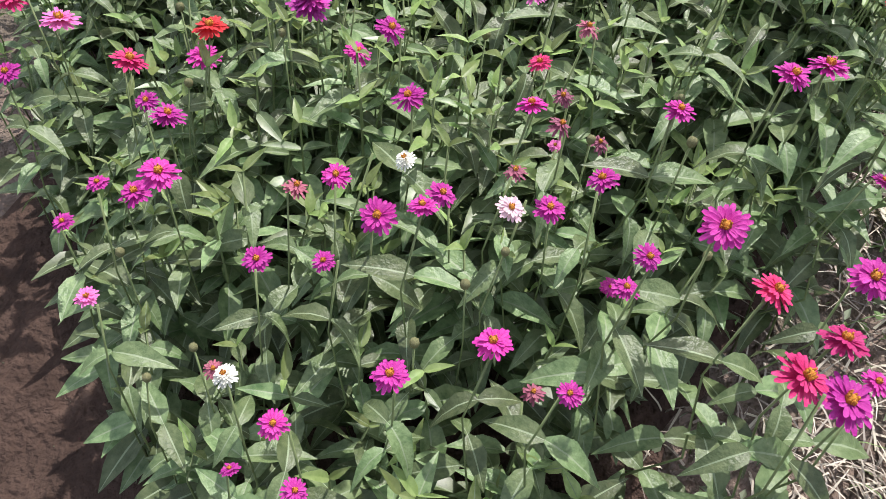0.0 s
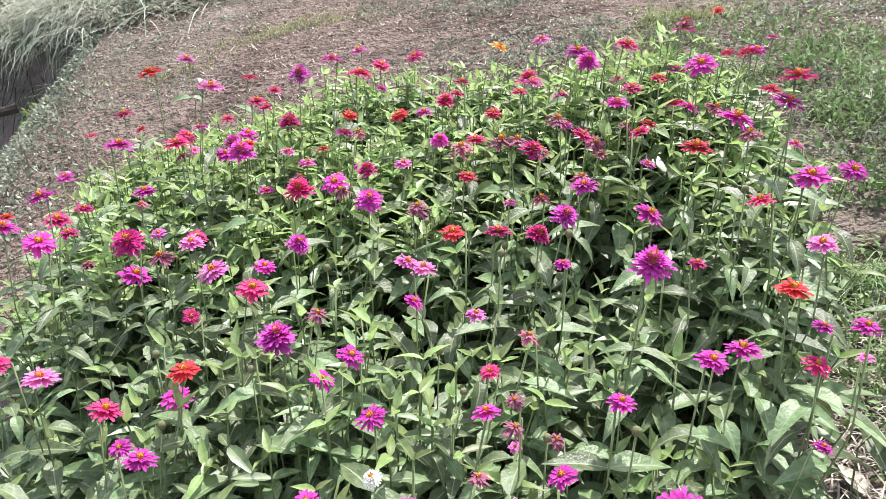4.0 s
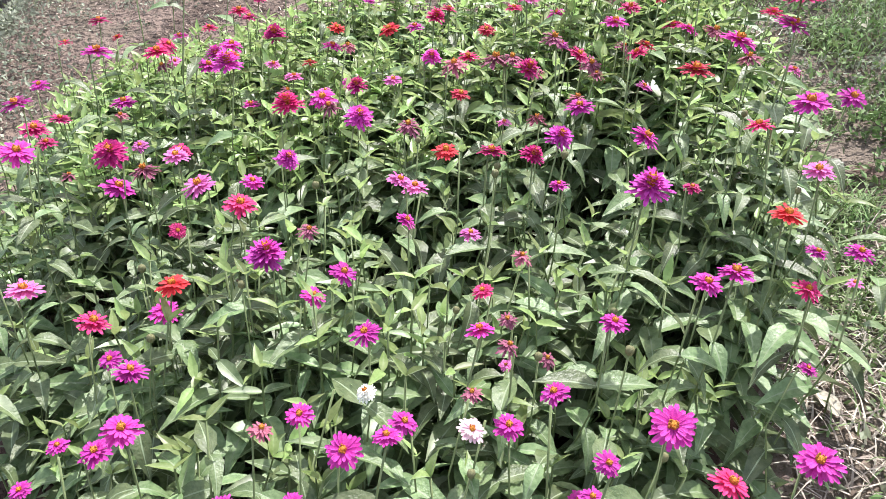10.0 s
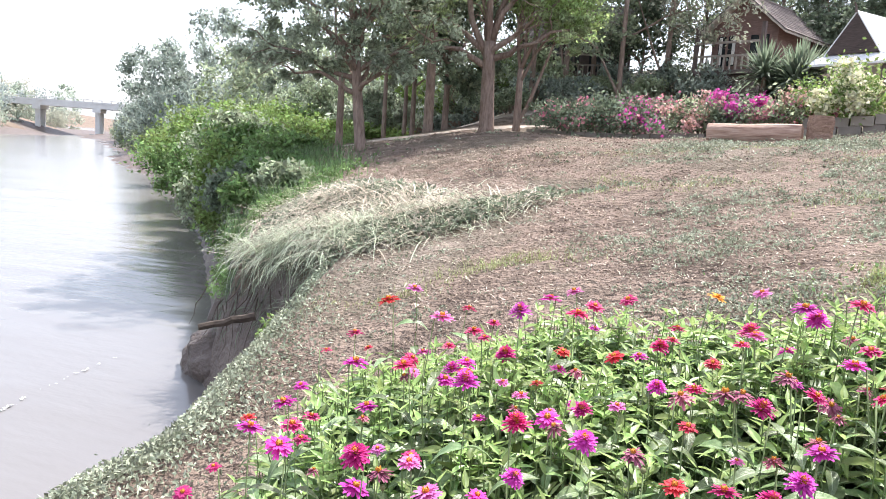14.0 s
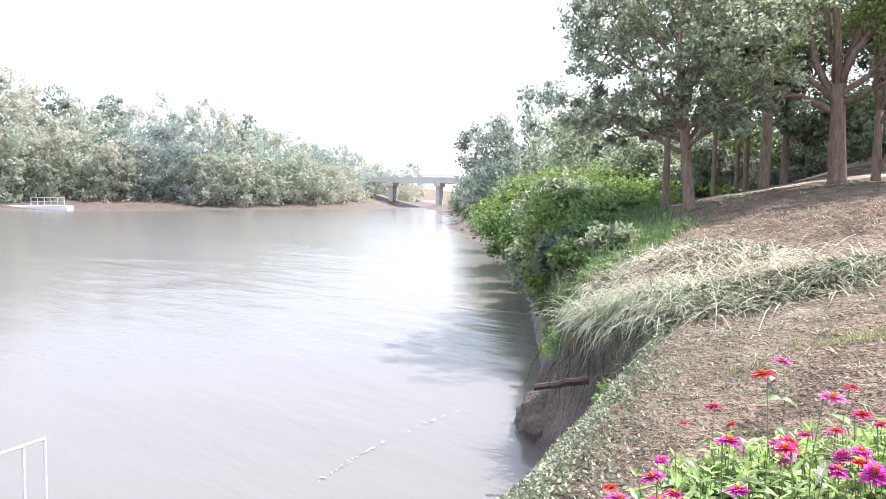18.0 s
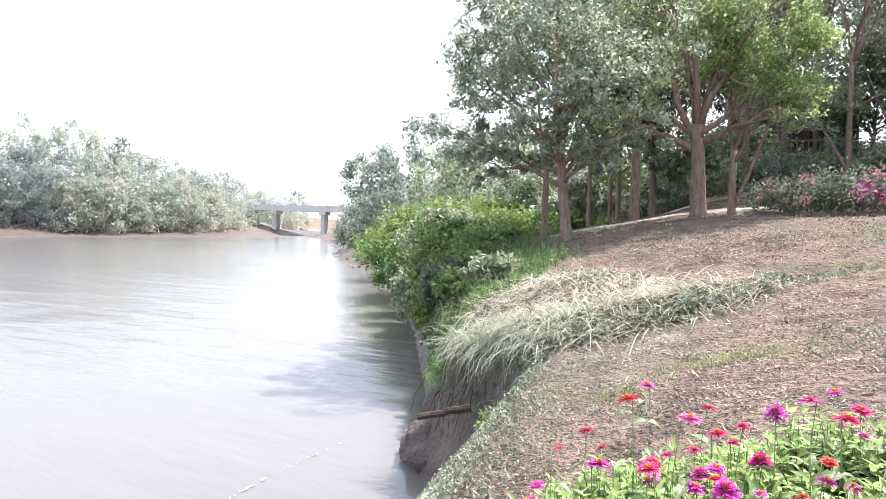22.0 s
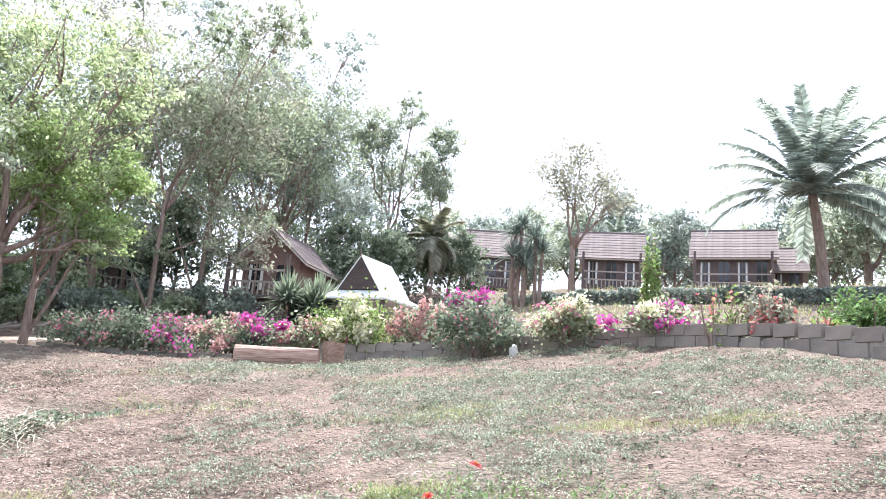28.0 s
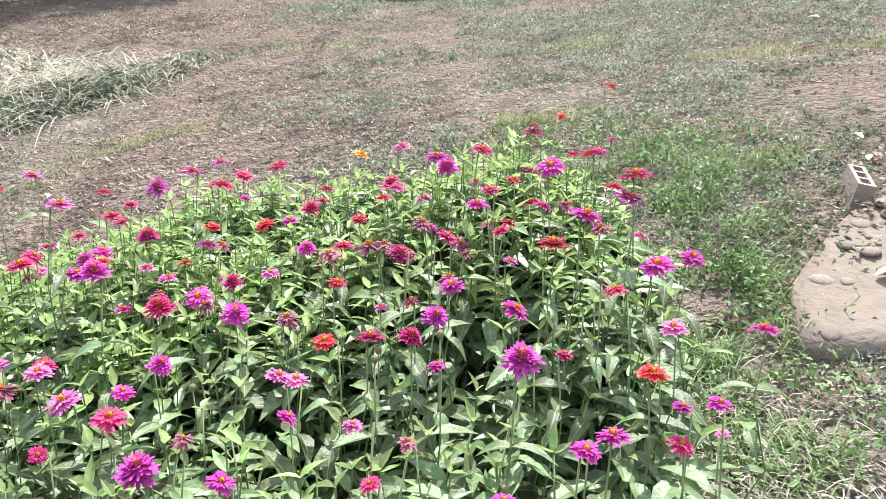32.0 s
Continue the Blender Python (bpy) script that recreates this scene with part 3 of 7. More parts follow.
# ---- woods along the river ----
def woods(name, spots, leaf, material, label, seed, per=1500, flat=0.9):
    """spots: (x, y, foot, top, radius) crown columns, joined."""
    rng = np.random.default_rng(seed)
    pos = []
    for x, y, z0, z1, r in spots:
        nc = 26
        k = rng.random(nc)
        prof = np.sqrt(np.clip(1 - (2 * k - 0.85) ** 2 / 1.35, 0.06, 1))
        a = rng.uniform(0, 6.28, nc)
        c = np.stack([x + np.cos(a) * r * prof, y + np.sin(a) * r * prof, z0 + (z1 - z0) * k], 1)
        w = rng.integers(0, nc, per)
        pos.append(c[w] + rng.normal(size=(per, 3)) * r * 0.17 * [1, 1, 0.8])
    v, f = cards(np.concatenate(pos), leaf, rng, ratio=0.5, droop=0.6)
    return stuff(name, v, f, material, label, "woods")


rng = np.random.default_rng(9)
# Leaf colours across the river are paled and blued to carry distance haze.
F_GREEN = leafy("far_foliage_hazed", (0.33, 0.39, 0.32), (0.46, 0.52, 0.42), vary=0.2, thin=0.6)
F_PALE = leafy("far_bamboo_leaf_hazed", (0.42, 0.43, 0.35), (0.55, 0.55, 0.46), vary=0.2, thin=0.6)
far = {"mid": [], "pale": [], "dark": []}
for az in np.arange(-88, -44.5, 0.55):
    top = np.interp(az, [-88, -73, -71, -69, -64, -60, -57, -54, -51, -48, -46, -44], [9.5, 8.5, 6.6, 6.3, 6.1, 6.0, 5.0, 4.4, 3.5, 2.4, 2.0, 1.8])
    base = np.interp(az, [-88, -73, -58, -51.5, -48.6, -48.0, -46, -44], [146, 146, 156, 172, 188, 240, 250, 262])
    for row in range(3):
        d = base + row * 7 + rng.uniform(-2, 2) - 2.5
        z1 = 1.6 + math.tan(radians(top * (0.55, 0.82, 1.0)[row] + rng.normal() * 0.35)) * d
        x, y = at(az + rng.normal() * 0.2, d)
        q = "dark" if abs(az + 63) < 2.4 and row < 2 else rng.choice(["mid", "pale", "mid", "dark"] if row else ["pale", "mid"])
        far[q].append((x, y, WATER + 0.8 + row * 1.5, z1, rng.uniform(2.6, 4.2)))
woods("far_woods", far["mid"], 0.68, F_GREEN, "green woods on the far river bank, haze in the leaf colour", 60, 720)
woods("far_bamboo", far["pale"], 0.68, F_PALE, "bamboo thickets on the far river bank, leaf colour paled for haze", 61, 720)
woods("far_thicket", far["dark"], 0.6, leafy("far_thicket_leaf_hazed", (0.28, 0.33, 0.32), (0.39, 0.44, 0.41), vary=0.2, thin=0.55), "bluish thickets on the far river bank, haze in the leaf colour", 62, 720)
for az, d, h in ((-57.0, 166, 18.5), (-66.3, 160, 20.5), (-69.8, 158, 21), (-73.5, 155, 24)):
    x, y = at(az, d)
    woods("far_tall_tree", [(x, y, 4, h * 0.92, 1.2), (x, y, h * 0.75, h, 2.0)], 0.7, G_BLUE, "tall thin tree above the far bank", int(-az * 10), 350)
near = {"blue": [], "mid": [], "light": []}
for k, (px, py) in enumerate([(-18, 31), (-21, 33), (-24, 36.5), (-27, 40), (-31, 44), (-35, 50), (-42, 56), (-50, 65), (-58, 73), (-68, 83), (-78, 95), (-90, 108), (-104, 124), (-118, 142), (-135, 162)]):
    for row in range(3):
        d = math.hypot(px, py)
        x, y = px + 1.6 + row * 3.2 + rng.normal(), py + 0.6 + row * 2 + rng.normal()
        top = np.interp(d, [30, 45, 60, 90, 140, 220], [0.6, 2.0, 4.0, 6.2, 7.6, 9.5]) * (0.6, 0.9, 1.1)[row]
        if row == 0:
            near["light" if d < 75 else "mid"].append((px - 0.5, py - 0.5, WATER, 0.2 + d * 0.018, 1.2 + d * 0.012))
        near["light" if row == 0 and d < 60 else ("mid" if row == 1 and d < 80 else "blue")].append((x, y, WATER + 0.3 + row * 0.6, 1.2 + top, 1.5 + d * 0.022))
for az, d, h, r in ((-38.3, 88, 10.5, 3.0), (-36.5, 84, 11, 3.2), (-39.4, 95, 10.5, 2.6), (-35.0, 80, 13, 3.4), (-33, 70, 12, 3.4), (-31, 60, 9.5, 3.0), (-29, 52, 8.5, 2.8), (-33.5, 48, 6.5, 2.4), (-26.8, 44, 7.5, 3), (-24, 40, 7, 2.6)):
    x, y = at(az, d)
    near["blue" if d > 58 else "mid"].append((x, y, 0.2, h, r))
woods("bank_woods", near["blue"], 0.5, G_BLUE, "trees along the near bank, haze in the leaf colour", 63, 2000)
woods("bank_thicket", near["mid"], 0.36, G_MID, "green thickets along the near bank", 64, 2300)
woods("bank_creepers", near["light"], 0.24, G_LIGHT, "light green creepers over the near bank", 65, 1700)
# ---- the zinnia bed ----
LEAF = leafy("zinnia_leaf", (0.08, 0.138, 0.048), (0.27, 0.35, 0.165), vary=0.45, thin=0.22, rough=0.4, gloss=0.5, scale=45.0)
# Same leaf, darkened for the shade over the front of the bed.
LEAF_OBJ = mat("zinnia_leaf_single_dim", [(0.3, (0.07, 0.122, 0.042)), (0.7, (0.235, 0.305, 0.14))], scale=42, rough=0.4, bump=0.25, bump_scale=160, vary=0.45, thin=0.2, gloss=0.5)
# Young green, yellowed and lightened further to put backlight into the tips.
SPROUT = leafy("zinnia_sprout_sunned", (0.22, 0.34, 0.09), (0.48, 0.60, 0.25), vary=0.4, thin=0.5, rough=0.4, gloss=0.5, scale=30.0)
RIB = mat("leaf_rib", [(0.3, (0.24, 0.31, 0.18)), (0.7, (0.36, 0.43, 0.27))], scale=20, rough=0.5, bump=0, thin=0.2)
STEM = mat("zinnia_stem", [(0.3, (0.12, 0.17, 0.06)), (0.7, (0.22, 0.27, 0.12))], scale=20, rough=0.6, bump=0.1)
HEADS = {k: [] for k in ("MAGENTA", "PINK", "RED", "ORANGE", "PURPLE_DOUBLE", "CRIMSON_DOUBLE", "WHITE", "BLUSH", "FADED", "AMBER")}
# plan place, height of the head over the ground, width of the head
HEADS["PINK"].append((
    (-0.49, 0.63, 0.61, 0.036), (0.16, 1.00, 0.48, 0.027), (0.70, 1.00, 0.57, 0.030), (0.08, 1.13, 0.66, 0.044),
    (-0.98, 1.19, 0.66, 0.045), (0.70, 1.22, 0.61, 0.063), (-0.83, 1.26, 0.58, 0.082), (-0.06, 1.34, 0.64, 0.058),
    (-0.03, 1.45, 0.56, 0.063), (-0.52, 1.49, 0.62, 0.084), (0.16, 1.58, 0.60, 0.037), (-0.60, 1.58, 0.63, 0.069),
    (-0.74, 1.72, 0.61, 0.047), (-0.12, 1.96, 0.56, 0.058), (-0.65, 1.96, 0.87, 0.082), (-0.48, 2.10, 0.59, 0.052),
    (0.24, 2.19, 0.63, 0.077), (0.30, 2.61, 0.58, 0.070), (-0.35, 2.71, 0.66, 0.078), (-1.06, 2.89, 0.70, 0.083),
))
HEADS["RED"].append((
    (0.39, 0.49, 0.68, 0.067), (0.45, 0.55, 0.66, 0.057), (0.38, 0.60, 0.67, 0.053), (0.61, 0.97, 0.59, 0.050),
    (0.11, 1.07, 0.58, 0.043), (-0.60, 1.08, 0.63, 0.070), (-0.93, 1.27, 0.62, 0.068), (0.51, 1.29, 0.57, 0.042),
    (0.62, 1.33, 0.65, 0.060), (-0.53, 1.36, 0.59, 0.042), (-0.40, 1.39, 0.62, 0.079), (0.13, 1.46, 0.59, 0.069),
    (0.73, 1.55, 0.77, 0.084), (-1.29, 1.61, 0.57, 0.061), (-1.19, 1.61, 0.65, 0.048), (-0.95, 1.67, 0.67, 0.058),
    (-1.04, 1.78, 0.65, 0.083), (0.80, 1.83, 0.63, 0.063), (-0.77, 1.98, 0.71, 0.083), (0.50, 2.02, 0.63, 0.066),
    (0.50, 2.16, 0.68, 0.076), (-0.81, 2.17, 0.66, 0.064), (-0.28, 2.23, 0.74, 0.082), (-0.71, 2.26, 0.66, 0.053),
))
HEADS["RED"].append((
    (-0.61, 2.36, 0.65, 0.051), (-0.59, 2.41, 0.68, 0.055), (-0.72, 2.65, 0.59, 0.083), (-1.25, 2.70, 0.60, 0.081),
    (-0.27, 2.73, 0.59, 0.078), (-0.15, 2.80, 0.56, 0.079), (-0.79, 2.82, 0.62, 0.069),
))
HEADS["MAGENTA"].append((
    (-0.12, 0.39, 0.58, 0.037), (-0.16, 0.45, 0.63, 0.042), (-0.23, 0.45, 0.49, 0.030), (0.45, 0.49, 0.64, 0.069),
    (-0.03, 0.51, 0.62, 0.052), (0.19, 0.53, 0.57, 0.037), (0.51, 0.54, 0.60, 0.037), (0.09, 0.58, 0.60, 0.056),
    (0.25, 0.65, 0.66, 0.039), (0.25, 0.67, 0.57, 0.040), (-0.15, 0.67, 0.62, 0.036), (0.33, 0.68, 0.67, 0.065),
    (0.54, 0.69, 0.57, 0.065), (-0.26, 0.71, 0.58, 0.046), (-0.03, 0.73, 0.65, 0.044), (-0.09, 0.74, 0.63, 0.060),
    (-0.57, 0.74, 0.63, 0.037), (0.28, 0.81, 0.38, 0.037), (0.21, 0.82, 0.61, 0.050), (0.15, 0.82, 0.55, 0.053),
    (-0.55, 0.82, 0.63, 0.038), (-0.17, 0.83, 0.62, 0.048), (-0.45, 0.83, 0.63, 0.068), (-0.01, 0.83, 0.56, 0.051),
))
HEADS["MAGENTA"].append((
    (-0.51, 0.85, 0.57, 0.061), (-0.08, 0.91, 0.68, 0.055), (0.63, 0.92, 0.49, 0.035), (0.43, 0.93, 0.65, 0.055),
    (0.10, 0.94, 0.61, 0.054), (0.31, 0.94, 0.60, 0.051), (-0.51, 0.95, 0.66, 0.042), (0.66, 0.96, 0.67, 0.046),
    (-0.49, 0.97, 0.61, 0.064), (0.50, 0.99, 0.61, 0.067), (0.62, 1.00, 0.63, 0.040), (-0.14, 1.09, 0.66, 0.056),
    (-0.87, 1.11, 0.60, 0.057), (-0.20, 1.13, 0.58, 0.053), (-0.50, 1.17, 0.56, 0.067), (0.88, 1.20, 0.59, 0.068),
    (0.24, 1.23, 0.65, 0.041), (-0.04, 1.27, 0.61, 0.047), (0.74, 1.40, 0.64, 0.084), (0.44, 1.43, 0.60, 0.076),
    (0.84, 1.44, 0.62, 0.064), (-0.39, 1.46, 0.63, 0.057), (-0.92, 1.49, 0.76, 0.082), (-0.71, 1.50, 0.63, 0.083),
))
HEADS["MAGENTA"].append((
    (0.71, 1.52, 0.73, 0.082), (0.61, 1.52, 0.73, 0.083), (0.32, 1.56, 0.60, 0.071), (-1.06, 1.58, 0.77, 0.084),
    (-1.03, 1.71, 0.75, 0.082), (0.61, 1.81, 0.74, 0.084), (-0.88, 1.86, 0.81, 0.083), (-0.30, 1.87, 0.58, 0.084),
    (0.62, 1.88, 0.60, 0.063), (0.44, 1.90, 0.64, 0.078), (-0.65, 2.03, 0.64, 0.076), (-0.93, 2.09, 0.56, 0.083),
    (-0.77, 2.17, 0.68, 0.056), (-0.62, 2.17, 0.65, 0.073), (0.37, 2.22, 0.68, 0.085), (0.68, 2.25, 0.55, 0.074),
    (-0.39, 2.37, 0.76, 0.083), (0.73, 2.43, 0.60, 0.083),
))
HEADS["ORANGE"].append((
    (0.62, 1.12, 0.61, 0.065), (-0.47, 1.15, 0.63, 0.068), (0.03, 1.43, 0.65, 0.063), (0.55, 1.55, 0.67, 0.084),
    (0.06, 1.75, 0.59, 0.057), (0.57, 2.03, 0.63, 0.053), (-0.37, 2.08, 0.59, 0.048), (-0.89, 2.14, 0.89, 0.082),
    (-0.15, 2.16, 0.62, 0.069), (0.83, 2.45, 0.63, 0.048), (1.05, 2.58, 0.65, 0.060),
))
HEADS["PURPLE_DOUBLE"].append((
    (0.36, 1.08, 0.73, 0.083), (-0.31, 1.25, 0.59, 0.073), (-0.32, 1.26, 0.58, 0.085), (-0.31, 1.45, 0.67, 0.061),
    (0.27, 1.47, 0.59, 0.070), (-0.49, 1.67, 0.80, 0.082), (-0.18, 1.67, 0.60, 0.079), (-0.02, 1.96, 0.61, 0.063),
    (-0.66, 2.15, 0.63, 0.076), (-0.47, 2.26, 0.76, 0.082), (0.41, 2.26, 0.62, 0.083),
))
HEADS["FADED"].append((
    (-0.31, 0.61, 0.47, 0.037), (0.17, 0.61, 0.42, 0.037), (-0.22, 0.79, 0.65, 0.042), (0.09, 0.84, 0.60, 0.037),
    (0.14, 0.88, 0.64, 0.038), (0.15, 1.00, 0.58, 0.036), (0.23, 1.00, 0.49, 0.036), (0.18, 1.14, 0.57, 0.042),
    (-0.22, 1.20, 0.66, 0.044), (0.22, 1.50, 0.63, 0.050), (-0.67, 1.56, 0.62, 0.073), (0.32, 1.61, 0.59, 0.054),
    (-0.89, 1.63, 0.61, 0.041), (-0.06, 1.67, 0.57, 0.064), (0.39, 1.77, 0.58, 0.041), (0.14, 1.81, 0.64, 0.082),
    (0.28, 1.83, 0.65, 0.068), (0.04, 1.84, 0.63, 0.075), (-0.39, 1.85, 0.63, 0.047), (-0.24, 1.91, 0.68, 0.047),
    (0.48, 1.93, 0.56, 0.048),
))
HEADS["WHITE"].append((
    (-0.24, 0.51, 0.63, 0.038), (-0.07, 0.85, 0.61, 0.037),
))
HEADS["BLUSH"].append((
    (0.09, 0.78, 0.59, 0.046),
))
HEADS["CRIMSON_DOUBLE"].append((
    (0.21, 1.42, 0.58, 0.063), (-0.69, 1.45, 0.75, 0.084), (-0.34, 1.62, 0.70, 0.082), (0.20, 1.63, 0.68, 0.067),
    (-0.20, 1.80, 0.63, 0.062), (-0.51, 2.27, 0.62, 0.082), (0.24, 2.29, 0.60, 0.084), (-0.02, 2.36, 0.55, 0.075),
))
HEADS["AMBER"].append((
    (0.15, 2.53, 0.64, 0.068),
))
LOOKS = {  # outer petals, inner petals, rows of petals, words
    "MAGENTA": ((0.50, 0.012, 0.28), (0.70, 0.09, 0.46), 2, "magenta"), "PINK": ((0.70, 0.12, 0.42), (0.78, 0.26, 0.54), 2, "rose pink"),
    "RED": ((0.52, 0.012, 0.13), (0.68, 0.07, 0.24), 2, "crimson red"), "ORANGE": ((0.52, 0.02, 0.05), (0.62, 0.06, 0.09), 2, "orange-red"),
    "PURPLE_DOUBLE": ((0.62, 0.05, 0.42), (0.74, 0.12, 0.55), 6, "full purple-magenta"), "CRIMSON_DOUBLE": ((0.58, 0.02, 0.19), (0.70, 0.06, 0.28), 6, "full crimson"),
    "WHITE": ((0.80, 0.80, 0.70), (0.86, 0.86, 0.80), 5, "creamy white"), "BLUSH": ((0.85, 0.52, 0.62), (0.88, 0.72, 0.74), 2, "pale blush pink"),
    "FADED": ((0.34, 0.09, 0.15), (0.48, 0.17, 0.24), 2, "faded withering"), "AMBER": ((0.80, 0.33, 0.05), (0.85, 0.42, 0.10), 2, "amber orange")}
DISC = mat("flower_disc", [(0.38, (0.28, 0.04, 0.02)), (0.5, (0.55, 0.18, 0.03)), (0.6, (0.85, 0.52, 0.06))], scale=220, rough=0.8, bump=0.6, bump_scale=300, dist=0.002)


def petal_rows(rows, seed, faded):
    """A head one metre wide: rows of blunt, slightly cupped petals."""
    rng = np.random.default_rng(seed)
    vs, fs = [], []
    for r in range(rows):
        size = 0.5 * (1 - (0.27 if rows < 3 else 0.125) * r)
        count = int(20 - 5 * r + rng.integers(0, 4)) if rows < 3 else int(20 - 2 * r)
        lift = 0.02 + (0.05 if rows < 3 else 0.052) * r
        for k in range(count):
            a = (k + rng.normal() * 0.12 + 0.5 * (r % 2)) * math.tau / count
            ll = size * rng.uniform(0.8, 1.06)
            tilt = (0.05 + (0.22 if rows < 3 else 0.13) * r) + rng.normal() * 0.1 - (0.6 * rng.random() if faded else 0)
            w = math.pi * 0.36 * size / count * (4.1 if rows < 3 else 3.6)
            o, s = np.array([math.cos(a), math.sin(a), 0]), np.array([-math.sin(a), math.cos(a), 0])
            j = len(vs)
            for q, ww in ((0.12, 0.35), (0.5, 0.9), (0.84, 1.0), (1.0, 0.55)):
                rr = ll * q
                zz = lift + rr * math.tan(tilt) - 0.16 * rr * rr * 2
                c = o * rr + np.array([0, 0, zz])
                vs += [c - s * w * ww * 0.5 + [0, 0, 0.012], c - [0, 0, 0.008], c + s * w * ww * 0.5 + [0, 0, 0.012]]
            for i in range(3):
                b = j + i * 3
                fs += [(b, b + 1, b + 4, b + 3), (b + 1, b + 2, b + 5, b + 4)]
    return vs, fs


def petal_material(name, outer, inner):
    return mat("petals_" + name.lower(), [(0.3, outer), (0.7, inner)], scale=5, rough=0.55, bump=0.25, bump_scale=40, vary=0.22, thin=0.22, gloss=0.25)


def disc_mesh():
    bm = bmesh.new()
    bmesh.ops.create_uvsphere(bm, u_segments=9, v_segments=5, radius=0.10)
    for v in bm.verts:
        v.co.z = v.co.z * 0.75 + 0.07
    rng = np.random.default_rng(4)
    for k in range(9):
        a = k * math.tau / 9
        c = Vector((math.cos(a) * 0.085, math.sin(a) * 0.085, 0.11)) + Vector(rng.normal(size=3)) * 0.01
        tube(bm, [c - Vector((0, 0, 0.03)), c + Vector((0, 0, 0.03))], [0.03, 0.02], 5)
    return bm_mesh("disc", bm, DISC, True)


COLS = (-1, -0.07, 0.07, 1)


def leaf_shape(length, width, droop, fold):
    """A lance-shaped leaf along +y from the origin: two blades and a narrow midrib, in five sections."""
    vs, fs = [], []
    for i, (q, w) in enumerate(((0, 0.22), (0.16, 0.8), (0.38, 1.0), (0.68, 0.62), (1.0, 0.02))):
        yy, zz = length * q * (1 - 0.12 * droop * q), length * (0.10 * q - droop * q * q)
        for s in COLS:
            vs.append((s * w * width * 0.5, yy, zz + abs(s) * w * width * fold))
    for lane in (0, 2, 1):
        for i in range(4):
            b = i * 4 + lane
            fs.append((b, b + 1, b + 5, b + 4))
    return np.array(vs), fs


def two_tone(me):
    """The midrib, every third block of four faces, takes the second material."""
    k = np.arange(len(me.polygons)) % 12
    me.polygons.foreach_set("material_index", (k >= 8).astype(np.int32))
    return me


LEAF_MESH = []
for k in range(5):
    v, f = leaf_shape(0.12 - 0.008 * k, 0.049 - 0.003 * k, 0.2 + 0.16 * k, 0.2)
    LEAF_MESH.append(two_tone(mesh_of("leaf", v, f, [LEAF_OBJ, RIB], True)))
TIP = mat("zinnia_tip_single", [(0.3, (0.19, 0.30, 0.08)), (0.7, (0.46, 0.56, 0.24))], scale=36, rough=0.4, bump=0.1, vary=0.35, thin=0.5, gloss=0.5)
TIP_MESH = []
for k in range(3):
    v, f = leaf_shape(0.10 - 0.01 * k, 0.036, -0.1 + 0.15 * k, 0.3)
    TIP_MESH.append(two_tone(mesh_of("leaf", v, f, [TIP, RIB], True)))
STEM_MESH = []
for k in range(4):
    rng = np.random.default_rng(70 + k)
    bend = [(0, 0), (0.02 * rng.normal(), 0.02 * rng.normal()), (0.025 * rng.normal(), 0.025 * rng.normal()), (0.012 * rng.normal(), 0.012 * rng.normal()), (0, 0)]
    STEM_MESH.append(bm_mesh("stem", tube(bmesh.new(), [(bx, by, i / 4) for i, (bx, by) in enumerate(bend)], [0.0023, 0.002, 0.0018, 0.0016, 0.002], 6), STEM, True))
DISC_MESH = disc_mesh()
HEAD_MESH = {}
for name, (outer, inner, rows, words) in LOOKS.items():
    HEAD_MESH[name] = [mesh_of("flower_head", *petal_rows(rows, 80 + i, name == "FADED"), petal_material(name, outer, inner), True) for i in range(3)]
rng = np.random.default_rng(21)


def zinnia(x, y, h, width, name):
    words = LOOKS[name][3]
    t = thing("zinnia", Matrix.Translation((x, y, gz(x, y))), f"zinnia with {words} flower head, growing in the bed", "flower", f"{words} zinnias")
    lean = (rng.normal() * 0.03, rng.normal() * 0.03)
    top = Vector((0, 0, h))
    put("stem", STEM_MESH[int(rng.integers(4))], t, Matrix.Translation((-lean[0], -lean[1], 0)) @ Matrix.Shear("XY", 4, (lean[0] / h, lean[1] / h)) @ Matrix.Diagonal((1, 1, h, 1)))
    turn = rng.uniform(0, 6.28)
    for k in range(8):
        q = 0.3 + 0.16 * (k // 2) * (1 if h > 0.3 else 0.8)
        a = turn + (k % 2) * math.pi + (k // 2) * math.pi / 2 + rng.normal() * 0.2
        c = Vector((-lean[0] * (1 - q), -lean[1] * (1 - q), h * q))
        m = Matrix.Translation(c) @ Euler((rng.uniform(-0.3, 0.25), rng.normal() * 0.22, a)).to_matrix().to_4x4() @ Matrix.Scale(rng.uniform(0.75, 1.15) * (1.1 - 0.3 * q), 4)
        put("leaf", LEAF_MESH[int(rng.integers(5))], t, m)
    tilt = Euler((0.06 + rng.normal() * 0.2, rng.normal() * 0.2, rng.uniform(-0.6, 0.6))).to_matrix().to_4x4()
    head = put("flower_head", HEAD_MESH[name][int(rng.integers(3))], t,
               Matrix.Translation(top) @ tilt @ Euler((0, 0, rng.uniform(0, 6.28))).to_matrix().to_4x4() @ Matrix.Diagonal((width * 0.97, width * 0.97, width * 0.97, 1)), f"{words} petals")
    put("disc", DISC_MESH, head, Matrix.Diagonal((1, 1, 1.5 if LOOKS[name][2] < 3 else 2.6, 1)), "yellow and rust centre")
    return t


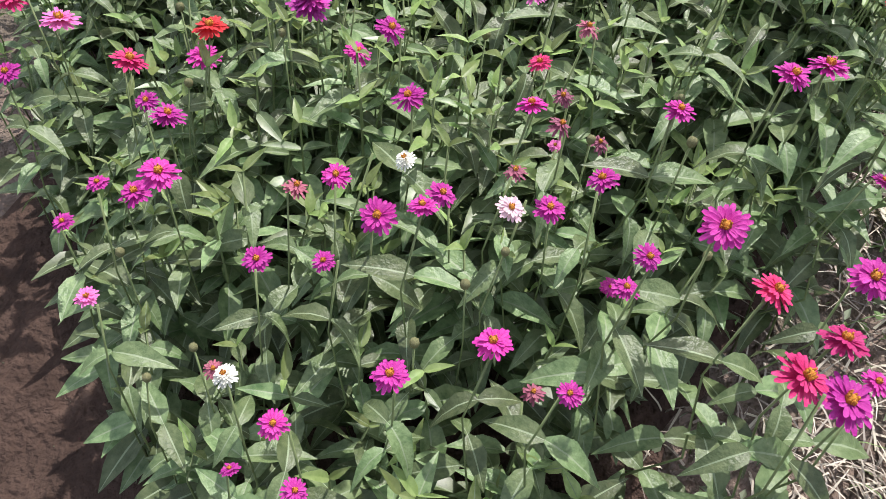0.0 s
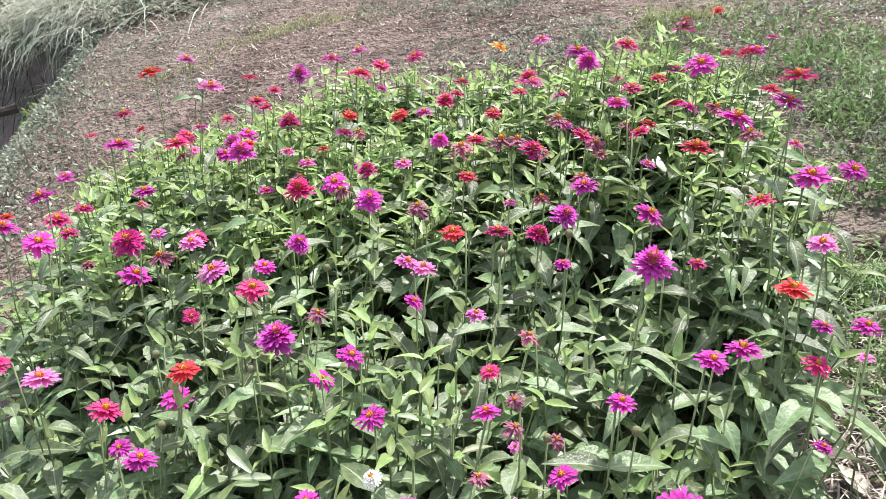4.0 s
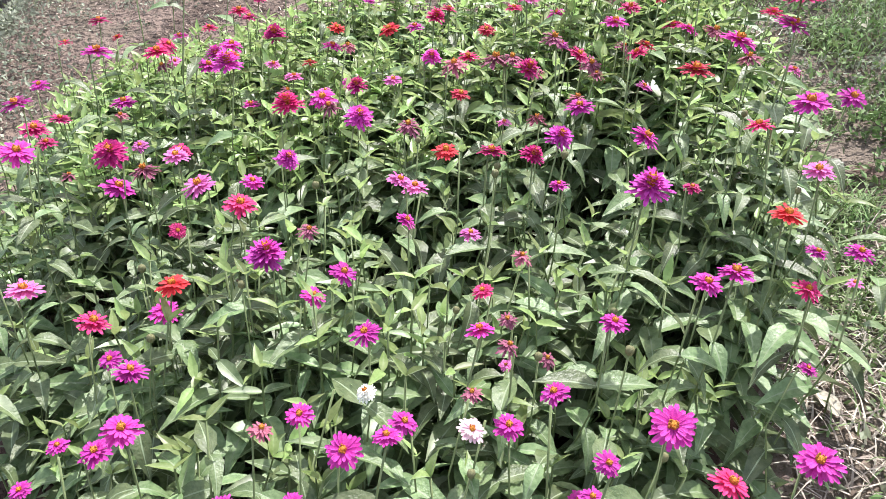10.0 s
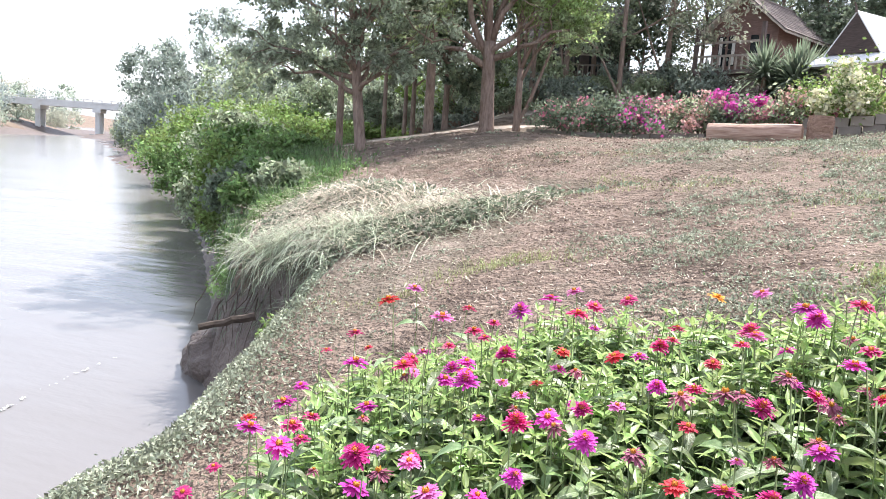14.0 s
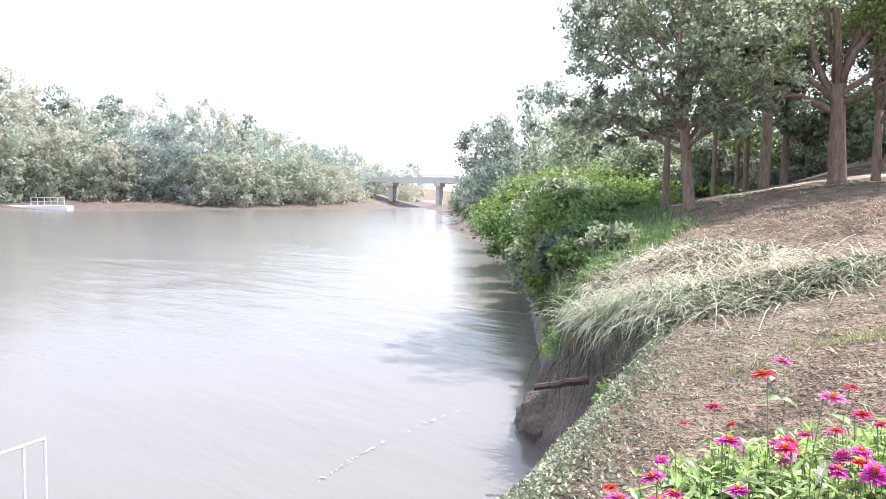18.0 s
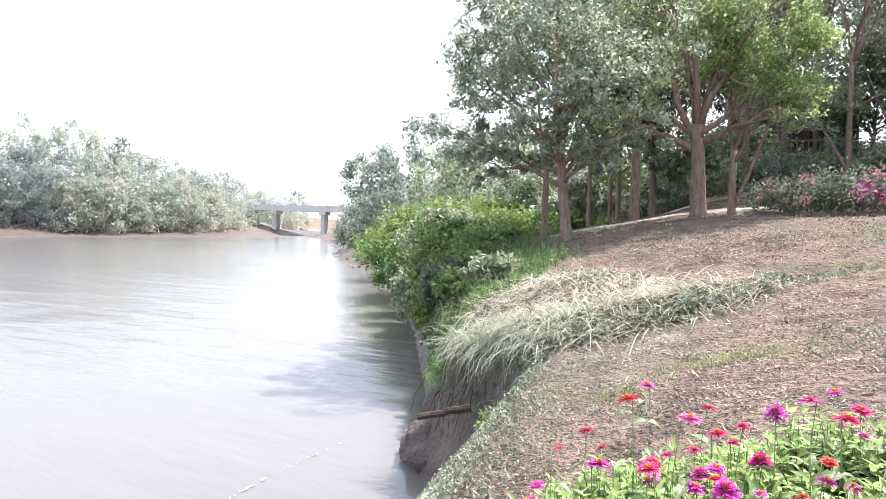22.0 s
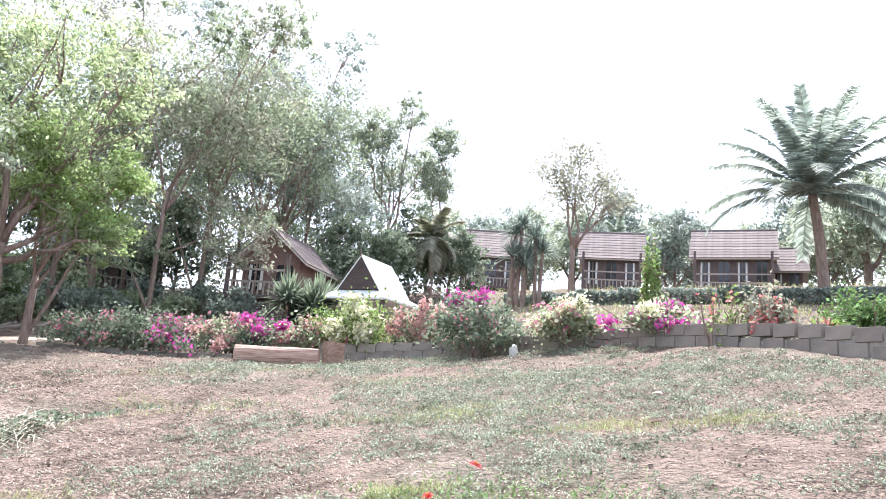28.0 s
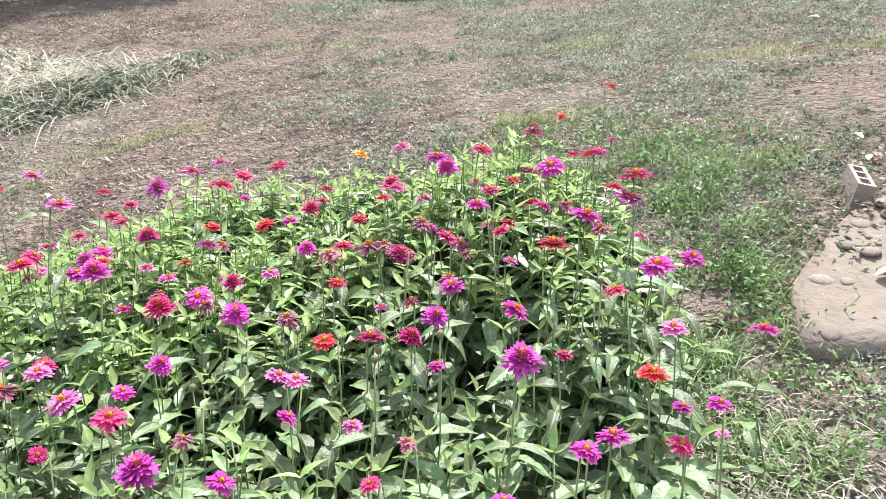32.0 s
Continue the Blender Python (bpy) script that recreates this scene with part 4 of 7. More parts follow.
BED = np.array([(-0.42, 0.5), (-0.62, 0.72), (-0.7, 1.0), (-1.1, 1.45), (-1.3, 1.8), (-1.42, 2.3), (-1.45, 2.9), (-1.1, 3.1), (-0.5, 3.15), (0.2, 3.05), (0.8, 2.8), (1.0, 2.6), (1.1, 2.25),
                (0.97, 1.72), (0.8, 1.36), (0.62, 1.05), (0.45, 0.85), (0.34, 0.72), (0.33, 0.3), (0.0, 0.22), (-0.22, 0.26)])


def inside(poly, x, y):
    r = np.zeros(np.shape(x), bool)
    for (x0, y0), (x1, y1) in zip(poly, np.roll(poly, -1, 0)):
        if y0 != y1:
            r ^= ((y0 > y) != (y1 > y)) & (x < (x1 - x0) * (y - y0) / (y1 - y0) + x0)
    return r


def edge_gap(poly, x, y):
    best = np.full(np.shape(x), 9.0)
    for (x0, y0), (x1, y1) in zip(poly, np.roll(poly, -1, 0)):
        dx, dy = x1 - x0, y1 - y0
        k = np.clip(((x - x0) * dx + (y - y0) * dy) / (dx * dx + dy * dy), 0, 1)
        best = np.minimum(best, np.hypot(x - x0 - k * dx, y - y0 - k * dy))
    return best


for name, groups in HEADS.items():
    for rows in groups:
        for row in rows:
            zinnia(*row, name)
# small late heads crowded at the back of the bed
for k in range(46):
    while True:
        px, py = rng.uniform(-1.3, 0.95), rng.uniform(1.7, 2.65)
        if inside(BED, np.array([px]), np.array([py]))[0]:
            break
    zinnia(px, py, rng.uniform(0.52, 0.64), rng.uniform(0.045, 0.07), ("RED", "MAGENTA", "FADED", "RED", "PINK", "ORANGE", "FADED", "MAGENTA")[k % 8])

BUD = mat("bud_scales", [(0.3, (0.10, 0.13, 0.05)), (0.7, (0.27, 0.24, 0.12))], scale=120, rough=0.7, bump=0.5, bump_scale=260, dist=0.002)
bm = bmesh.new()
bmesh.ops.create_uvsphere(bm, u_segments=8, v_segments=6, radius=1.0)
for v in bm.verts:
    v.co = Vector((v.co.x, v.co.y, v.co.z * 1.25)) * (0.85 if v.co.z > 0.6 else 1)
BUD_MESH = bm_mesh("bud", bm, BUD, True)
for k in range(26):
    px, py = rng.uniform(-0.75, 0.7), rng.uniform(0.55, 1.7)
    if not inside(BED, np.array([px]), np.array([py]))[0]:
        continue
    h = rng.uniform(0.5, 0.66)
    t = thing("zinnia", Matrix.Translation((px, py, gz(px, py))), "zinnia with closed green-brown bud, growing in the bed", "flower", "zinnias in bud")
    put("stem", STEM_MESH[k % 4], t, Matrix.Diagonal((0.9, 0.9, h, 1)))
    put("bud", BUD_MESH, t, Matrix.Translation((0, 0, h)) @ Matrix.Scale(rng.uniform(0.006, 0.009), 4))
    for q in range(4):
        put("leaf", LEAF_MESH[(k + q) % 5], t, Matrix.Translation((0, 0, h * (0.5 + 0.22 * (q // 2)))) @ Euler((rng.uniform(-0.2, 0.2), 0, q * math.pi + (q // 2) * 1.57 + k)).to_matrix().to_4x4() @ Matrix.Scale(0.8, 4))

# leafy shoots that fill the bed, over dark moist soil
def shoots(x, y, height, rng, nodes=6, size=(0.07, 0.13), fresh=2):
    """Decussate leaf pairs up each shoot: vertices, faces of the leaves; the last two pairs apart as sprouts; thin stems."""
    n = len(x)
    z0 = ground(x, y)
    tmpl, faces = leaf_shape(1.0, 0.41, 0.0, 0.2)
    out, tips = [], []
    leanx, leany = rng.normal(size=n) * 0.05, rng.normal(size=n) * 0.05
    turn = rng.uniform(0, 6.28, n)
    for k in range(nodes):
        q = 0.38 + 0.62 * k / (nodes - 1)
        for side in (0, 1):
            a = turn + side * math.pi + k * math.pi / 2 + rng.normal(size=n) * 0.25
            ll = rng.uniform(*size, n) * (1, 0.72, 0.5)[max(0, k - nodes + 3)]
            droop = rng.uniform(0.05, 0.6, n) - 0.2 * (k >= nodes - 2)
            pitch = rng.normal(size=n) * 0.2 + (0.0 if k < nodes - 2 else (0.12 if k < nodes - 1 else 0.5))
            roll = rng.normal(size=n) * 0.3
            v = np.repeat(tmpl[None], n, 0).copy()
            v[:, :, 2] -= droop[:, None] * v[:, :, 1] ** 2
            if k >= nodes - 2:
                v[:, :, 0] *= 0.8
            v *= ll[:, None, None]
            cr, sr = np.cos(roll)[:, None], np.sin(roll)[:, None]
            vx, vz = v[:, :, 0] * cr + v[:, :, 2] * sr, -v[:, :, 0] * sr + v[:, :, 2] * cr
            cp, sp = np.cos(pitch)[:, None], np.sin(pitch)[:, None]
            vy, vz = v[:, :, 1] * cp - vz * sp, v[:, :, 1] * sp + vz * cp
            ca, sa = np.cos(a)[:, None], np.sin(a)[:, None]
            w = np.stack([vx * ca - vy * sa + (x + leanx * q)[:, None], vx * sa + vy * ca + (y + leany * q)[:, None], vz + (z0 + height * q)[:, None]], 2)
            (tips if k > nodes - fresh else out).append(w.reshape(-1, 3))
    def pack(parts):
        v = np.concatenate(parts)
        m = len(v) // len(tmpl)
        f = (np.arange(m)[:, None, None] * len(tmpl) + np.array(faces)[None]).reshape(-1, 4)
        return v, f
    s = np.stack([np.stack([x + dx, y + dy, z0 + 0 * x], 1) for dx, dy in ((0.003, 0), (-0.0015, 0.0026), (-0.0015, -0.0026))] +
                 [np.stack([x + leanx + dx, y + leany + dy, z0 + height], 1) for dx, dy in ((0.002, 0), (-0.001, 0.0017), (-0.001, -0.0017))], 1).reshape(-1, 3)
    k = np.arange(n)[:, None] * 6
    sf = np.concatenate([k + [[0, 1, 4, 3]], k + [[1, 2, 5, 4]], k + [[2, 0, 3, 5]]])
    return pack(out), pack(tips), (s, sf)


DARK_SOIL = mat("bed_soil", [(0.3, (0.045, 0.030, 0.024)), (0.6, (0.095, 0.062, 0.048)), (0.8, (0.15, 0.105, 0.08))], scale=9, rough=0.95, bump=1.0, bump_scale=45, gloss=0.1, dist=0.03)
PLOT = np.array([(-1.45, 0.0), (-1.3, 0.9), (-1.15, 1.4), (-1.3, 1.9), (-1.4, 2.9), (-1.0, 3.05), (0.2, 3.0), (0.95, 2.6), (1.1, 2.2), (0.98, 1.7), (0.75, 1.15), (0.5, 0.75), (0.5, 0.1), (0.2, -0.3), (-1.0, -0.4)])
u = np.arange(-1.6, 1.3, 0.05)
w = np.arange(-0.5, 3.2, 0.05)
U, W = np.meshgrid(u, w)
rim = np.where(inside(PLOT, U.ravel(), W.ravel()), edge_gap(PLOT, U.ravel(), W.ravel()), -0.2)
H0 = ground(U.ravel(), W.ravel()) + np.clip(rim * 0.3, -0.03, 0.03) + 0.012 * np.sin(U.ravel() * 61 + 3 * np.sin(W.ravel() * 37)) * np.sin(W.ravel() * 53)
q = (np.arange(len(w) - 1)[:, None] * len(u) + np.arange(len(u) - 1)[None]).ravel()
q = np.stack([q, q + 1, q + 1 + len(u), q + len(u)], 1)
q = q[(rim[q] > -0.1).any(1)]
tagged(new("bed_soil", mesh_of("bed_soil", np.stack([U.ravel(), W.ravel(), H0], 1), q, DARK_SOIL, True)), "dark moist crumbly soil of the flower bed", "soil", kind="structure")
rng = np.random.default_rng(33)
cx, cy = rng.uniform(-1.5, 1.25, 3300), rng.uniform(0.2, 3.2, 3300)
ok = inside(BED, cx, cy)
cx, cy = cx[ok], cy[ok]
gap = edge_gap(BED, cx, cy)
patch = 0.5 + 0.5 * ripple(cx * 4.1 + 3, cy * 3.7)
keep = rng.random(len(cx)) < np.where(cy < 1.75, 0.22 + 0.6 * patch, 0.72 + 0.28 * patch) * np.where((cy < 0.85) & (cx < -0.1), 0.45, 1.0)
cx, cy, gap, patch = cx[keep], cy[keep], gap[keep], patch[keep]
hh = (0.30 + 0.24 * np.clip(gap / 0.3, 0, 1)) * np.where(cy < 1.6, rng.uniform(0.72, 1.1, len(cx)), rng.uniform(0.86, 1.06, len(cx))) * (0.8 + 0.25 * patch)
# the nearest shoots are plants of their own, the rest is joined
mine = np.where((cy < 1.75) & (rng.random(len(cx)) < 0.55))[0][:170]


def shoot_plant(x, y, h):
    t = thing("zinnia_plant", Matrix.Translation((x, y, gz(x, y))), "leafy zinnia plant without flowers in the bed", "plant", "leafy zinnias")
    put("stem", STEM_MESH[int(rng.integers(4))], t, Matrix.Diagonal((1.2, 1.2, h, 1)))
    turn = rng.uniform(0, 6.28)
    for k in range(12):
        node = k // 2
        a = turn + (k % 2) * math.pi + node * math.pi / 2 + rng.normal() * 0.2
        up = (-0.12, -0.08, 0.0, 0.05, 0.2, 0.55)[node] + rng.normal() * 0.17
        m = Matrix.Translation((0, 0, h * (0.32 + 0.136 * node))) @ Euler((up, rng.normal() * 0.25, a)).to_matrix().to_4x4() @ Matrix.Scale((1.1, 1.15, 1.1, 1.0, 0.85, 0.55)[node] * rng.uniform(0.8, 1.15), 4)
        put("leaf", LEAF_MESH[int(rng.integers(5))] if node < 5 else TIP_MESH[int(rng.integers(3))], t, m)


for k in mine:
    shoot_plant(float(cx[k]), float(cy[k]), float(hh[k]))
cx, cy, hh = np.delete(cx, mine), np.delete(cy, mine), np.delete(hh, mine)
back = cy > 1.75
leaves, tips, stems = shoots(cx[~back], cy[~back], hh[~back], rng)
ob = stuff("zinnia_foliage", *leaves, [LEAF, RIB], "dense pale green zinnia leaves filling the bed", "foliage", True)
two_tone(ob.data)
# An extra pair of the lightened tips a shoot makes the back look sunlit.
ob = stuff("back_foliage", *(group := shoots(cx[back], cy[back], hh[back], rng, fresh=3))[0], [LEAF, RIB], "sunlit zinnia leaves at the back of the bed", "foliage", True)
two_tone(ob.data)
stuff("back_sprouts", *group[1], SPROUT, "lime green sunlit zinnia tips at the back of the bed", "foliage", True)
stuff("back_stems", *group[2], STEM, "thin green zinnia stems at the back of the bed", "foliage")
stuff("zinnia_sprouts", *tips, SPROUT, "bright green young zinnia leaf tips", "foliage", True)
stuff("zinnia_stems", *stems, STEM, "thin green zinnia stems", "foliage")
# ---- ground cover, bank and lawn ----
STRAW = leafy("straw", (0.36, 0.31, 0.24), (0.62, 0.56, 0.47), vary=0.5, thin=0.15, rough=0.8, gloss=0.15)
HAY = leafy("cut_grass", (0.30, 0.34, 0.23), (0.56, 0.60, 0.46), vary=0.55, thin=0.25, rough=0.7, gloss=0.2)
WEED = leafy("weed_leaf", (0.16, 0.185, 0.12), (0.46, 0.485, 0.37), vary=0.5, thin=0.2, rough=0.8, gloss=0.15)
WEED_GREEN = leafy("weed_green", (0.10, 0.175, 0.055), (0.28, 0.38, 0.15), vary=0.45, thin=0.25, rough=0.6)
LITTER = leafy("dry_leaf", (0.14, 0.10, 0.08), (0.48, 0.385, 0.315), vary=0.5, thin=0.1, rough=0.85, gloss=0.1)


def flat(n, rng, rise=0.22):
    a = rng.uniform(0, 6.28, n)
    return np.stack([np.cos(a), np.sin(a), rng.normal(size=n) * rise + 0.1], 1)


def lie(x, y, up=0.0):
    return np.stack([x, y, ground(x, y) + up], 1)


def blades(pos, length, width, rng, tilt=(0.2, 1.2), heading=None, droop=0.5, seg=3):
    """Bent grass blades from pos: vertices and faces."""
    n = len(pos)
    a = rng.uniform(0, 6.28, n) if heading is None else heading
    e = rng.uniform(*tilt, n)
    ll = length * rng.uniform(0.55, 1.25, n)
    side = np.stack([-np.sin(a), np.cos(a), 0 * a], 1)
    p, rows = pos.copy(), []
    for i in range(seg + 1):
        w = width * (1 - 0.85 * i / seg) * 0.5
        rows += [p - side * w, p + side * w]
        p = p + np.stack([np.cos(a) * np.cos(e), np.sin(a) * np.cos(e), np.sin(e)], 1) * (ll / seg)[:, None]
        e = e - droop * rng.uniform(0.5, 1.5, n)
    v = np.stack(rows, 1).reshape(-1, 3)
    k = np.arange(n)[:, None] * (2 * seg + 2)
    f = np.concatenate([k + [[2 * i, 2 * i + 1, 2 * i + 3, 2 * i + 2]] for i in range(seg)])
    return v, f


rng = np.random.default_rng(51)


def lawn_spots(n, rng, r0=1.3, r1=19):
    a = np.radians(rng.uniform(-36, 58, n))
    r = r0 * (r1 / r0) ** rng.random(n) ** 0.8
    x, y = r * np.sin(a), r * np.cos(a)
    k = (river_gap(x, y) > 0.15) & ~((x > 7.4) & (y < 12)) & (y + 0.35 * x < 16.4)
    return x[k], y[k]


x, y = lawn_spots(105000, rng)
k = rng.random(len(x)) < np.clip(0.5 + 0.6 * ripple(x * 0.8 + 2, y * 0.7) + 0.7 * ripple(x * 3.1, y * 3.7 + 2), 0.08, 1)
x, y = x[k], y[k]
size = 0.011 + 0.0019 * np.hypot(x, y)
stuff("lawn_litter", *cards(lie(x, y, 0.012), size * 1.08, rng, ratio=0.5, up=0.55, axis=flat(len(x), rng, 0.35)), LITTER, "dry brown leaf scraps strewn over the lawn", "leaf litter")
x, y = lawn_spots(30000, rng, 2.0)
k = rng.random(len(x)) < np.clip(0.12 + 0.85 * (0.0 + ripple(x * 0.55 + 5, y * 0.6 + 1) + 0.9 * ripple(x * 2.3 + 1, y * 2.9) + 0.17 * (x - 1)), 0.03, 0.9)
m = 13
x, y = np.repeat(x[k], m), np.repeat(y[k], m)
far = np.hypot(x, y)
wide = np.repeat(rng.uniform(0.5, 1.5, len(x) // m), m)
a, r = rng.uniform(0, 6.28, len(x)), np.sqrt(rng.random(len(x)))
x, y = x + np.cos(a) * r * wide * (0.035 + 0.006 * far), y + np.sin(a) * r * wide * (0.02 + 0.004 * far)
lump = (1 - r * r) * wide * (0.022 + 0.0035 * far) * rng.uniform(0.4, 1, len(x))
size = 0.011 + 0.0021 * far
stuff("lawn_weeds", *cards(lie(x, y, 0.004) + lump[:, None] * [0, 0, 1], size, rng, ratio=0.55, up=0.6), WEED, "small pale green weeds creeping over the lawn in low mats", "weeds")
x, y = lawn_spots(15000, rng)
k = ripple(x * 0.9 + 1, y * 0.8 + 4) > 0.0
stuff("lawn_straw", *blades(lie(x[k], y[k], 0.006), 0.07 + 0.004 * np.hypot(x[k], y[k]), 0.004 + 0.0006 * np.hypot(x[k], y[k])[:, None], rng, (-0.02, 0.3), droop=0.15, seg=2), STRAW,
      "dry cut grass stalks on the lawn", "dry grass")


def patch(n, cx, cy, sx, sy, rng):
    return cx + rng.normal(size=n) * sx, cy + rng.normal(size=n) * sy


# green weeds beside the bed and the stone path
P, Q = [], []
for n, cx, cy, sx, sy in ((2600, 1.5, 2.75, 0.24, 0.34), (2200, 1.2, 1.85, 0.15, 0.28), (1600, 1.2, 3.5, 0.3, 0.3), (1000, 1.85, 3.3, 0.22, 0.25), (260, 1.2, 1.35, 0.16, 0.14), (160, 0.95, 0.95, 0.14, 0.14), (600, 1.5, 2.2, 0.06, 0.1)):
    x, y = patch(n, cx, cy, sx, sy, rng)
    k = ripple(x * 9 + 1, y * 8) > 0.05
    P.append(lie(x[k], y[k]))
    x, y = patch(n * 2, cx, cy, sx * 1.2, sy * 1.2, rng)
    k = ripple(x * 13 + 2, y * 12) > -0.15
    Q.append((lie(x, y, 0.0) + np.stack([0 * x, 0 * x, rng.uniform(0.0, 0.09, len(x))], 1))[k])
stuff("path_grass", *blades(np.concatenate(P), 0.125, 0.006, rng, (0.2, 1.3), droop=0.5), WEED_GREEN, "green grass tufts between flower bed and path", "grass")
stuff("path_weeds", *cards(np.concatenate(Q)[::2], 0.026, rng, ratio=0.5, up=0.5), WEED_GREEN, "green leafy weeds beside the path", "weeds")
x, y = (np.concatenate(q) for q in zip(patch(1300, 0.85, 0.5, 0.2, 0.25, rng), patch(1000, 1.08, 1.3, 0.13, 0.3, rng)))
stuff("dry_grass", *blades(lie(x, y), 0.11, 0.006, rng, (0.1, 1.1), droop=0.4), STRAW, "dry pale grass beside the flower bed", "dry grass")
x, y = patch(1600, -0.1, 0.9, 1.1, 0.9, rng)
k = ~inside(BED, x, y) & (np.hypot(x, y) > 0.3)
stuff("bed_edge_weeds", *cards(lie(x[k], y[k], 0.02), 0.03, rng, ratio=0.5, up=0.4), G_MID, "sparse low weeds on bare soil at the bed edge", "weeds")
# tufts on the lawn
TUFT = leafy("yellow_green_grass", (0.20, 0.22, 0.09), (0.40, 0.42, 0.20), vary=0.35, thin=0.35, rough=0.6)
P = []
for n, cx, cy, s in ((900, -1.15, 5.25, 0.28), (500, -2.0, 4.9, 0.25), (2200, 2.26, 6.35, 0.55), (1200, 1.1, 4.1, 0.22), (900, 4.0, 4.8, 0.35), (1000, 3.1, 5.1, 0.4), (500, 2.0, 3.07, 0.13), (900, 2.3, 9.6, 0.7), (700, 4.0, 9.0, 0.6), (600, 1.2, 11.6, 0.8), (500, 0.0, 7.6, 0.5), (700, -0.4, 9.3, 0.4), (900, -0.2, 11.8, 0.9)):
    x, y = patch(n, cx, cy, s, s * 0.45, rng)
    k = ripple(x * 4 + cx, y * 5) > -0.3
    P.append(lie(x[k], y[k]))
stuff("lawn_tufts", *blades(np.concatenate(P), 0.05, 0.008, rng, (0.3, 1.4), droop=0.3, seg=2), TUFT, "yellow-green grass tufts on the lawn", "grass")

# heap of cut grass hanging over the bank, in bunches
HEAP = np.array([(-4.7, 7.0), (-3.7, 6.5), (-2.9, 6.15), (-2.2, 6.4), (-1.5, 7.1), (-1.1, 7.9), (-2.1, 8.4), (-3.5, 9.3), (-4.7, 10.4), (-5.5, 10.6), (-5.3, 9.0), (-4.9, 7.6)])
n, bunches = 11500, 640
bx0, by0 = rng.uniform(-5.6, -1, 3400), rng.uniform(6, 10.8, 3400)
k = inside(HEAP, bx0, by0)
bx0, by0 = bx0[k][:bunches], by0[k][:bunches]
bunches = len(bx0)
rim0 = edge_gap(HEAP, bx0, by0)
lift0 = 0.02 + 0.34 * np.clip(rim0 / 0.7, 0, 1) * np.clip(1.25 - 0.35 * np.abs(by0 - 7.6), 0.12, 1) * rng.uniform(0.05, 1.1, bunches) ** 1.3
head0 = np.where(rng.random(bunches) < 0.3, rng.choice([math.pi + 0.75, 0.55, -0.3], bunches) + rng.normal(size=bunches) * 0.5, rng.uniform(0, 6.28, bunches))
who = rng.integers(0, bunches, n)
hx, hy = bx0[who] + rng.normal(size=n) * 0.13, by0[who] + rng.normal(size=n) * 0.13
k = river_gap(hx, hy) > -0.05
hx, hy, who = hx[k], hy[k], who[k]
pos = np.stack([hx, hy, np.maximum(ground(hx, hy), 0.05) + lift0[who] * rng.uniform(0.3, 1.15, len(hx))], 1)
head = head0[who] + rng.normal(size=len(hx)) * 0.8
green = rng.random(bunches)[who] < np.clip(0.5 - 0.2 * (hy - 6.6) + 0.12 * (hx + 3), 0.08, 0.6)
for name, pick, material, words in (("grass_heap", green, HAY, "heap of long cut grass drooping over the eroded bank"), ("straw_heap", ~green, STRAW, "dry pale straw bunches lying on the grass heap")):
    stuff(name, *blades(pos[pick], rng.choice([0.32, 0.5, 0.75], len(pos[pick]), p=[0.4, 0.38, 0.22]), 0.0125, rng, (-0.2, 0.38), heading=head[pick], droop=0.16, seg=3), material, words, "grass heap")
# Dark leaves low in the heap stand for shade between the stalks.
x, y = rng.uniform(-5.6, -1, 30000), rng.uniform(6, 10.8, 30000)
k = inside(HEAP, x, y) & (river_gap(x, y) > -0.1)
x, y = x[k][:8000], y[k][:8000]
stuff("heap_leaves", *cards(np.stack([x, y, np.maximum(ground(x, y), 0.0) + rng.uniform(0.0, 0.14, len(x))], 1), 0.07, rng, ratio=0.45), G_DARK, "dark green weeds growing through the cut grass", "weeds")
x, y = patch(3600, -4.1, 7.2, 0.9, 0.6, rng)
k = (river_gap(x, y) > -0.1) & (river_gap(x, y) < 0.45) & (x < -3.0)
pos = np.stack([x, y, np.maximum(ground(x, y), 0.05) + rng.uniform(0, 0.18, len(x))], 1)[k]
stuff("hanging_grass", *blades(pos, 0.66, 0.017, rng, (-0.1, 0.8), heading=math.pi + 0.95 + rng.normal(size=len(pos)) * 1.5, droop=0.42, seg=4), HAY, "fresh green grass hanging over the bank edge", "grass")
x, y = patch(5000, -3.6, 11.3, 1.7, 1.5, rng)
k = river_gap(x, y) > 0.3
stuff("trampled_straw", *blades(lie(x[k], y[k], 0.015), 0.2, 0.013, rng, (-0.05, 0.3), droop=0.15, seg=2), LITTER, "trampled dry straw and litter behind the heap", "dry grass")
x, y = patch(800, -1.5, 8.5, 0.5, 0.12, rng)
stuff("gully_weeds", *cards(lie(x, y) + rng.uniform(0, 0.1, (len(x), 1)) * [0, 0, 1], 0.06, rng, ratio=0.5), G_DARK, "dark green weeds along the shallow gully", "weeds")
# fresh grass and leafy growth on the bank beyond
P = []
for n, cx, cy, sx, sy in ((1500, -6.6, 11.9, 0.4, 0.8), (500, -5.9, 10.3, 0.4, 0.6), (2200, -8.4, 14.4, 0.6, 0.9)):
    x, y = patch(n, cx, cy, sx, sy, rng)
    P.append(np.stack([x, y, np.maximum(ground(x, y), 0.0)], 1)[river_gap(x, y) > -0.6])
stuff("bank_grass", *blades(np.concatenate(P), 0.45, 0.014, rng, (0.8, 1.5), droop=0.35), leafy("bank_grass_blade", (0.075, 0.135, 0.05), (0.17, 0.26, 0.105), thin=0.4), "tall fresh green grass on the bank", "grass")

x, y = (np.concatenate(q) for q in zip(patch(5200, -6.5, 11.2, 0.45, 0.9, rng), patch(2600, -5.9, 9.9, 0.3, 0.5, rng)))
k = river_gap(x, y) > -0.7
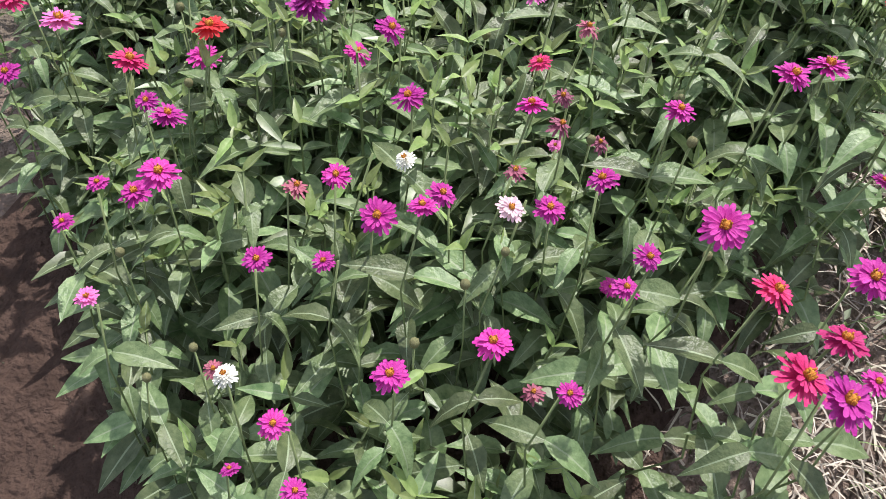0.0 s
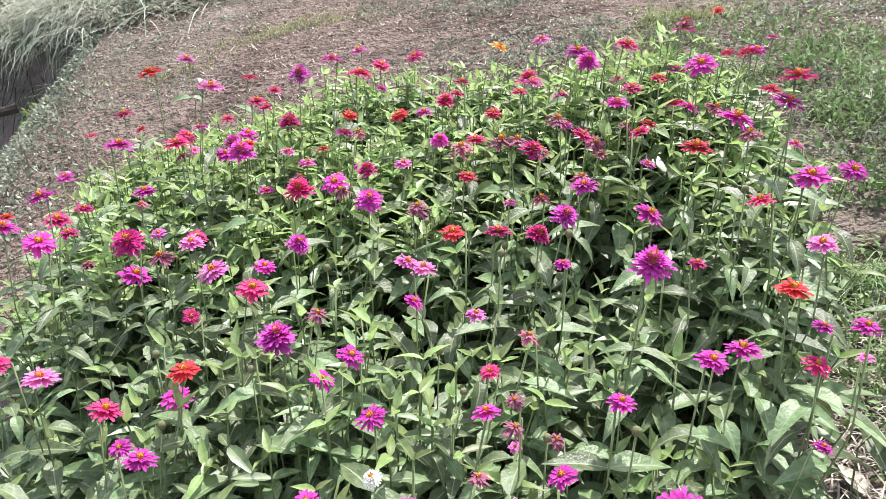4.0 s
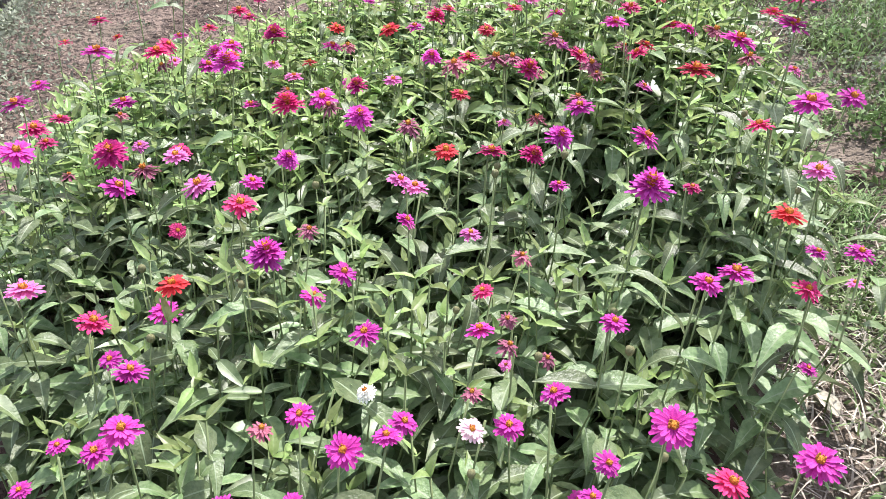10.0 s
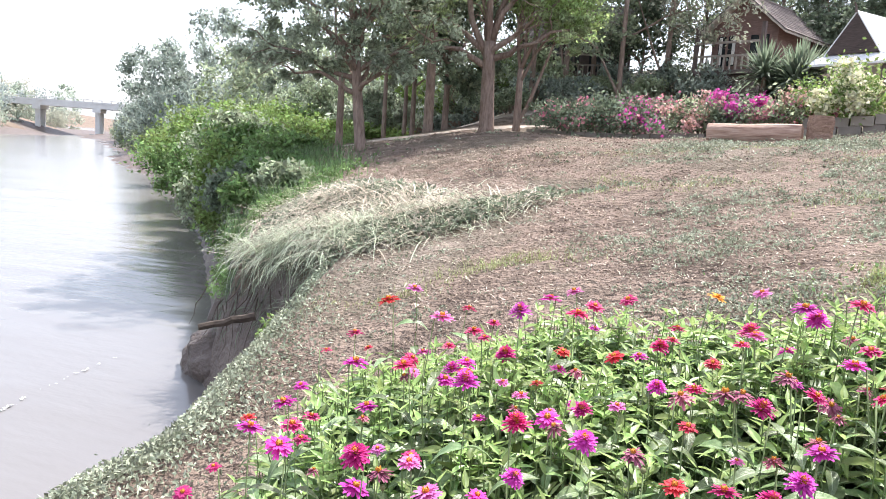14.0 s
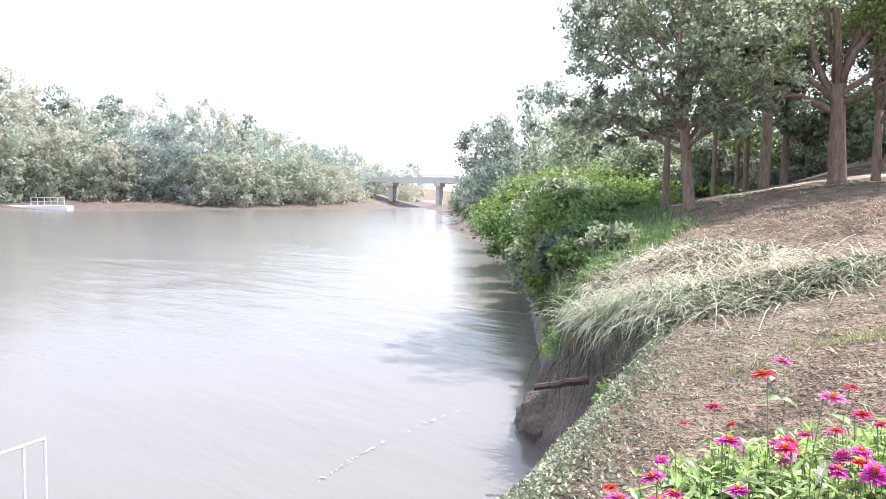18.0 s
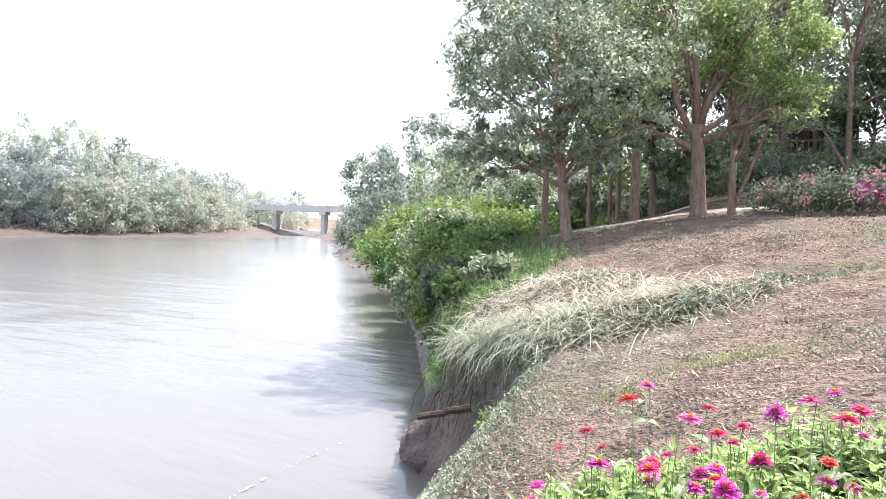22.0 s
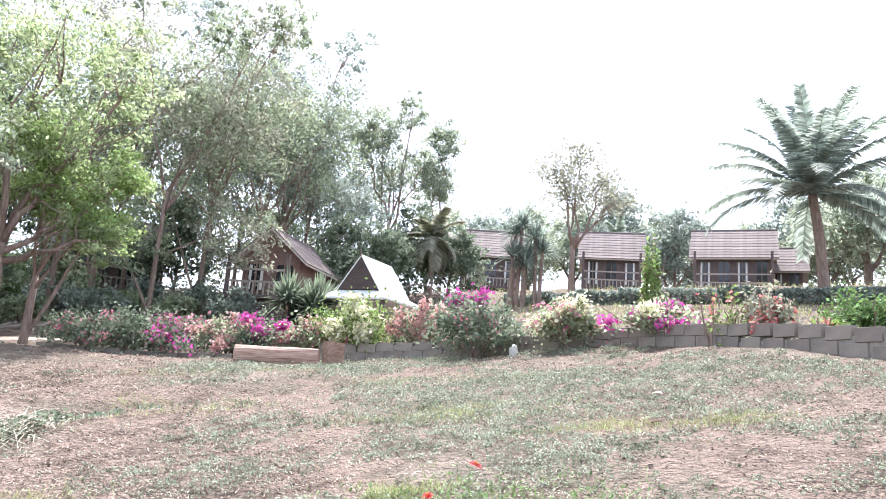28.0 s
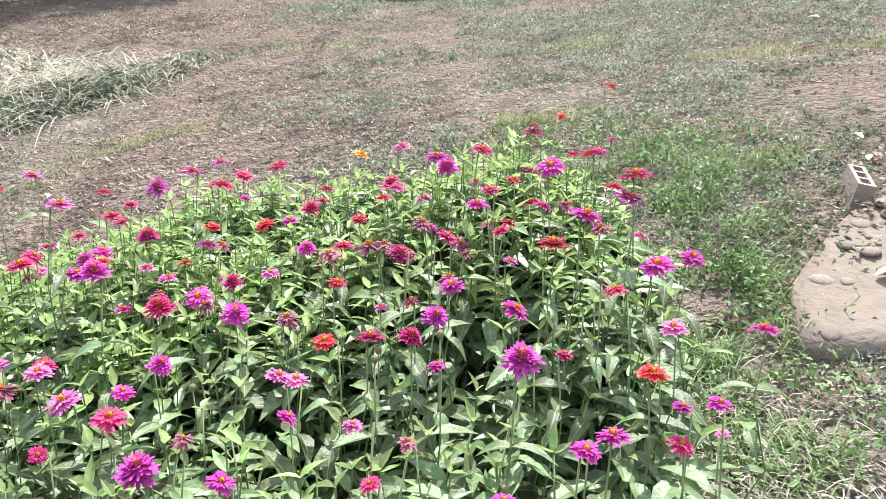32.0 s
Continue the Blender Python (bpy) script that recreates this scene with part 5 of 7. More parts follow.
p = np.stack([x, y, np.maximum(ground(x, y), -0.7) + rng.uniform(0.02, 0.3, len(x)) * (0.5 + 0.5 * ripple(x * 5, y * 4))], 1)[k]
stuff("bank_leaves", *cards(p, 0.085, rng, ratio=0.55, up=0.5), G_LAWN, "low leafy green plants on the bank beside the heap", "plants")


def bush(name, x, y, rx, ry, h, leaves, leaf, material, label, seed, category="bush", base=None, extra=(), clumps=40, group=""):
    """A rounded shrub: thin stems, a crown of small leaves, and any further crowns (material, count, size, low, high, name)."""
    rng = np.random.default_rng(seed)
    z = gz(x, y) if base is None else base
    t = thing(name, Matrix.Translation((x, y, z)), label, category, group)
    for k in range(6):
        bm = bmesh.new()
        e = Vector((rng.normal() * rx * 0.55, rng.normal() * ry * 0.55, h * rng.uniform(0.5, 0.95)))
        limb(bm, (rng.normal() * 0.08, rng.normal() * 0.08, -0.08), e, 0.022, 0.007, rng, steps=4, sides=5)
        part("stem", bm, BARK, t)
    d = dirs(clumps, rng)
    d[:, 2] = np.abs(d[:, 2]) * 1.0 - 0.15
    c = d * (0.45 + 0.75 * rng.random((clumps, 1)) ** 1.3) * [rx, ry, h * 0.66] + [0, 0, h * 0.34]
    w = rng.integers(0, clumps, leaves)
    p = c[w] + rng.normal(size=(leaves, 3)) * [rx * 0.15, ry * 0.15, h * 0.11] * rng.uniform(0.5, 1.6, (clumps, 1))[w]
    p[:, 2] = np.maximum(p[:, 2], -0.02)
    put("foliage", mesh_of("foliage", *cards(p, leaf, rng, ratio=0.6, droop=0.2), material), t)
    for mm, count, size, low, high, what in extra:
        pick = np.where((c[:, 2] / h >= low) & (c[:, 2] / h <= high))[0]
        if not len(pick):
            pick = np.arange(clumps)
        pick = rng.choice(pick, max(3, int(len(pick) * 0.42)))
        w = pick[rng.integers(0, len(pick), count)]
        q = c[w] * [1.13, 1.13, 1.08] + rng.normal(size=(count, 3)) * [rx * 0.11, ry * 0.11, h * 0.08]
        q[:, 2] = np.maximum(q[:, 2], 0)
        put(what, mesh_of(what, *cards(q, size, rng, ratio=0.8), mm), t)
    return t


for k, (az, d, r, h, m, words) in enumerate(((-34.5, 17.5, 0.6, 1.2, G_LIGHT, "yellow-green shrub at the water's edge"), (-32.6, 19.5, 1.0, 1.25, G_LAWN, "green leafy shrub on the bank"), (-30.4, 16.0, 0.8, 0.55, G_LAWN, "low green bush on the bank"),
                                          (-32.9, 24, 1.4, 1.4, G_MID, "dense green bush on the bank"), (-29.9, 22, 1.1, 0.75, G_LAWN, "green bush with creepers on the bank"), (-34.2, 31, 1.9, 1.9, G_LIGHT, "light green creeper-covered bush"),
                                          (-27.9, 25, 1.7, 0.85, G_LIGHT, "bush under bright green creepers"), (-29.5, 12.6, 0.55, 0.5, G_MID, "low leafy bush by the heap"), (-25.0, 27, 2.0, 0.8, G_LIGHT, "creeper-covered mound under the trees"),
                                          (-31.9, 13.4, 0.5, 0.45, G_LAWN, "low green bush hanging over the water"), (-32.9, 15.3, 0.55, 0.6, G_DARK, "leafy bush at the water"), (-30.4, 28, 2.0, 1.4, G_LIGHT, "creeper thicket on the bank"),
                                          (-36.6, 42, 2.4, 1.9, G_LIGHT, "green creeper mound at the water"), (-35.6, 33, 2.0, 1.7, G_LAWN, "green creeper mound at the water"), (-35.2, 26, 1.3, 1.2, G_LAWN, "leafy green bush over the water"), (-34.9, 21, 0.9, 0.9, G_MID, "leafy green bush over the water"),
                                          (-31.6, 33, 2.2, 1.5, G_LIGHT, "creeper-covered mound on the bank"), (-28.3, 32, 2.0, 1.3, G_LAWN, "creeper-covered mound under the trees"))):
    x, y = at(az, d)
    bush("bush", x, y, r, r, h + max(0, 0.5 - gz(x, y)) * 0.7, int(3600 + 1500 * r), 0.075 + 0.0026 * d, m, words, 300 + k, base=max(gz(x, y), -1.2), clumps=26)
# leafy mat over the bank beyond the heap, dark growth under its lip
u = rng.uniform(0, 1, 34000)
cy2 = 10.3 + 25 * u
cx2 = np.interp(cy2, [7.7, 9.0, 11.5, 15, 21, 29, 47], [-5.2, -5.6, -7.0, -9.6, -14, -20, -36]) + rng.normal(size=len(u)) * (0.4 + 0.5 * u) - 0.3 - 0.4 * u
gap2 = river_gap(cx2, cy2)
k = (gap2 > -0.6 - 0.9 * u) & (gap2 < 0.7) & (ripple(cx2 * 2.1, cy2 * 1.3) > -0.55)
p = np.stack([cx2, cy2, np.maximum(ground(cx2, cy2), -1.4) + rng.uniform(0, 0.3, len(u)) * (1 + 2 * u)], 1)[k]
green = rng.random(len(p)) < 0.55
stuff("bank_mat", *cards(p[green], 0.09 + 0.12 * u[k][green], rng, ratio=0.55), G_LAWN, "green leafy creepers matting the bank", "creepers")
stuff("bank_scrub", *cards(p[~green], 0.08 + 0.11 * u[k][~green], rng, ratio=0.5), G_DARK, "dark scrub hanging over the bank", "scrub")
lx, ly = rng.uniform(-5.4, -2.7, 40000), rng.uniform(5.0, 8.2, 40000)
g = river_gap(lx, ly)
k = (g > -0.28) & (g < 0.08)
lx, ly = lx[k][:900], ly[k][:900]
stuff("lip_scrub", *blades(np.stack([lx, ly, ground(lx, ly) + rng.uniform(0.0, 0.06, len(lx))], 1), 0.28, 0.013, rng, (-0.9, 0.3), heading=math.pi + 0.7 + rng.normal(size=len(lx)) * 0.8, droop=0.5, seg=3), G_DARK, "dark grass and roots hanging under the bank lip", "grass")
# weeds over the near bank
n = 24000
ty = rng.triangular(1.5, 2.6, 5.9, n)
tx = np.interp(ty, [0, 1.8, 3.0, 4.2, 5.2, 6.0], [-3.05, -2.75, -2.5, -2.7, -2.95, -3.1]) + rng.normal(size=n) * 0.36 - 0.22
p = np.stack([tx, ty, np.maximum(ground(tx, ty), -1.2) + rng.uniform(0, 0.12, n)], 1)
stuff("bank_weeds", *cards(p, 0.03, rng, ratio=0.5, up=0.4), WEED, "grey-green weeds matting the bank edge", "weeds")
bush("bush", -3.05, 5.35, 0.24, 0.22, 0.36, 700, 0.06, G_LIGHT, "small bright green plant on the bank edge", 330, base=gz(-3.05, 5.35) - 0.03)
# slumped mud below the overhang
bm = bmesh.new()
bmesh.ops.create_icosphere(bm, subdivisions=5, radius=1.0)
for v in bm.verts:
    n3 = 0.22 * noise.noise(v.co * 1.6) + 0.13 * noise.noise(v.co * 3.7 + Vector((4, 0, 0))) + 0.07 * noise.noise(v.co * 8 + Vector((0, 7, 0)))
    v.co = v.co * (1 + n3)
    v.co = Vector((v.co.x * 0.8, v.co.y * 0.75, v.co.z * 0.72))
mx0, my0 = at(-33.0, 9.9)
ob = new("mud_bank", bm_mesh("mud_bank", bm, mud, True))
ob.matrix_basis = Matrix.Translation((mx0 + 0.22, my0 - 0.05, WATER - 0.02)) @ Euler((0.12, 0.15, 0.5)).to_matrix().to_4x4()
tagged(ob, "slumped wet brown mud below the overhanging bank", "mud", kind="structure")
# driftwood and roots on the mud
WOODY = mat("driftwood", [(0.3, (0.04, 0.03, 0.024)), (0.7, (0.11, 0.084, 0.066))], scale=14, rough=0.85, bump=0.6, stretch=(1, 1, 4))
t = thing("driftwood", Matrix.Translation((-4.35, 6.4, -0.4)), "dark broken branch jutting from the mud bank", "branch")
part("branch", limb(bm := bmesh.new(), (0.25, 0.2, 0.1), (-0.24, -0.1, -0.02), 0.045, 0.036, rng, sag=0.0) and bm, WOODY, t)
for k, (az, d, up, reach) in enumerate(((-37.6, 36, -1.0, 2.6), (-37.0, 33, -0.9, 2.2), (-36.4, 27, -1.1, 1.7), (-35.9, 22, -1.15, 1.3), (-38.4, 44, -0.8, 2.6))):
    x, y = at(az, d)
    t = thing("snag", Matrix.Translation((x + 0.9, y + 0.2, up)), "bare fallen branch reaching over the water", "branch", "snags along the bank")
    part("branch", limb(bm := bmesh.new(), (0.6, 0.2, 0.15), (-reach * 0.6, -reach * 0.35, 0.1 + 0.1 * (k % 2)), 0.09, 0.03, rng) and bm, WOODY, t)
    for q in range(3):
        o = Vector((-reach * 0.15 * q, -reach * 0.09 * q, 0.13))
        part("twig", limb(bm := bmesh.new(), o, o + Vector((-0.5 * rng.random() - 0.2, rng.normal() * 0.4, rng.uniform(-0.3, 0.5))), 0.03, 0.008, rng, steps=4, sides=5) and bm, WOODY, t)
t = thing("bank_roots", Matrix.Translation((-4.2, 6.5, -0.5)), "thin bare roots hanging from the bank", "roots")
for k in range(34):
    bm = bmesh.new()
    a = Vector((rng.uniform(-0.7, 1.0), rng.uniform(0.1, 0.9), rng.uniform(0.2, 0.55)))
    limb(bm, a, a + Vector((rng.uniform(-0.25, 0.1), rng.uniform(-0.3, 0.05), rng.uniform(-0.8, -0.3))), 0.007, 0.002, rng, steps=4, sides=5)
    part("root", bm, WOODY, t)

# ---- stone path, block, stand ----
CEM = mat("path_cement", [(0.3, (0.13, 0.104, 0.083)), (0.5, (0.225, 0.182, 0.146)), (0.75, (0.31, 0.26, 0.21))], scale=9, rough=0.9, bump=0.7, bump_scale=40, coarse=0.3, gloss=0.15, dist=0.012)
PEBBLE = mat("pebble", [(0.3, (0.17, 0.14, 0.115)), (0.7, (0.31, 0.255, 0.21))], scale=9, rough=0.75, bump=0.3, vary=0.25)
CONC = mat("concrete_block", [(0.3, (0.19, 0.165, 0.142)), (0.6, (0.275, 0.24, 0.205)), (0.8, (0.35, 0.31, 0.27))], scale=5, rough=0.92, bump=0.5, bump_scale=60, coarse=0.3, vary=0.14, gloss=0.15)
PATHS = [np.array([(1.42, 1.80), (1.56, 2.06), (1.86, 2.33), (2.08, 2.47), (2.35, 2.52), (2.7, 2.4), (2.65, 1.95), (2.2, 1.62), (1.75, 1.66)]),
         np.array([(1.26, 1.52), (1.41, 1.78), (1.74, 1.64), (2.18, 1.6), (2.3, 1.3), (1.95, 1.0), (1.5, 1.22)])]
stones = []
for i in range(3):
    bm = bmesh.new()
    bmesh.ops.create_icosphere(bm, subdivisions=2, radius=1)
    rr = np.random.default_rng(90 + i)
    for v in bm.verts:
        v.co *= 1 + 0.12 * noise.noise(v.co * 1.3 + Vector((i * 5, 0, 0)))
    stones.append(bm_mesh("stone", bm, PEBBLE, True))
for i, poly in enumerate(PATHS):
    lift = (0.05, -0.01)[i]
    bm = bmesh.new()
    top = [bm.verts.new((px, py, gz(px, py) + lift)) for px, py in poly]
    bot = [bm.verts.new((px * 1.0, py * 1.0, gz(px, py) - 0.2)) for px, py in poly]
    bm.faces.new(top)
    for k in range(len(poly)):
        bm.faces.new((top[k - 1], bot[k - 1], bot[k], top[k]))
    bmesh.ops.recalc_face_normals(bm, faces=bm.faces)
    bmesh.ops.triangulate(bm, faces=[f for f in bm.faces if len(f.verts) > 4])
    bmesh.ops.subdivide_edges(bm, edges=bm.edges, cuts=3, use_grid_fill=True)
    for v in bm.verts:
        v.co += Vector((noise.noise(v.co * 5), noise.noise(v.co * 5 + Vector((9, 0, 0))), 0.6 * noise.noise(v.co * 4 + Vector((0, 9, 0))))) * 0.022
    slab_ob = new(f"path_{i + 1}", bm_mesh("path", bm, CEM, True))
    tagged(slab_ob, "sandy cement path step set with river pebbles", "path", kind="structure")
    placed = []
    for tries in range(2400):
        px, py = rng.uniform(1.25, 3.2), rng.uniform(1.0, 3.0)
        r = rng.uniform(0.018, 0.052)
        if inside(poly, np.array([px]), np.array([py]))[0] and edge_gap(poly, np.array([px]), np.array([py]))[0] > r and all(math.hypot(px - q[0], py - q[1]) > (r + q[2]) * 1.02 for q in placed) and len(placed) < 110:
            placed.append((px, py, r))
            put("stone", stones[len(placed) % 3], slab_ob, Matrix.Translation((px, py, gz(px, py) + lift - 0.003)) @ Euler((rng.normal() * 0.05 + 0.19, rng.normal() * 0.05 - 0.23, 0)).to_matrix().to_4x4() @ Matrix.Rotation(rng.uniform(0, 6), 4, "Z") @ Matrix.Diagonal((r, r * rng.uniform(0.65, 0.95), r * 0.38, 1)))


x, y = patch(520, 2.2, 2.36, 0.28, 0.17, rng)
stuff("path_litter", *cards(lie(x, y, 0.055) + rng.uniform(0, 0.02, (len(x), 1)) * [0, 0, 1], 0.032, rng, ratio=0.45, up=0.75, axis=flat(len(x), rng)), LITTER, "dry leaf crumbs scattered over the path", "leaf litter")
a2, d2 = np.radians(rng.uniform(17, 56, 7000)), rng.uniform(16.5, 38, 7000)
x, y = d2 * np.sin(a2), d2 * np.cos(a2)
stuff("slope_grass", *blades(lie(x, y), 0.22, 0.03, rng, (0.3, 1.2), droop=0.3, seg=2), TUFT, "thin dry grass on the slope below the huts", "grass")


def hollow_block():
    """A block with three pits from above, one closed skin."""
    bm = bmesh.new()
    xs, ys = (-0.195, -0.16, -0.075, -0.045, 0.045, 0.075, 0.16, 0.195), (-0.045, -0.024, 0.024, 0.045)
    grid = {(i, j): bm.verts.new((xs[i], ys[j], 0.19)) for i in range(8) for j in range(4)}
    foot = [bm.verts.new((x, y, 0)) for x, y in ((xs[0], ys[0]), (xs[7], ys[0]), (xs[7], ys[3]), (xs[0], ys[3]))]
    for i in range(7):
        for j in range(3):
            c = [grid[i, j], grid[i + 1, j], grid[i + 1, j + 1], grid[i, j + 1]]
            if j == 1 and i in (1, 3, 5):
                d = [bm.verts.new(v.co - Vector((0, 0, 0.1))) for v in c]
                bm.faces.new(d)
                for k in range(4):
                    bm.faces.new((c[k - 1], c[k], d[k], d[k - 1]))
            else:
                bm.faces.new(c)
    rims = [[grid[i, 0] for i in range(8)], [grid[7, j] for j in range(4)], [grid[i, 3] for i in range(7, -1, -1)], [grid[0, j] for j in range(3, -1, -1)]]
    for k in range(4):
        bm.faces.new([foot[(k + 1) % 4], foot[k]] + rims[k])
    bm.faces.new(foot)
    bmesh.ops.recalc_face_normals(bm, faces=bm.faces)
    return bm


blk = new("concrete_block", bm_mesh("concrete_block", hollow_block(), mat("sandy_concrete", [(0.3, (0.26, 0.22, 0.18)), (0.6, (0.36, 0.31, 0.26)), (0.8, (0.43, 0.38, 0.32))], scale=9, rough=0.92, bump=0.6, bump_scale=60, coarse=0.3, gloss=0.15)))
blk.matrix_basis = Matrix.Translation((2.13, 2.6, gz(2.13, 2.6) - 0.05)) @ Euler((0.12, -0.12, radians(62))).to_matrix().to_4x4() @ Matrix.Scale(0.74, 4)
tagged(blk, "grey hollow concrete block standing beside the path", "block")
STEEL = mat("brown_paint", [(0.3, (0.15, 0.12, 0.11)), (0.7, (0.22, 0.175, 0.16))], scale=9, rough=0.6, bump=0.12, gloss=0.3)
SLATW = mat("weathered_board", [(0.3, (0.16, 0.115, 0.10)), (0.7, (0.26, 0.195, 0.175))], scale=6, rough=0.7, bump=0.4, stretch=(0.6, 6, 6), vary=0.15)
sx, sy = 1.925, 1.925
H = 1.34 - gz(sx, sy)
bench = thing("bench", Matrix.Translation((sx, sy, gz(sx, sy))) @ Euler((0, 0, radians(32))).to_matrix().to_4x4(), "low brown plank bench with broad painted legs beside the path", "bench")
for dx in (0.0, 1.25):
    for dy in (-0.14, -0.92):
        part("leg", slab(dx, dy, -0.25 + 0.24 * dx, dx + 0.05, dy + 0.14, H - 0.002, 0.004), STEEL, bench)
    part("apron", slab(dx + 0.008, -0.776, H - 0.13, dx + 0.042, -0.144, H - 0.003, 0.003), STEEL, bench)
    part("stretcher", slab(dx - 0.036, -0.95, 0.045 + 0.2 * dx, dx - 0.004, 0.06, 0.115 + 0.2 * dx, 0.003), SLATW, bench, "pinkish brown low cross board")
for k in range(6):
    part("seat_board", slab(-0.02 + 0.012 * (k % 3), -0.165 - 0.135 * k, H, 1.36, -0.055 - 0.135 * k, H + 0.03, 0.004), SLATW, bench)

# ---- log seat and stump ----
LOGW = mat("log_wood", [(0.3, (0.22, 0.13, 0.10)), (0.5, (0.40, 0.27, 0.21)), (0.75, (0.56, 0.43, 0.35))], scale=5, rough=0.8, bump=0.7, stretch=(0.5, 5, 5), gloss=0.15, dist=0.02)
BARKW = mat("stump_bark", [(0.3, (0.20, 0.12, 0.09)), (0.7, (0.42, 0.29, 0.22))], scale=6, rough=0.9, bump=0.9, stretch=(4, 4, 0.7), dist=0.03)


def rough_round(length, r, seed, material, name, label, m, category):
    bm = bmesh.new()
    rings = []
    for i in range(15):
        q = i / 14
        ring = []
        for k in range(22):
            a = k * math.tau / 22
            rr = r * (1 + 0.05 * math.sin(3 * a + seed) + 0.03 * math.sin(7 * a + 4 * q + seed) + 0.03 * math.sin(9 * q + seed) + 0.05 * noise.noise(Vector((math.cos(a) * 2, math.sin(a) * 2, q * 4 + seed))))
            ring.append(bm.verts.new(((q - 0.5) * length, math.cos(a) * rr, math.sin(a) * rr)))
        rings.append(ring)
    for r0, r1 in zip(rings, rings[1:]):
        for k in range(22):
            bm.faces.new((r0[k], r0[(k + 1) % 22], r1[(k + 1) % 22], r1[k]))
    for ring in (rings[0][::-1], rings[-1]):
        g = bmesh.ops.inset_individual(bm, faces=[bm.faces.new(ring)], thickness=0.03)
    ob = new(name, bm_mesh(name, bm, material))
    ob.matrix_basis = m
    return tagged(ob, label, category)


g0 = gz(1.3, 14.3)
rough_round(1.58, 0.175, 1.0, LOGW, "log_bench", "weathered reddish log lying as a bench on the lawn", Matrix.Translation((1.3, 14.3, g0 + 0.165)) @ Euler((0, -0.03, math.atan2(-0.42, 1.52))).to_matrix().to_4x4(), "log")
rough_round(0.44, 0.205, 2.0, BARKW, "stump", "upright sawn tree stump beside the log", Matrix.Translation((2.33, 14.1, gz(2.33, 14.1) + 0.2)) @ Euler((0, radians(-90), 0.3)).to_matrix().to_4x4(), "stump")

# ---- garden wall of concrete blocks ----
WALL = [(-3.4, 18.2), (0.0, 16.9), (3.5, 15.5), (6.0, 13.8), (7.25, 12.0), (7.75, 9.4), (7.85, 6.7), (7.8, 2.0), (7.6, -4)]
bm = bmesh.new()
box(bm, -0.194, -0.07, -0.093, 0.194, 0.07, 0.093, 0.008)
unit = bm_mesh("block", bm, CONC)
core = bmesh.new()
path, acc = [], 0.0
for (x0, y0), (x1, y1) in zip(WALL, WALL[1:]):
    m = int(math.hypot(x1 - x0, y1 - y0) / 0.4)
    path += [(x0 + (x1 - x0) * k / m, y0 + (y1 - y0) * k / m, math.atan2(y1 - y0, x1 - x0)) for k in range(m)]
    box(core, 0, -0.045, -0.5, math.hypot(x1 - x0, y1 - y0), 0.045, 0.3 if x0 > 2 else 0.0, 0,
        Matrix.Translation((x0, y0, min(gz(x0, y0), gz(x1, y1)))) @ Euler((0, 0, math.atan2(y1 - y0, x1 - x0))).to_matrix().to_4x4())
wall = new("wall_1", bm_mesh("wall", core, mat("mortar", [(0.3, (0.24, 0.22, 0.19)), (0.7, (0.34, 0.31, 0.27))], scale=12, rough=0.95)))
tagged(wall, "low garden wall of bare concrete blocks", "wall", kind="structure")
for k, (px, py, a) in enumerate(path):
    zz = sum(gz(q[0], q[1]) for q in path[max(0, k - 3):k + 4]) / len(path[max(0, k - 3):k + 4])
    for course in range(2 if px > 2.2 else 1):
        s = 0.2 * (course % 2)
        put("block", unit, wall, Matrix.Translation((px + math.cos(a) * s, py + math.sin(a) * s, zz + (0.06 if px > 2.2 else -0.0) + 0.195 * course)) @ Euler((0, 0, a)).to_matrix().to_4x4())

# ---- fallen leaves ----
BROWN = mat("fallen_leaf", [(0.3, (0.15, 0.10, 0.075)), (0.7, (0.34, 0.245, 0.19))], scale=14, rough=0.8, bump=0.4, vary=0.4, thin=0.1)
PALELEAF = mat("bleached_leaf", [(0.3, (0.48, 0.44, 0.34)), (0.7, (0.62, 0.58, 0.47))], scale=14, rough=0.8, bump=0.4, vary=0.2, thin=0.1)
curled = []
for k, material in enumerate((BROWN, PALELEAF, BROWN)):
    v, f = leaf_shape(0.13, 0.06, 0.02 + 0.06 * k, 0.32)
    curled.append(mesh_of("fallen_leaf", v, f, material, True))
SPOTS = [(2.71, 3.94), (1.61, 2.84), (1.96, 2.72), (1.28, 2.06), (0.93, 1.2), (2.5, 2.3), (2.1, 2.05), (1.8, 2.0), (1.9, 1.85), (2.4, 2.2), (-1.6, 4.6), (3.4, 5.0), (0.3, 5.6), (4.4, 6.3)]
ON_PATH = {5, 6, 7, 8, 9}
SPOTS += [(2.45 + rng.normal() * 0.22, 2.85 + rng.normal() * 0.18) for k in range(22)]
for k, (px, py) in enumerate(SPOTS):
    ob = new("fallen_leaf", curled[k % 3])
    slope = Vector((gz(px - 0.06, py) - gz(px + 0.06, py), gz(px, py - 0.06) - gz(px, py + 0.06), 0.12)).normalized()
    lay = Vector((0, 0, 1)).rotation_difference(slope).to_matrix().to_4x4()
    size = rng.uniform(0.55, 0.95) * (1 if k < 14 else 0.75)
    ob.matrix_basis = Matrix.Translation((px, py, gz(px, py) + (0.056 if k in ON_PATH else 0.012 + 0.012 * (k > 13)))) @ lay @ Euler((rng.normal() * 0.12, rng.normal() * 0.15, rng.uniform(0, 6.28))).to_matrix().to_4x4() @ Matrix.Scale(size, 4)
    tagged(ob, "curled dry brown leaf lying on the ground" if k % 3 != 1 else "bleached dry leaf lying on the ground", "leaf", "fallen leaves")
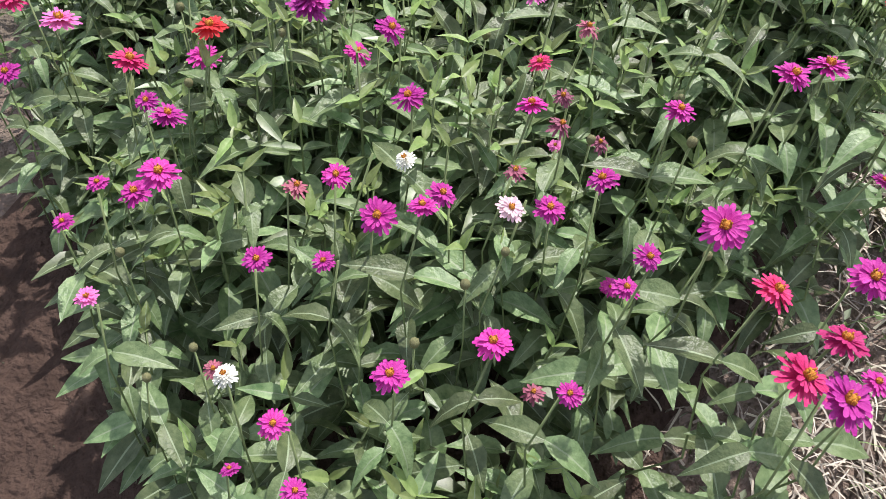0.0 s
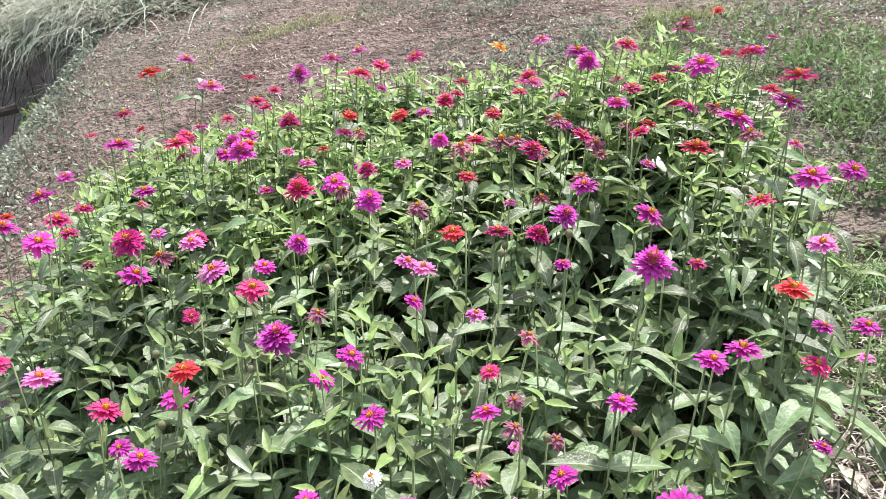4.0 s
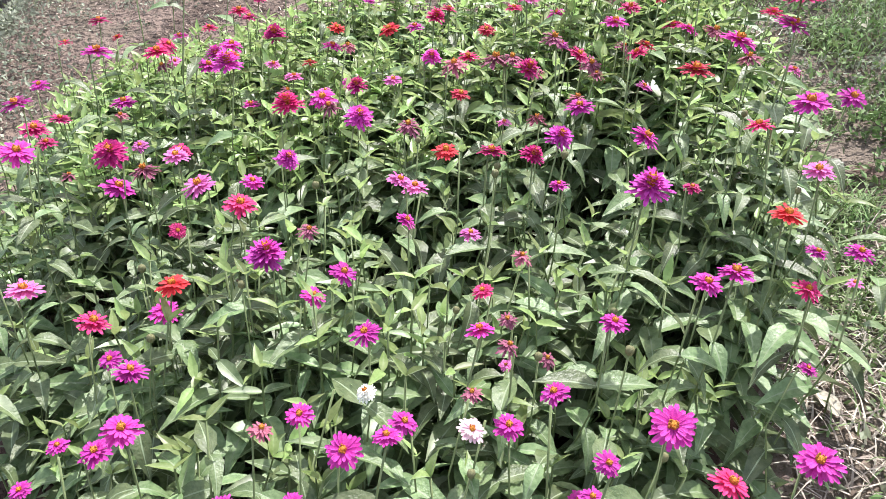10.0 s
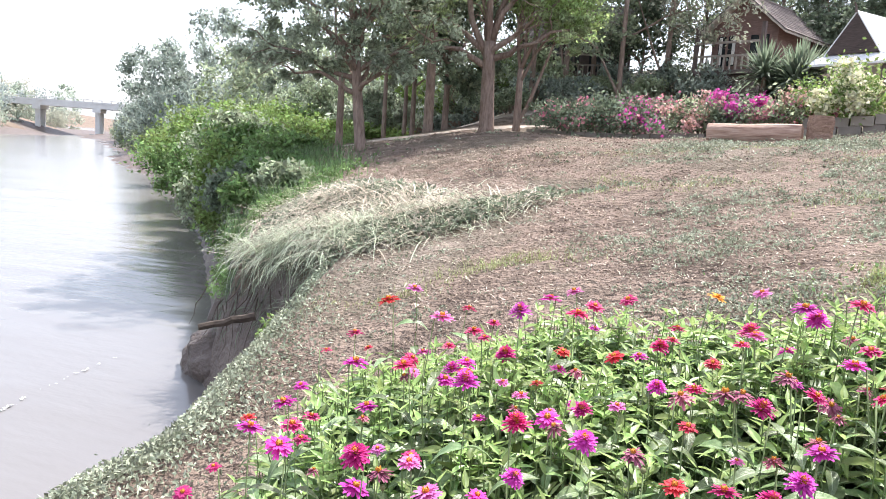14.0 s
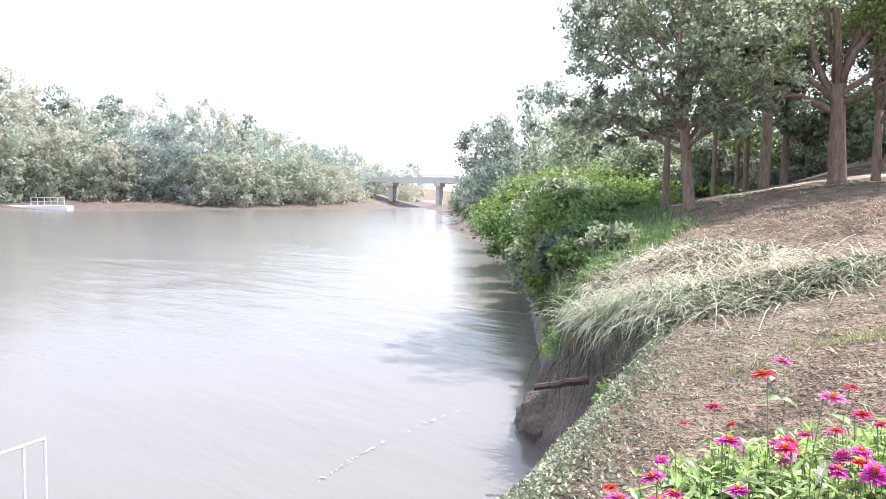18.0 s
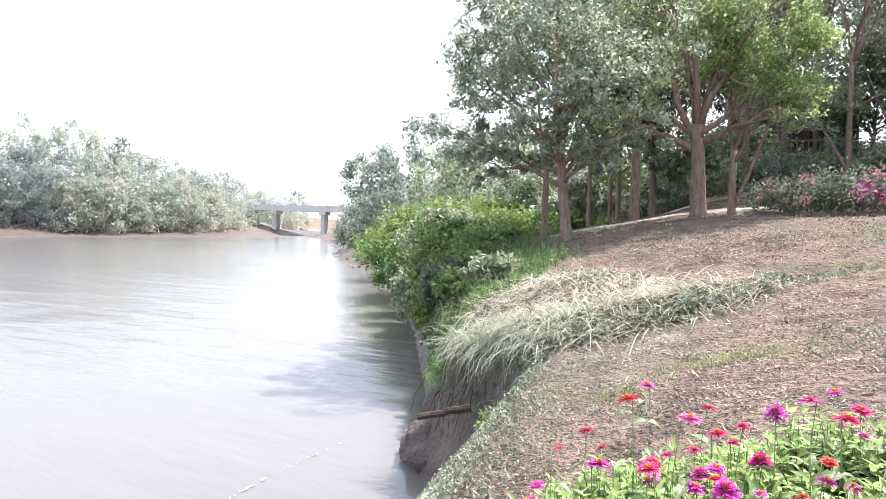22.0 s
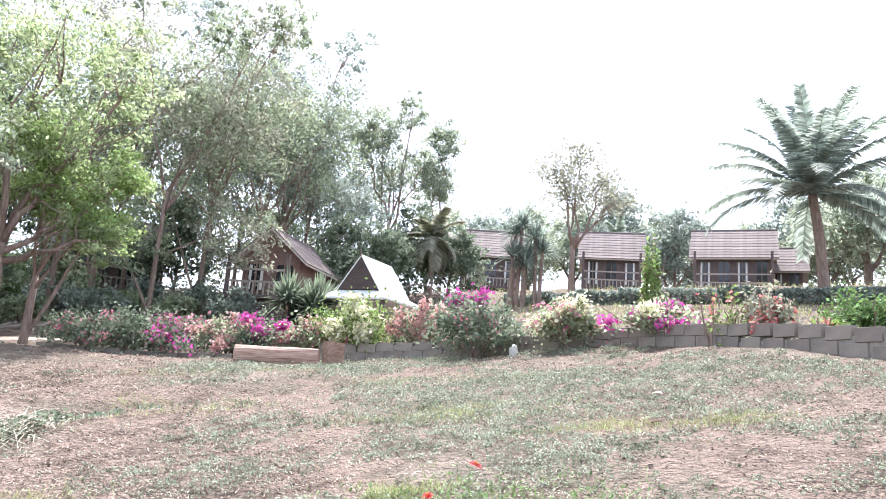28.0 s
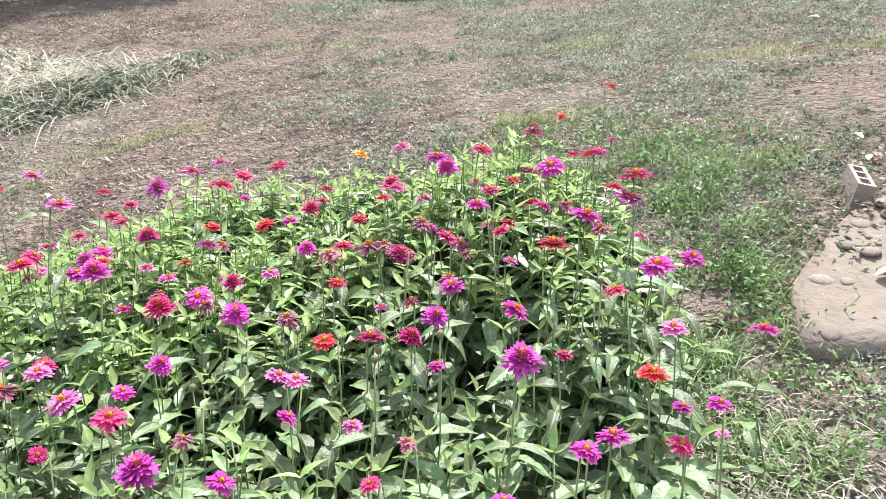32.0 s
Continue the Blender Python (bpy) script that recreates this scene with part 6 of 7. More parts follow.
# ---- flowering shrubs behind the wall ----
def blossom(name, c0, c1):
    return leafy(name, c0, c1, vary=0.3, thin=0.35, rough=0.6, gloss=0.2)


B_MAG, B_PINK = blossom("bract_magenta", (0.50, 0.05, 0.30), (0.70, 0.16, 0.48)), blossom("bract_pink", (0.66, 0.20, 0.30), (0.80, 0.40, 0.46))
B_PEACH, B_CREAM = blossom("bract_peach", (0.72, 0.42, 0.40), (0.82, 0.58, 0.52)), blossom("bract_cream", (0.72, 0.70, 0.46), (0.86, 0.84, 0.66))
B_RED = blossom("bract_red", (0.62, 0.18, 0.17), (0.78, 0.33, 0.30))
SHRUBS = [(-8.0, 18.4, 1.0, 0.85, G_DARK, ((B_PINK, 160, 0.081, 0.3, 1.0, "blossom"),), "dark green shrub at the end of the hedge row"),
          (-5.4, 18.0, 1.1, 0.95, G_DARK, ((B_PINK, 650, 0.081, 0.2, 0.8, "blossom"),), "green bougainvillea with few pink blossoms"),
          (-2.0, 17.7, 1.2, 1.05, G_DARK, ((B_PINK, 800, 0.081, 0.3, 1.2, "blossom"), (B_MAG, 380, 0.081, 0.2, 1.0, "blossom")), "bougainvillea covered with pink and magenta blossoms"),
          (1.6, 17.2, 0.8, 0.85, G_MID, ((B_PEACH, 1449, 0.081, 0.2, 1.2, "blossom"),), "bougainvillea with pale peach blossoms behind the log"),
          (4.0, 17.0, 0.8, 0.95, G_DARK, ((B_MAG, 1449, 0.081, 0.4, 1.2, "blossom"),), "bougainvillea with bright magenta blossoms behind the log"),
          (7.2, 16.6, 0.85, 0.95, G_MID, ((B_PINK, 1449, 0.081, 0.2, 1.2, "blossom"), (B_PEACH, 482, 0.081, 0.5, 1.2, "blossom")), "bougainvillea with rosy pink blossoms"),
          (11.0, 16.4, 0.9, 1.35, G_LIGHT, ((B_CREAM, 3059, 0.086, 0.1, 1.2, "blossom"),), "large bougainvillea full of creamy white blossoms"),
          (15.9, 16.2, 0.62, 1.15, G_MID, ((B_PEACH, 2414, 0.081, 0.2, 1.2, "blossom"),), "bougainvillea with dusty peach blossoms"),
          (20.4, 14.7, 1.05, 1.25, G_DARK, ((B_MAG, 260, 0.086, 0.85, 1.3, "blossom"), (B_PINK, 120, 0.081, 0.2, 0.6, "blossom")), "big dark green bougainvillea with magenta sprays on top"),
          (27.4, 14.2, 0.8, 0.95, G_MID, ((B_CREAM, 1300, 0.081, 0.3, 1.2, "blossom"), (B_PINK, 400, 0.081, 0.2, 1.2, "blossom")), "bougainvillea mixing cream and pink blossoms over the wall"),
          (34.7, 13.6, 0.85, 0.75, G_MID, ((B_MAG, 1126, 0.075, 0.1, 0.9, "blossom"), (B_CREAM, 965, 0.075, 0.5, 1.2, "blossom")), "bougainvillea with magenta and cream blossoms on the wall"),
          (42.0, 12.2, 0.38, 0.9, G_PALE, ((B_RED, 420, 0.069, 0.1, 1.2, "blossom"),), "sparse bougainvillea with coral red blossoms"),
          (46.0, 11.4, 0.3, 0.45, G_LIGHT, ((B_RED, 147, 0.069, 0.2, 1.2, "blossom"),), "small bougainvillea with red blossoms on the wall")]
for k, (az, d, r, h, m, extra, words) in enumerate(SHRUBS):
    x, y = at(az, d)
    bush("bougainvillea", x, y, r, r * 0.75, h, int(2600 * r * h) + 500, 0.085, m, words, 400 + k, "shrub", extra=extra, clumps=55, group="bougainvilleas along the wall")
for k in range(6):
    x, y = at(47.5 + k * 1.6, 12.6 + 0.2 * (k % 2))
    bush("low_hedge", x, y, 0.55, 0.4, 0.75, 1900, 0.07, G_LAWN, "low bright green hedge plant behind the wall", 430 + k, "hedge", group="low hedge")
x, y = at(33.6, 16.5)
bush("climber", x, y, 0.22, 0.22, 2.2, 1100, 0.10, G_LIGHT, "slim lime green climbing plant on a pole", 440, "shrub", extra=((B_PEACH, 193, 0.069, 0, 1.2, "blossom"),))
for k, az in enumerate((38.4, 40.0)):
    x, y = at(az, 12.3)
    bush("vine", x, y, 0.35, 0.2, 0.95 - 0.1 * k, 130, 0.07, G_LIGHT, "thin arching vine with few red blossoms", 450 + k, "shrub", extra=((B_RED, 24, 0.069, 0.5, 1.2, "blossom"),), clumps=14)
for k in range(11):
    x, y = at(-12.5 + k * 1.6, 26 + 1.5 * (k % 3))
    bush("shrub", x, y, 0.9, 0.7, 0.9 + 0.3 * (k % 2), 1700, 0.13, (G_MID, G_BLUE)[k % 2], "dim green shrub under the trees", 460 + k, "shrub")
wp = at(23.4, 14.3)
bm = bmesh.new()
bmesh.ops.create_icosphere(bm, subdivisions=3, radius=0.16)
for v in bm.verts:
    v.co = Vector((v.co.x * 0.8, v.co.y * 0.7, v.co.z * 1.15)) * (1 + 0.25 * noise.noise(v.co * 9))
ob = new("white_rock", bm_mesh("white_rock", bm, mat("limewash", [(0.3, (0.62, 0.60, 0.56)), (0.7, (0.80, 0.78, 0.74))], scale=12, rough=0.9, bump=0.5)))
ob.matrix_basis = Matrix.Translation((*wp, gz(*wp) + 0.09)) @ Matrix.Scale(0.7, 4)
tagged(ob, "whitewashed rough stone at the foot of the wall", "rock")

# ---- huts ----
TIMBER = mat("dark_timber", [(0.3, (0.10, 0.077, 0.07)), (0.7, (0.185, 0.142, 0.13))], scale=5, rough=0.75, bump=0.4, stretch=(6, 6, 0.7), gloss=0.2)
REDWOOD = mat("red_boards", [(0.3, (0.16, 0.10, 0.085)), (0.7, (0.26, 0.165, 0.14))], scale=5, rough=0.75, bump=0.4, stretch=(0.6, 0.6, 8), gloss=0.2)
TILE = mat("roof_tile", [(0.3, (0.15, 0.122, 0.112)), (0.6, (0.23, 0.19, 0.175)), (0.8, (0.29, 0.245, 0.23))], scale=4, rough=0.85, bump=0.4, vary=0.16)
BARGE = mat("barge_board", [(0.3, (0.40, 0.34, 0.28)), (0.7, (0.52, 0.45, 0.38))], scale=8, rough=0.8, bump=0.2)
CLOTH = mat("curtain", [(0.3, (0.66, 0.63, 0.58)), (0.7, (0.80, 0.78, 0.73))], scale=20, rough=0.9, bump=0.3, stretch=(8, 8, 0.4))
GLASS = mat("dark_glass", [(0.3, (0.02, 0.022, 0.025)), (0.7, (0.035, 0.038, 0.04))], scale=2, rough=0.08, bump=0, gloss=0.6)
RAIL = mat("rail_wood", [(0.3, (0.30, 0.25, 0.215)), (0.7, (0.44, 0.375, 0.325))], scale=9, rough=0.8, bump=0.3)


def gable(t, w, dep, z0, rise, over, courses, name="roof"):
    """A gable roof whose ridge runs along local x; courses of tiles on both slopes."""
    bm = bmesh.new()
    hw, hd = w / 2 + over, dep / 2 + over
    drop = rise / (dep / 2) * over
    prof = [(-hd, z0 - drop), (0, z0 + rise), (hd, z0 - drop)]
    vs = [[bm.verts.new((sx * hw, yy, zz - q)) for yy, zz in prof] for sx in (-1, 1) for q in (0, 0.07)]
    a, b, c, d = vs
    for k in (0, 1):
        bm.faces.new((a[k], a[k + 1], c[k + 1], c[k])), bm.faces.new((b[k + 1], b[k], d[k], d[k + 1]))
        bm.faces.new((a[k + 1], a[k], b[k], b[k + 1])), bm.faces.new((c[k], c[k + 1], d[k + 1], d[k]))
    bm.faces.new((a[0], c[0], d[0], b[0])), bm.faces.new((c[2], a[2], b[2], d[2]))
    bmesh.ops.recalc_face_normals(bm, faces=bm.faces)
    rf = part(name, bm, BARGE, t)
    slope = math.hypot(hd, rise + drop)
    tilt = math.atan2(rise + drop, hd)
    strip = bm_mesh("tile_course", slab(-hw, -slope / courses * 0.56, 0, hw, slope / courses * 0.56, 0.028), TILE)
    for s in (-1, 1):
        for k in range(courses):
            q = (k + 0.5) / courses
            put("tile_course", strip, rf, Matrix.Translation((0, s * hd * (1 - q), z0 - drop + (rise + drop) * q + 0.018)) @ Euler((-s * (tilt - 0.05), 0, 0)).to_matrix().to_4x4())
    part("ridge_cap", tube(bmesh.new(), [(-hw, 0, z0 + rise + 0.03), (hw, 0, z0 + rise + 0.03)], [0.07, 0.07], 8), TILE, rf)
    return rf


def hut(az, d, w, dep, zf, wall_h, rise, turn, label, wood, front="eave", rails=True, courses=10, curtains=True):
    """Local -y faces the garden; the ridge runs along x (front eave) or along y (front gable)."""
    x, y = at(az, d)
    g = gz(x, y)
    t = thing("hut", Matrix.Translation((x, y, g)) @ Euler((0, 0, radians(turn))).to_matrix().to_4x4(), label, "hut")
    f = zf - g
    bw, bd = w, dep
    body = bmesh.new()
    box(body, -bw / 2, -bd / 2, f, bw / 2, bd / 2, f + wall_h)
    if front == "gable":
        v = [body.verts.new(p) for p in ((-bw / 2, -bd / 2, f + wall_h), (bw / 2, -bd / 2, f + wall_h), (0, -bd / 2, f + wall_h + rise), (-bw / 2, bd / 2, f + wall_h), (bw / 2, bd / 2, f + wall_h), (0, bd / 2, f + wall_h + rise))]
        for q in ((0, 1, 2), (5, 4, 3), (0, 2, 5, 3), (2, 1, 4, 5)):
            body.faces.new([v[i] for i in q])
    wallp = part("wall", body, wood, t)
    holder = t
    if front == "gable":
        rf = gable(t, dep, w, f + wall_h, rise, 0.38, courses)
        rf.matrix_basis = Euler((0, 0, radians(90))).to_matrix().to_4x4()
    else:
        gable(t, w, dep, f + wall_h, rise, 0.35, courses)
    # plinth posts and porch
    pd = 1.1
    part("floor", slab(-bw / 2 - 0.05, -bd / 2 - pd, f - 0.14, bw / 2 + 0.05, bd / 2 + 0.05, f - 0.004, 0.01), TIMBER, t)
    for px in (-bw / 2 + 0.1, 0, bw / 2 - 0.1):
        for py in (-bd / 2 - pd + 0.12, bd / 2 - 0.15):
            part("stilt", slab(px - 0.08, py - 0.08, min(-0.6, f - 1.5), px + 0.08, py + 0.08, f - 0.145), TIMBER, t)
    part("skirt", slab(-bw / 2, -bd / 2 - pd + 0.25, -0.7, bw / 2, bd / 2 - 0.3, f - 0.15), TIMBER, t)
    nwin = max(2, int(bw / 0.9))
    for k in range(nwin):
        cx = -bw / 2 + bw * (k + 0.5) / nwin
        ww, wh, wz = bw / nwin * 0.62, wall_h * 0.62, f + wall_h * 0.16
        win = part("window", slab(cx - ww / 2, -bd / 2 - 0.02, wz, cx + ww / 2, -bd / 2 - 0.004, wz + wh), GLASS, t)
        for q in (-1, 1) if curtains and k % 2 == 0 else ():
            part("curtain", slab(cx + q * ww * 0.33 - ww * 0.08, -bd / 2 - 0.032, wz + 0.04, cx + q * ww * 0.33 + ww * 0.08, -bd / 2 - 0.023, wz + wh - 0.03), CLOTH, win)
        for q in (-1, 0, 1):
            part("window_frame", slab(cx + q * ww / 2 - 0.035, -bd / 2 - 0.06, wz - 0.03, cx + q * ww / 2 + 0.035, -bd / 2 - 0.034, wz + wh + 0.03), wood, win)
    if rails:
        yy = -bd / 2 - pd + 0.06
        for zz in (0.42, 0.85):
            part("handrail", slab(-bw / 2, yy - 0.03, f + zz, bw / 2, yy + 0.03, f + zz + 0.07), RAIL, t)
        for k in range(int(bw / 0.2) + 1):
            px = -bw / 2 + k * bw / int(bw / 0.2)
            part("baluster", slab(px - 0.028, yy - 0.022, f, px + 0.028, yy + 0.022, f + 0.42), RAIL, t)
        for px in (-bw / 2, bw / 2):
            part("porch_post", slab(px - 0.06, yy - 0.05, f, px + 0.06, yy + 0.07, f + wall_h - 0.14), TIMBER, t)
    return t


hut(21.0, 42.5, 3.2, 3.0, 7.95, 2.15, 1.5, -21, "dark timber hut with tiled roof and porch", TIMBER)
hut(30.4, 42.0, 3.0, 3.0, 8.1, 2.1, 1.5, -30, "dark timber hut with tiled roof behind a thin tree", TIMBER)
hut(39.3, 41.0, 3.6, 3.0, 7.95, 2.2, 1.5, -40, "wide dark timber hut with tiled roof and white curtains", TIMBER)
hut(42.8, 43.5, 1.6, 2.4, 8.1, 1.9, 1.2, -42, "small timber annex hut beside a palm", TIMBER, rails=False, courses=8)
hut(5.3, 28.5, 2.25, 3.2, 4.7, 1.6, 0.95, -30, "red-brown wooden hut with steep tiled gable and balcony", REDWOOD, front="gable", courses=12)
hut(-8.0, 35, 4.6, 3.0, 5.0, 1.9, 1.4, 8, "shaded dark timber hut with balcony under the trees", TIMBER, curtains=False)

# gazebo with a white pointed roof
WHITE = mat("white_sheet", [(0.3, (0.72, 0.72, 0.71)), (0.7, (0.82, 0.82, 0.81))], scale=5, rough=0.5, bump=0.15, stretch=(1, 12, 1))
x, y = at(12.0, 22.0)
gx0 = thing("gazebo", Matrix.Translation((x, y, gz(x, y))) @ Euler((0, 0, radians(-42))).to_matrix().to_4x4(), "garden gazebo with steep white roof and dark gable", "gazebo")
b = 4.42 - gz(x, y)
bm = bmesh.new()
hw = 1.2
for s in (-1, 1):
    v = [bm.verts.new(p) for p in ((s * 0.72, -0.95, b + 0.16), (s * 0.72, 0.95, b + 0.16), (0, 0.95, b + 1.2), (0, -0.95, b + 1.2))]
    w = [bm.verts.new(q.co - Vector((0, 0, 0.05))) for q in v]
    bm.faces.new(v), bm.faces.new(w[::-1])
    for k in range(4):
        bm.faces.new((v[k - 1], w[k - 1], w[k], v[k]))
bmesh.ops.recalc_face_normals(bm, faces=bm.faces)
part("upper_roof", bm, WHITE, gx0)
bm = bmesh.new()
v = [bm.verts.new(p) for p in ((-0.69, -0.94, b + 0.16), (0.69, -0.94, b + 0.16), (0, -0.94, b + 1.13), (-0.69, 0.94, b + 0.16), (0.69, 0.94, b + 0.16), (0, 0.94, b + 1.13))]
for q in ((0, 1, 2), (5, 4, 3), (0, 3, 4, 1), (1, 4, 5, 2), (0, 2, 5, 3)):
    bm.faces.new([v[i] for i in q])
part("gable_panel", bm, mat("gable_boards", [(0.3, (0.055, 0.042, 0.038)), (0.7, (0.11, 0.08, 0.07))], scale=6, rough=0.8, bump=0.3, stretch=(1, 1, 6)), gx0)
bm = bmesh.new()
o = [bm.verts.new((sx * 1.2, sy * 1.35, b - 0.12)) for sx, sy in ((-1, -1), (1, -1), (1, 1), (-1, 1))]
i4 = [bm.verts.new((sx * 0.66, sy * 0.86, b + 0.155)) for sx, sy in ((-1, -1), (1, -1), (1, 1), (-1, 1))]
o2 = [bm.verts.new(q.co - Vector((0, 0, 0.06))) for q in o]
for k in range(4):
    bm.faces.new((o[k - 1], o[k], i4[k], i4[k - 1])), bm.faces.new((o2[k - 1], o2[k], o[k], o[k - 1]))
bm.faces.new(o2[::-1])
bmesh.ops.recalc_face_normals(bm, faces=bm.faces)
part("lower_roof", bm, WHITE, gx0)
for sx in (-1, 1):
    for sy in (-1, 1):
        part("post", slab(sx * 1.0 - 0.06, sy * 1.15 - 0.06, -0.4, sx * 1.0 + 0.06, sy * 1.15 + 0.06, b - 0.19), TIMBER, gx0)
part("finial", tube(bmesh.new(), [(0, -0.97, b + 1.15), (0, -1.02, b + 1.3), (0, -1.1, b + 1.38)], [0.03, 0.022, 0.008], 6), TIMBER, gx0)

# garden arch that carries white lettering: plain bars
x, y = at(15.6, 25)
ar = thing("garden_arch", Matrix.Translation((x, y, gz(x, y))) @ Euler((0, 0, radians(-16))).to_matrix().to_4x4(), "garden arch with a row of white sign letters", "arch")
zc = 4.4 - gz(x, y)
PAINT = mat("white_paint", [(0.3, (0.76, 0.76, 0.75)), (0.7, (0.84, 0.84, 0.83))], scale=9, rough=0.6, bump=0.1)
part("hoop", tube(bmesh.new(), [(1.0 * math.cos(k * math.pi / 16), 0, zc + 1.05 * math.sin(k * math.pi / 16)) for k in range(17)], [0.025] * 17, 6), TIMBER, ar)
for s in (-1, 1):
    part("leg", slab(s - 0.025, -0.025, -0.3, s + 0.025, 0.025, zc), TIMBER, ar)
for k in range(9):
    a = math.pi * (0.86 - 0.09 * k)
    m = Matrix.Translation((1.13 * math.cos(a), -0.03, zc + 1.18 * math.sin(a))) @ Euler((0, math.pi / 2 - a, 0)).to_matrix().to_4x4()
    part("letter_bar", slab(-0.075, -0.02, -0.12, -0.03, 0.02, 0.12, 0, m), PAINT, ar)
    part("letter_bar", slab(-0.028, -0.02, 0.05 - 0.14 * (k % 2), 0.07, 0.02, 0.10 - 0.14 * (k % 2), 0, m), PAINT, ar)


def box_hedge(x, y, w, dep, h, turn, n, seed):
    rng = np.random.default_rng(seed)
    t = thing("clipped_hedge", Matrix.Translation((x, y, gz(x, y))) @ Euler((0, 0, turn)).to_matrix().to_4x4(), "grey-green clipped hedge block on the slope", "hedge", "clipped hedge blocks")
    part("branchwork", slab(-w / 2 * 0.6, -dep / 2 * 0.6, -0.2, w / 2 * 0.6, dep / 2 * 0.6, h * 0.7), BARK, t)
    p = rng.uniform(-0.5, 0.5, (n, 3))
    ax = rng.integers(0, 3, n)
    p[np.arange(n), ax] = np.where(rng.random(n) < 0.5, -0.5, 0.5)
    p = p * [w, dep, h] + [0, 0, h / 2] + rng.normal(size=(n, 3)) * 0.03
    put("foliage", mesh_of("foliage", *cards(p, 0.13, rng, ratio=0.6), G_BLUE), t)


for k, (az, d, w, h) in enumerate(((23.4, 27.5, 1.0, 0.6), (25.3, 27.2, 0.7, 0.75), (26.9, 27, 0.8, 0.6), (28.6, 26.8, 0.7, 0.8), (30.3, 26.6, 0.8, 0.65), (31.9, 26.4, 0.7, 0.8), (33.5, 26.2, 0.8, 0.7), (35.4, 26, 1.0, 0.8), (37.6, 25.7, 1.0, 0.7), (39.8, 25.4, 1.0, 0.75), (42.0, 25.2, 1.0, 0.7), (44.2, 25, 1.1, 0.7), (46.5, 24.8, 1.0, 0.75), (49, 24.6, 1.1, 0.7))):
    x, y = at(az, d)
    box_hedge(x, y, w, 0.5, h * 0.6, radians(-az), 1100, 500 + k)
# dark clipped hedge under the trees
for k in range(7):
    x, y = at(-19 + k * 2.1, 29.5 - 0.2 * k)
    box_hedge(x, y, 1.15, 0.5, 0.7, radians(12), 1000, 520 + k)

# ---- bridge and boats ----
BCON = mat("bridge_concrete", [(0.3, (0.58, 0.575, 0.56)), (0.7, (0.70, 0.695, 0.68))], scale=0.6, rough=0.9, bump=0.2)
ax, ay = at(-52, 212)
bx, by = at(-36.5, 200)
br = thing("bridge", Matrix.Translation((ax, ay, 0)) @ Euler((0, 0, math.atan2(by - ay, bx - ax))).to_matrix().to_4x4(), "long pale concrete road bridge across the river", "bridge")
span = math.hypot(bx - ax, by - ay)
part("deck", slab(0, -4, 5.2, span, 4, 6.3), BCON, br)
for s in (-3.9, 3.9):
    part("parapet", slab(0, s - 0.15, 6.304, span, s + 0.15, 6.75), BCON, br)
for k in range(28):
    part("parapet_post", slab(span * (k + 0.5) / 28 - 0.12, -4.1, 6.754, span * (k + 0.5) / 28 + 0.12, -3.8, 7.2), BCON, br)
part("handrail", slab(0, -4.0, 7.204, span, -3.85, 7.3), BCON, br)
for k, az in enumerate((-49.2, -45.7, -42.1, -38.6)):
    px = span * (az + 52) / 15.5
    for s in (-2.4, 2.4):
        part("pier", slab(px - 0.5, s - 0.5, -3.5, px + 0.5, s + 0.5, 4.3), BCON, br)
    part("crossbeam", slab(px - 0.9, -4, 4.304, px + 0.9, 4, 5.196), BCON, br)
    part("pile_cap", slab(px - 1.6, -4.2, -2.6, px + 1.6, 4.2, -0.9), BCON, br)
